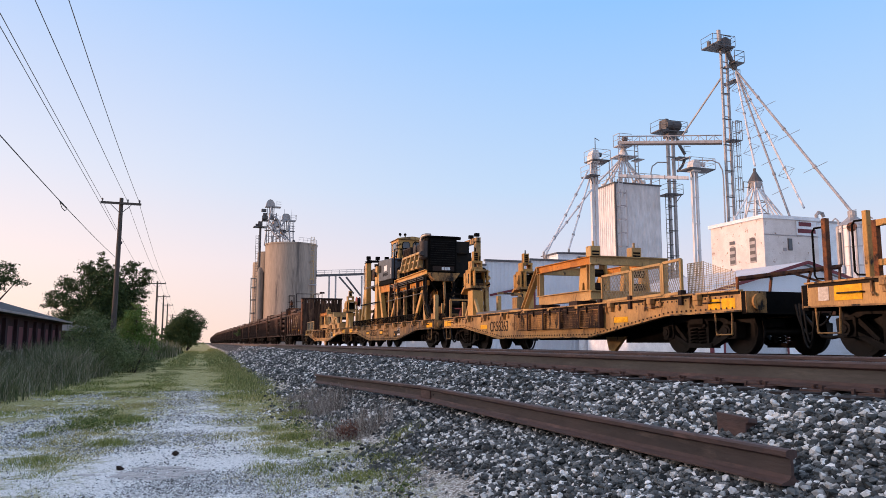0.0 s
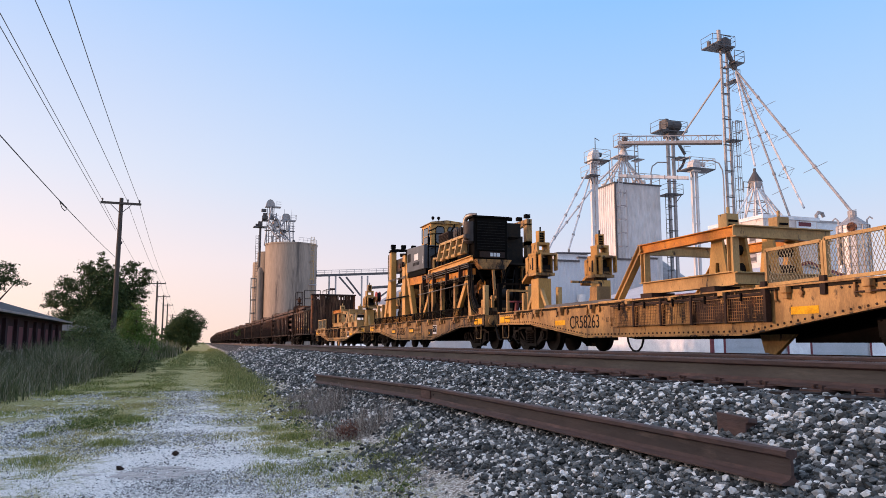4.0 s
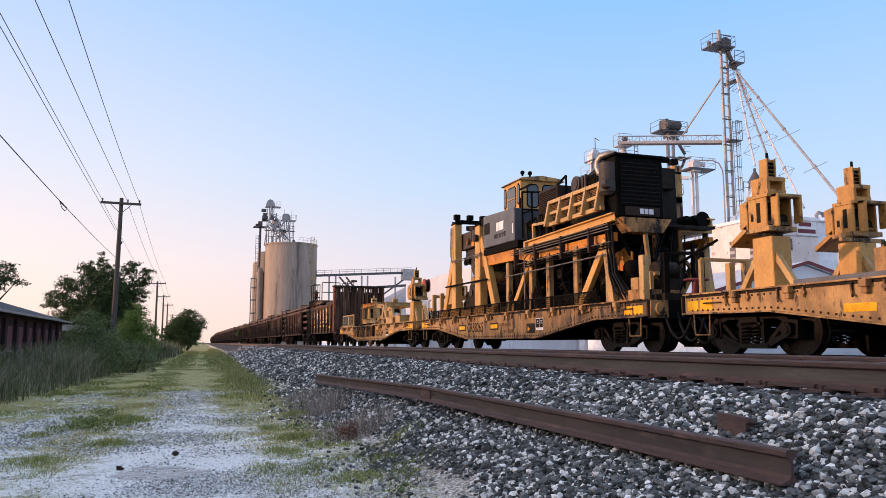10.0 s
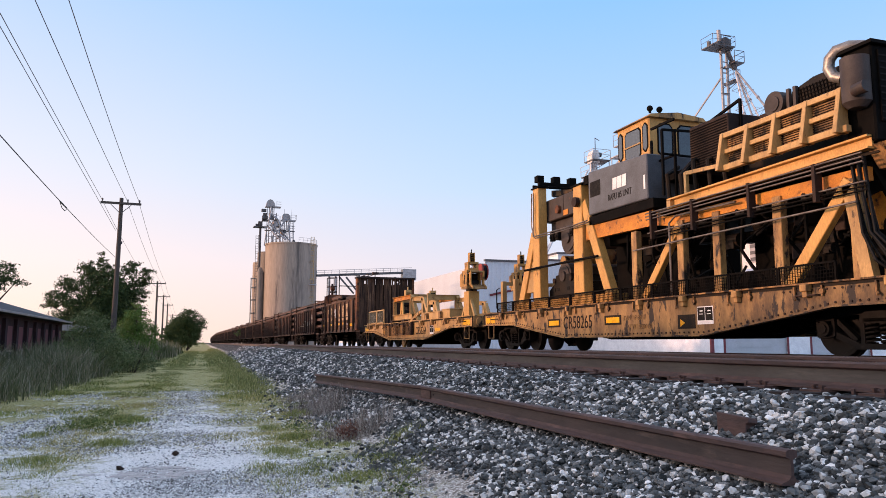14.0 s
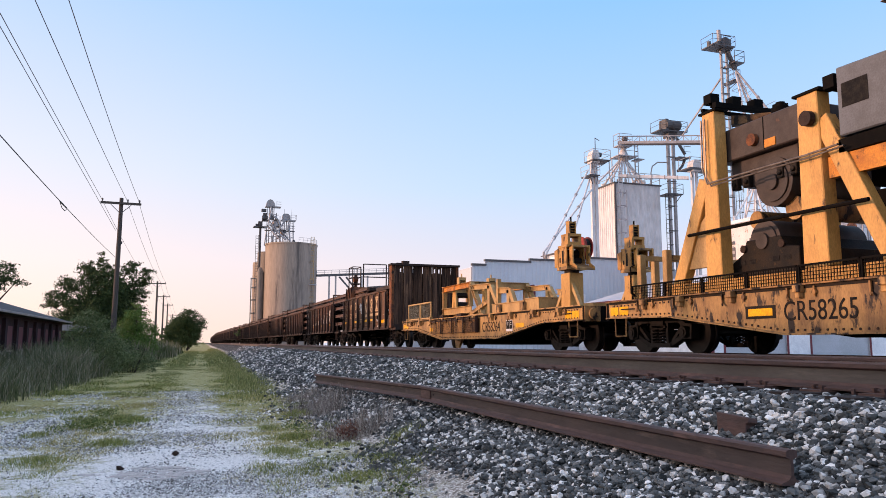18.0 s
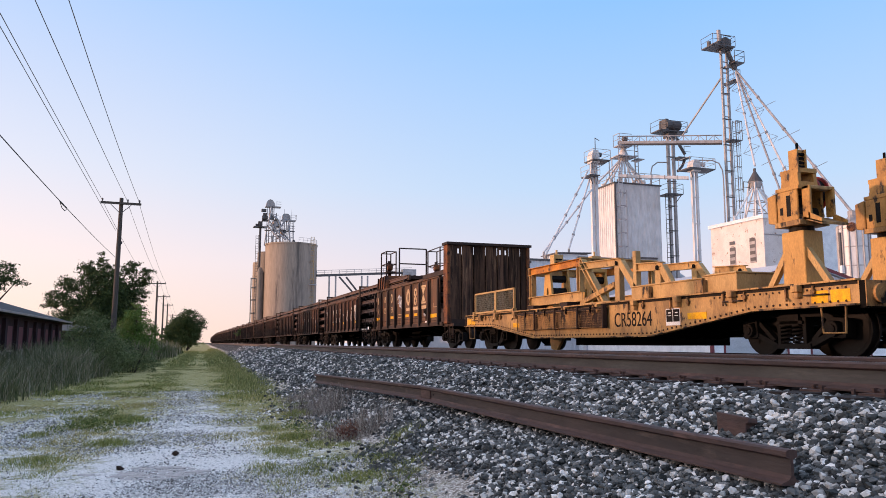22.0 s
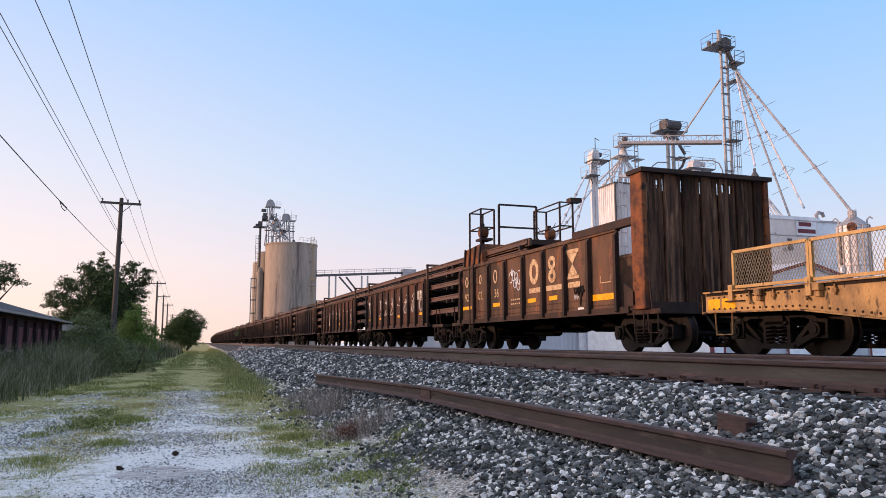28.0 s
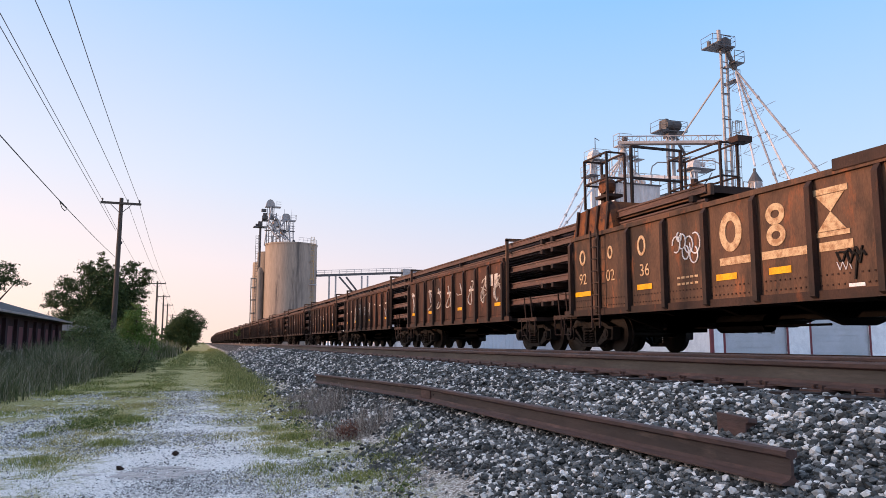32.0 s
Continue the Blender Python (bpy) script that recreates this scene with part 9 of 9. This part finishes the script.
tree("tree", "broad dark green tree with an uneven crown behind the pole", "tree", -6.6, 62, 3.2,
     ((0.5, 0, 7.35, 0.5, 0.6, 0.75), (-0.6, 0, 6.5, 0.85, 0.9, 0.6), (1.0, 0, 6.5, 0.7, 0.8, 0.6), (2.4, 0, 6.85, 0.75, 0.8, 0.6), (3.7, 0, 6.6, 0.7, 0.7, 0.3), (3.1, 0, 5.9, 0.9, 0.9, 0.45), (2.9, 0, 4.9, 0.8, 0.9, 0.7), (-1.7, 0, 5.45, 0.95, 1.0, 0.6), (-3.0, 0, 3.95, 0.75, 0.8, 0.3), (-2.2, 0, 4.35, 1.1, 1.1, 0.6),
      (0.5, 0, 5.2, 1.7, 1.6, 1.3), (1.7, 0, 5.0, 1.3, 1.3, 1.2), (0.2, -0.3, 3.6, 2.2, 1.8, 1.1), (2.0, 0, 3.6, 1.5, 1.5, 1.1), (-1.5, 0.5, 2.2, 2.0, 1.6, 1.3), (1.5, 0.5, 2.0, 2.0, 1.6, 1.4)), M_LEAF, 700, 0.075, 5, 0.3)
tree("tree", "dark leafy bough of a tree behind the brick building", "tree", -11.0, 44, 3.2,
     ((-0.4, 0, 4.6, 1.7, 1.6, 0.9), (1.9, 0, 4.5, 0.8, 0.8, 0.4), (2.5, 0, 4.15, 0.7, 0.6, 0.22), (2.1, 0, 4.95, 0.5, 0.6, 0.3), (1.2, 0, 4.0, 0.9, 0.8, 0.25)), M_LEAF, 900, 0.06, 8, 0.25)
tree("tree", "small fresh green tree beside the utility pole", "tree", -2.95, 51, 1.0,
     ((0.0, 0, 2.6, 0.75, 0.8, 0.8), (-0.6, 0, 1.9, 0.75, 0.8, 0.8), (0.6, 0, 1.8, 0.75, 0.8, 0.8), (-0.1, 0, 3.45, 0.28, 0.3, 0.45), (0, -0.2, 1.0, 1.2, 1.0, 0.8)), M_LEAFB, 1500, 0.05, 9, 0.12)
for k, (x, y, s) in enumerate(((0.25, 121, 1.1), (-0.6, 130, 0.95), (-2.4, 121, 0.66), (-1.6, 155, 1.05), (0.6, 150, 0.9))):
    tree("tree", "dark rounded tree at the far end of the road", "tree", x, y, 1.8 * s,
         ((0, 0, 4.7 * s, 1.3 * s, 1.3 * s, 1.2 * s), (-0.9 * s, 0, 3.5 * s, 1.4 * s, 1.3 * s, 1.3 * s), (1.0 * s, 0, 3.5 * s, 1.4 * s, 1.3 * s, 1.3 * s), (0, 0, 2.0 * s, 1.9 * s, 1.5 * s, 1.4 * s)), M_LEAF, 380, 0.095, 20 + k, 0.2, "trees at the road's end")


def bush(x, y, blobs, mat, dens, size, seed, label):
    t = thing("bush", label, "bush", pose(x, y, float(ground_height(x)) - 0.05), "bushes along the road")
    rr = random.Random(seed)
    for k in range(5):
        q = rr.uniform(0, 6.28)
        part("stem", Shape().tube((0.1 * math.cos(q), 0.1 * math.sin(q), 0), (0.6 * math.cos(q), 0.6 * math.sin(q), 1.0), 0.03, 0.012, 6), M_BARK, t)
    v, f = leaf_cloud(blobs, dens, size, seed)
    part("foliage", scatter_mesh("foliage", v, f, mat), mat, t)


bush(-3.2, 30, ((-0.1, 0, 1.75, 0.6, 0.7, 0.65), (-0.6, 0.1, 1.3, 0.5, 0.7, 0.5), (0.5, 0, 1.3, 0.5, 0.7, 0.5), (0.95, 0, 1.0, 0.35, 0.5, 0.4), (-0.2, 0, 2.35, 0.22, 0.3, 0.4), (0.2, 0, 2.0, 0.3, 0.3, 0.4), (0.1, -0.2, 0.6, 1.1, 0.8, 0.6)), M_BUSH, 2600, 0.034, 31, "dense grey-green bush at the road's edge")
bush(-2.0, 33, ((0.0, 0, 0.5, 0.6, 0.8, 0.45), (0.6, 0.6, 0.4, 0.5, 0.7, 0.4), (-0.6, 0, 0.6, 0.6, 0.8, 0.5)), M_BUSH, 2600, 0.034, 32, "low dark brush at the road's edge")
for k in range(8):
    y = 44 + k * 8.5
    bush(-3.4 - 0.4 * (k % 2) + 0.012 * (y - 36), y, ((0, 0, 0.7, 0.9, 1.6, 0.7), (-1.0, 0.5, 1.0, 1.0, 1.5, 0.9), (0.4, 1.5, 0.5, 0.7, 1.3, 0.5)), M_BUSH if k % 3 else M_LEAF, 420, 0.055, 40 + k, "brush along the far side of the road")
bush(11.6, 132, ((0, 0, 2.2, 2.0, 1.5, 1.6), (-2.2, 0, 1.6, 1.6, 1.4, 1.3), (1.5, 0, 3.2, 1.0, 1.0, 0.8)), M_LEAF, 50, 0.16, 61, "dark brush beside the siding near the silo")

# low broad-leaved weeds: x, y, half width, height
LEAFY = ((-1.57, 11.32, 0.14, 0.05), (-1.42, 11.56, 0.16, 0.07), (-1.28, 11.73, 0.17, 0.09), (-1.10, 11.66, 0.15, 0.10), (-0.98, 11.05, 0.12, 0.07), (-1.17, 13.4, 0.2, 0.12), (-0.74, 11.77, 0.16, 0.08), (1.56, 10.46, 0.14, 0.06), (1.45, 10.87, 0.13, 0.06), (1.71, 5.95, 0.10, 0.05), (1.62, 5.8, 0.09, 0.05))
v, f = leaf_cloud([(x, y, 0.03 + h * 0.4 + float(ground_height(x - 0.023 * y)), w, w * 1.1, h * 0.55) for x, y, w, h in LEAFY], 52000, 0.016, 77)
tagged(new("broadleaf_weeds", scatter_mesh("broadleaf_weeds", v, f, M_BROAD)), "dark green broad-leaved weeds in the gravel", "weeds", kind="stuff")

# small things on the road
r = new("rock", scatter_mesh("rock", *stones(np.zeros(1), np.zeros(1), np.zeros(1), np.full(1, 0.06), ICO_V, ICO_F), M_DARKBROWN))
tagged(r, "single dark stone lying on pale gravel", "rock")
r.matrix_basis = pose(-0.06, 8.62, 0.04)
r = new("rock", scatter_mesh("rock", *stones(np.zeros(1), np.zeros(1), np.zeros(1), np.full(1, 0.04), ICO_V, ICO_F), M_DARKBROWN))
tagged(r, "small dark stone on the road", "rock")
r.matrix_basis = pose(-0.54, 7.82, 0.035)
cover = thing("brick_patch", "worn oval patch of small pavers sunk in the gravel", "paving", pose(-0.34, 7.56, 0.014, 0, 0, -10))
bm_ = Shape().box(-0.072, 0.072, -0.028, 0.028, -0.01, 0.005).mesh("paver", M_PAVER)
pv = random.Random(2)
for i in range(-4, 5):
    for j in range(-6, 7):
        if (i * 0.16 / 0.5) ** 2 + (j * 0.066 / 0.36) ** 2 < 1:
            o = new("paver", bm_)
            o.parent = cover
            o.location = (i * 0.155 + (0.07 if j % 2 else 0), j * 0.064, pv.uniform(-0.004, 0.004))
v, f = leaf_cloud(((0, 0, 0.1, 0.11, 0.11, 0.12),), 60000, 0.018, 71)
tagged(new("thistle", scatter_mesh("thistle", v, f, M_THISTLE)), "reddish brown dead thistle clump", "weed").matrix_basis = MAIN @ pose(1.70, 9.2, 0.03)


# ---- what moves: the train rolls towards the eye and gathers speed ----
SPEED = ((0, 1.20), (4, 1.34), (8, 1.52), (12, 1.68), (18, 1.88), (22, 1.98), (26, 2.06), (29, 2.0), (32, 1.84))


def rolled(t):
    ts = np.linspace(0, t, 200)
    v = np.interp(ts, [p[0] for p in SPEED], [p[1] for p in SPEED])
    return float(np.sum((v[1:] + v[:-1]) / 2 * np.diff(ts)))


def on_track(y):
    """Place on the siding, and past its end on the main line that it joins."""
    if y <= MEET:
        return SIDING_X, 0.0
    return SIDING_X + (y - MEET) * math.tan(radians(MAIN_TURN)), -MAIN_TURN


def motions():
    times = [float(t) for t in range(0, 33, 2)]
    for ob, front, length in RAILCARS:
        rows = []
        for t in times:
            y = front - rolled(t)
            x0, _ = on_track(y)
            x1, _ = on_track(y + length)
            rows.append((t, pose(x0, y, RAIL_SIDE, 0, 0, -math.degrees(math.atan2(x1 - x0, length)))))
        walk(ob, rows)
    spin = [i * 0.5 for i in range(65)]
    turns = [(t, math.degrees(rolled(t) / R_WHEEL)) for t in spin]
    fine = []
    for (t0, a0), (t1, a1) in zip(turns, turns[1:]):
        fine += [(t0, a0), ((t0 + t1) / 2, (a0 + a1) / 2)]
    fine.append(turns[-1])
    for w in WHEELS:
        p = w.location.copy()
        walk(w, [(t, pose(p.x, p.y, p.z, a % 360.0, 0, 0)) for t, a in fine])


motions()
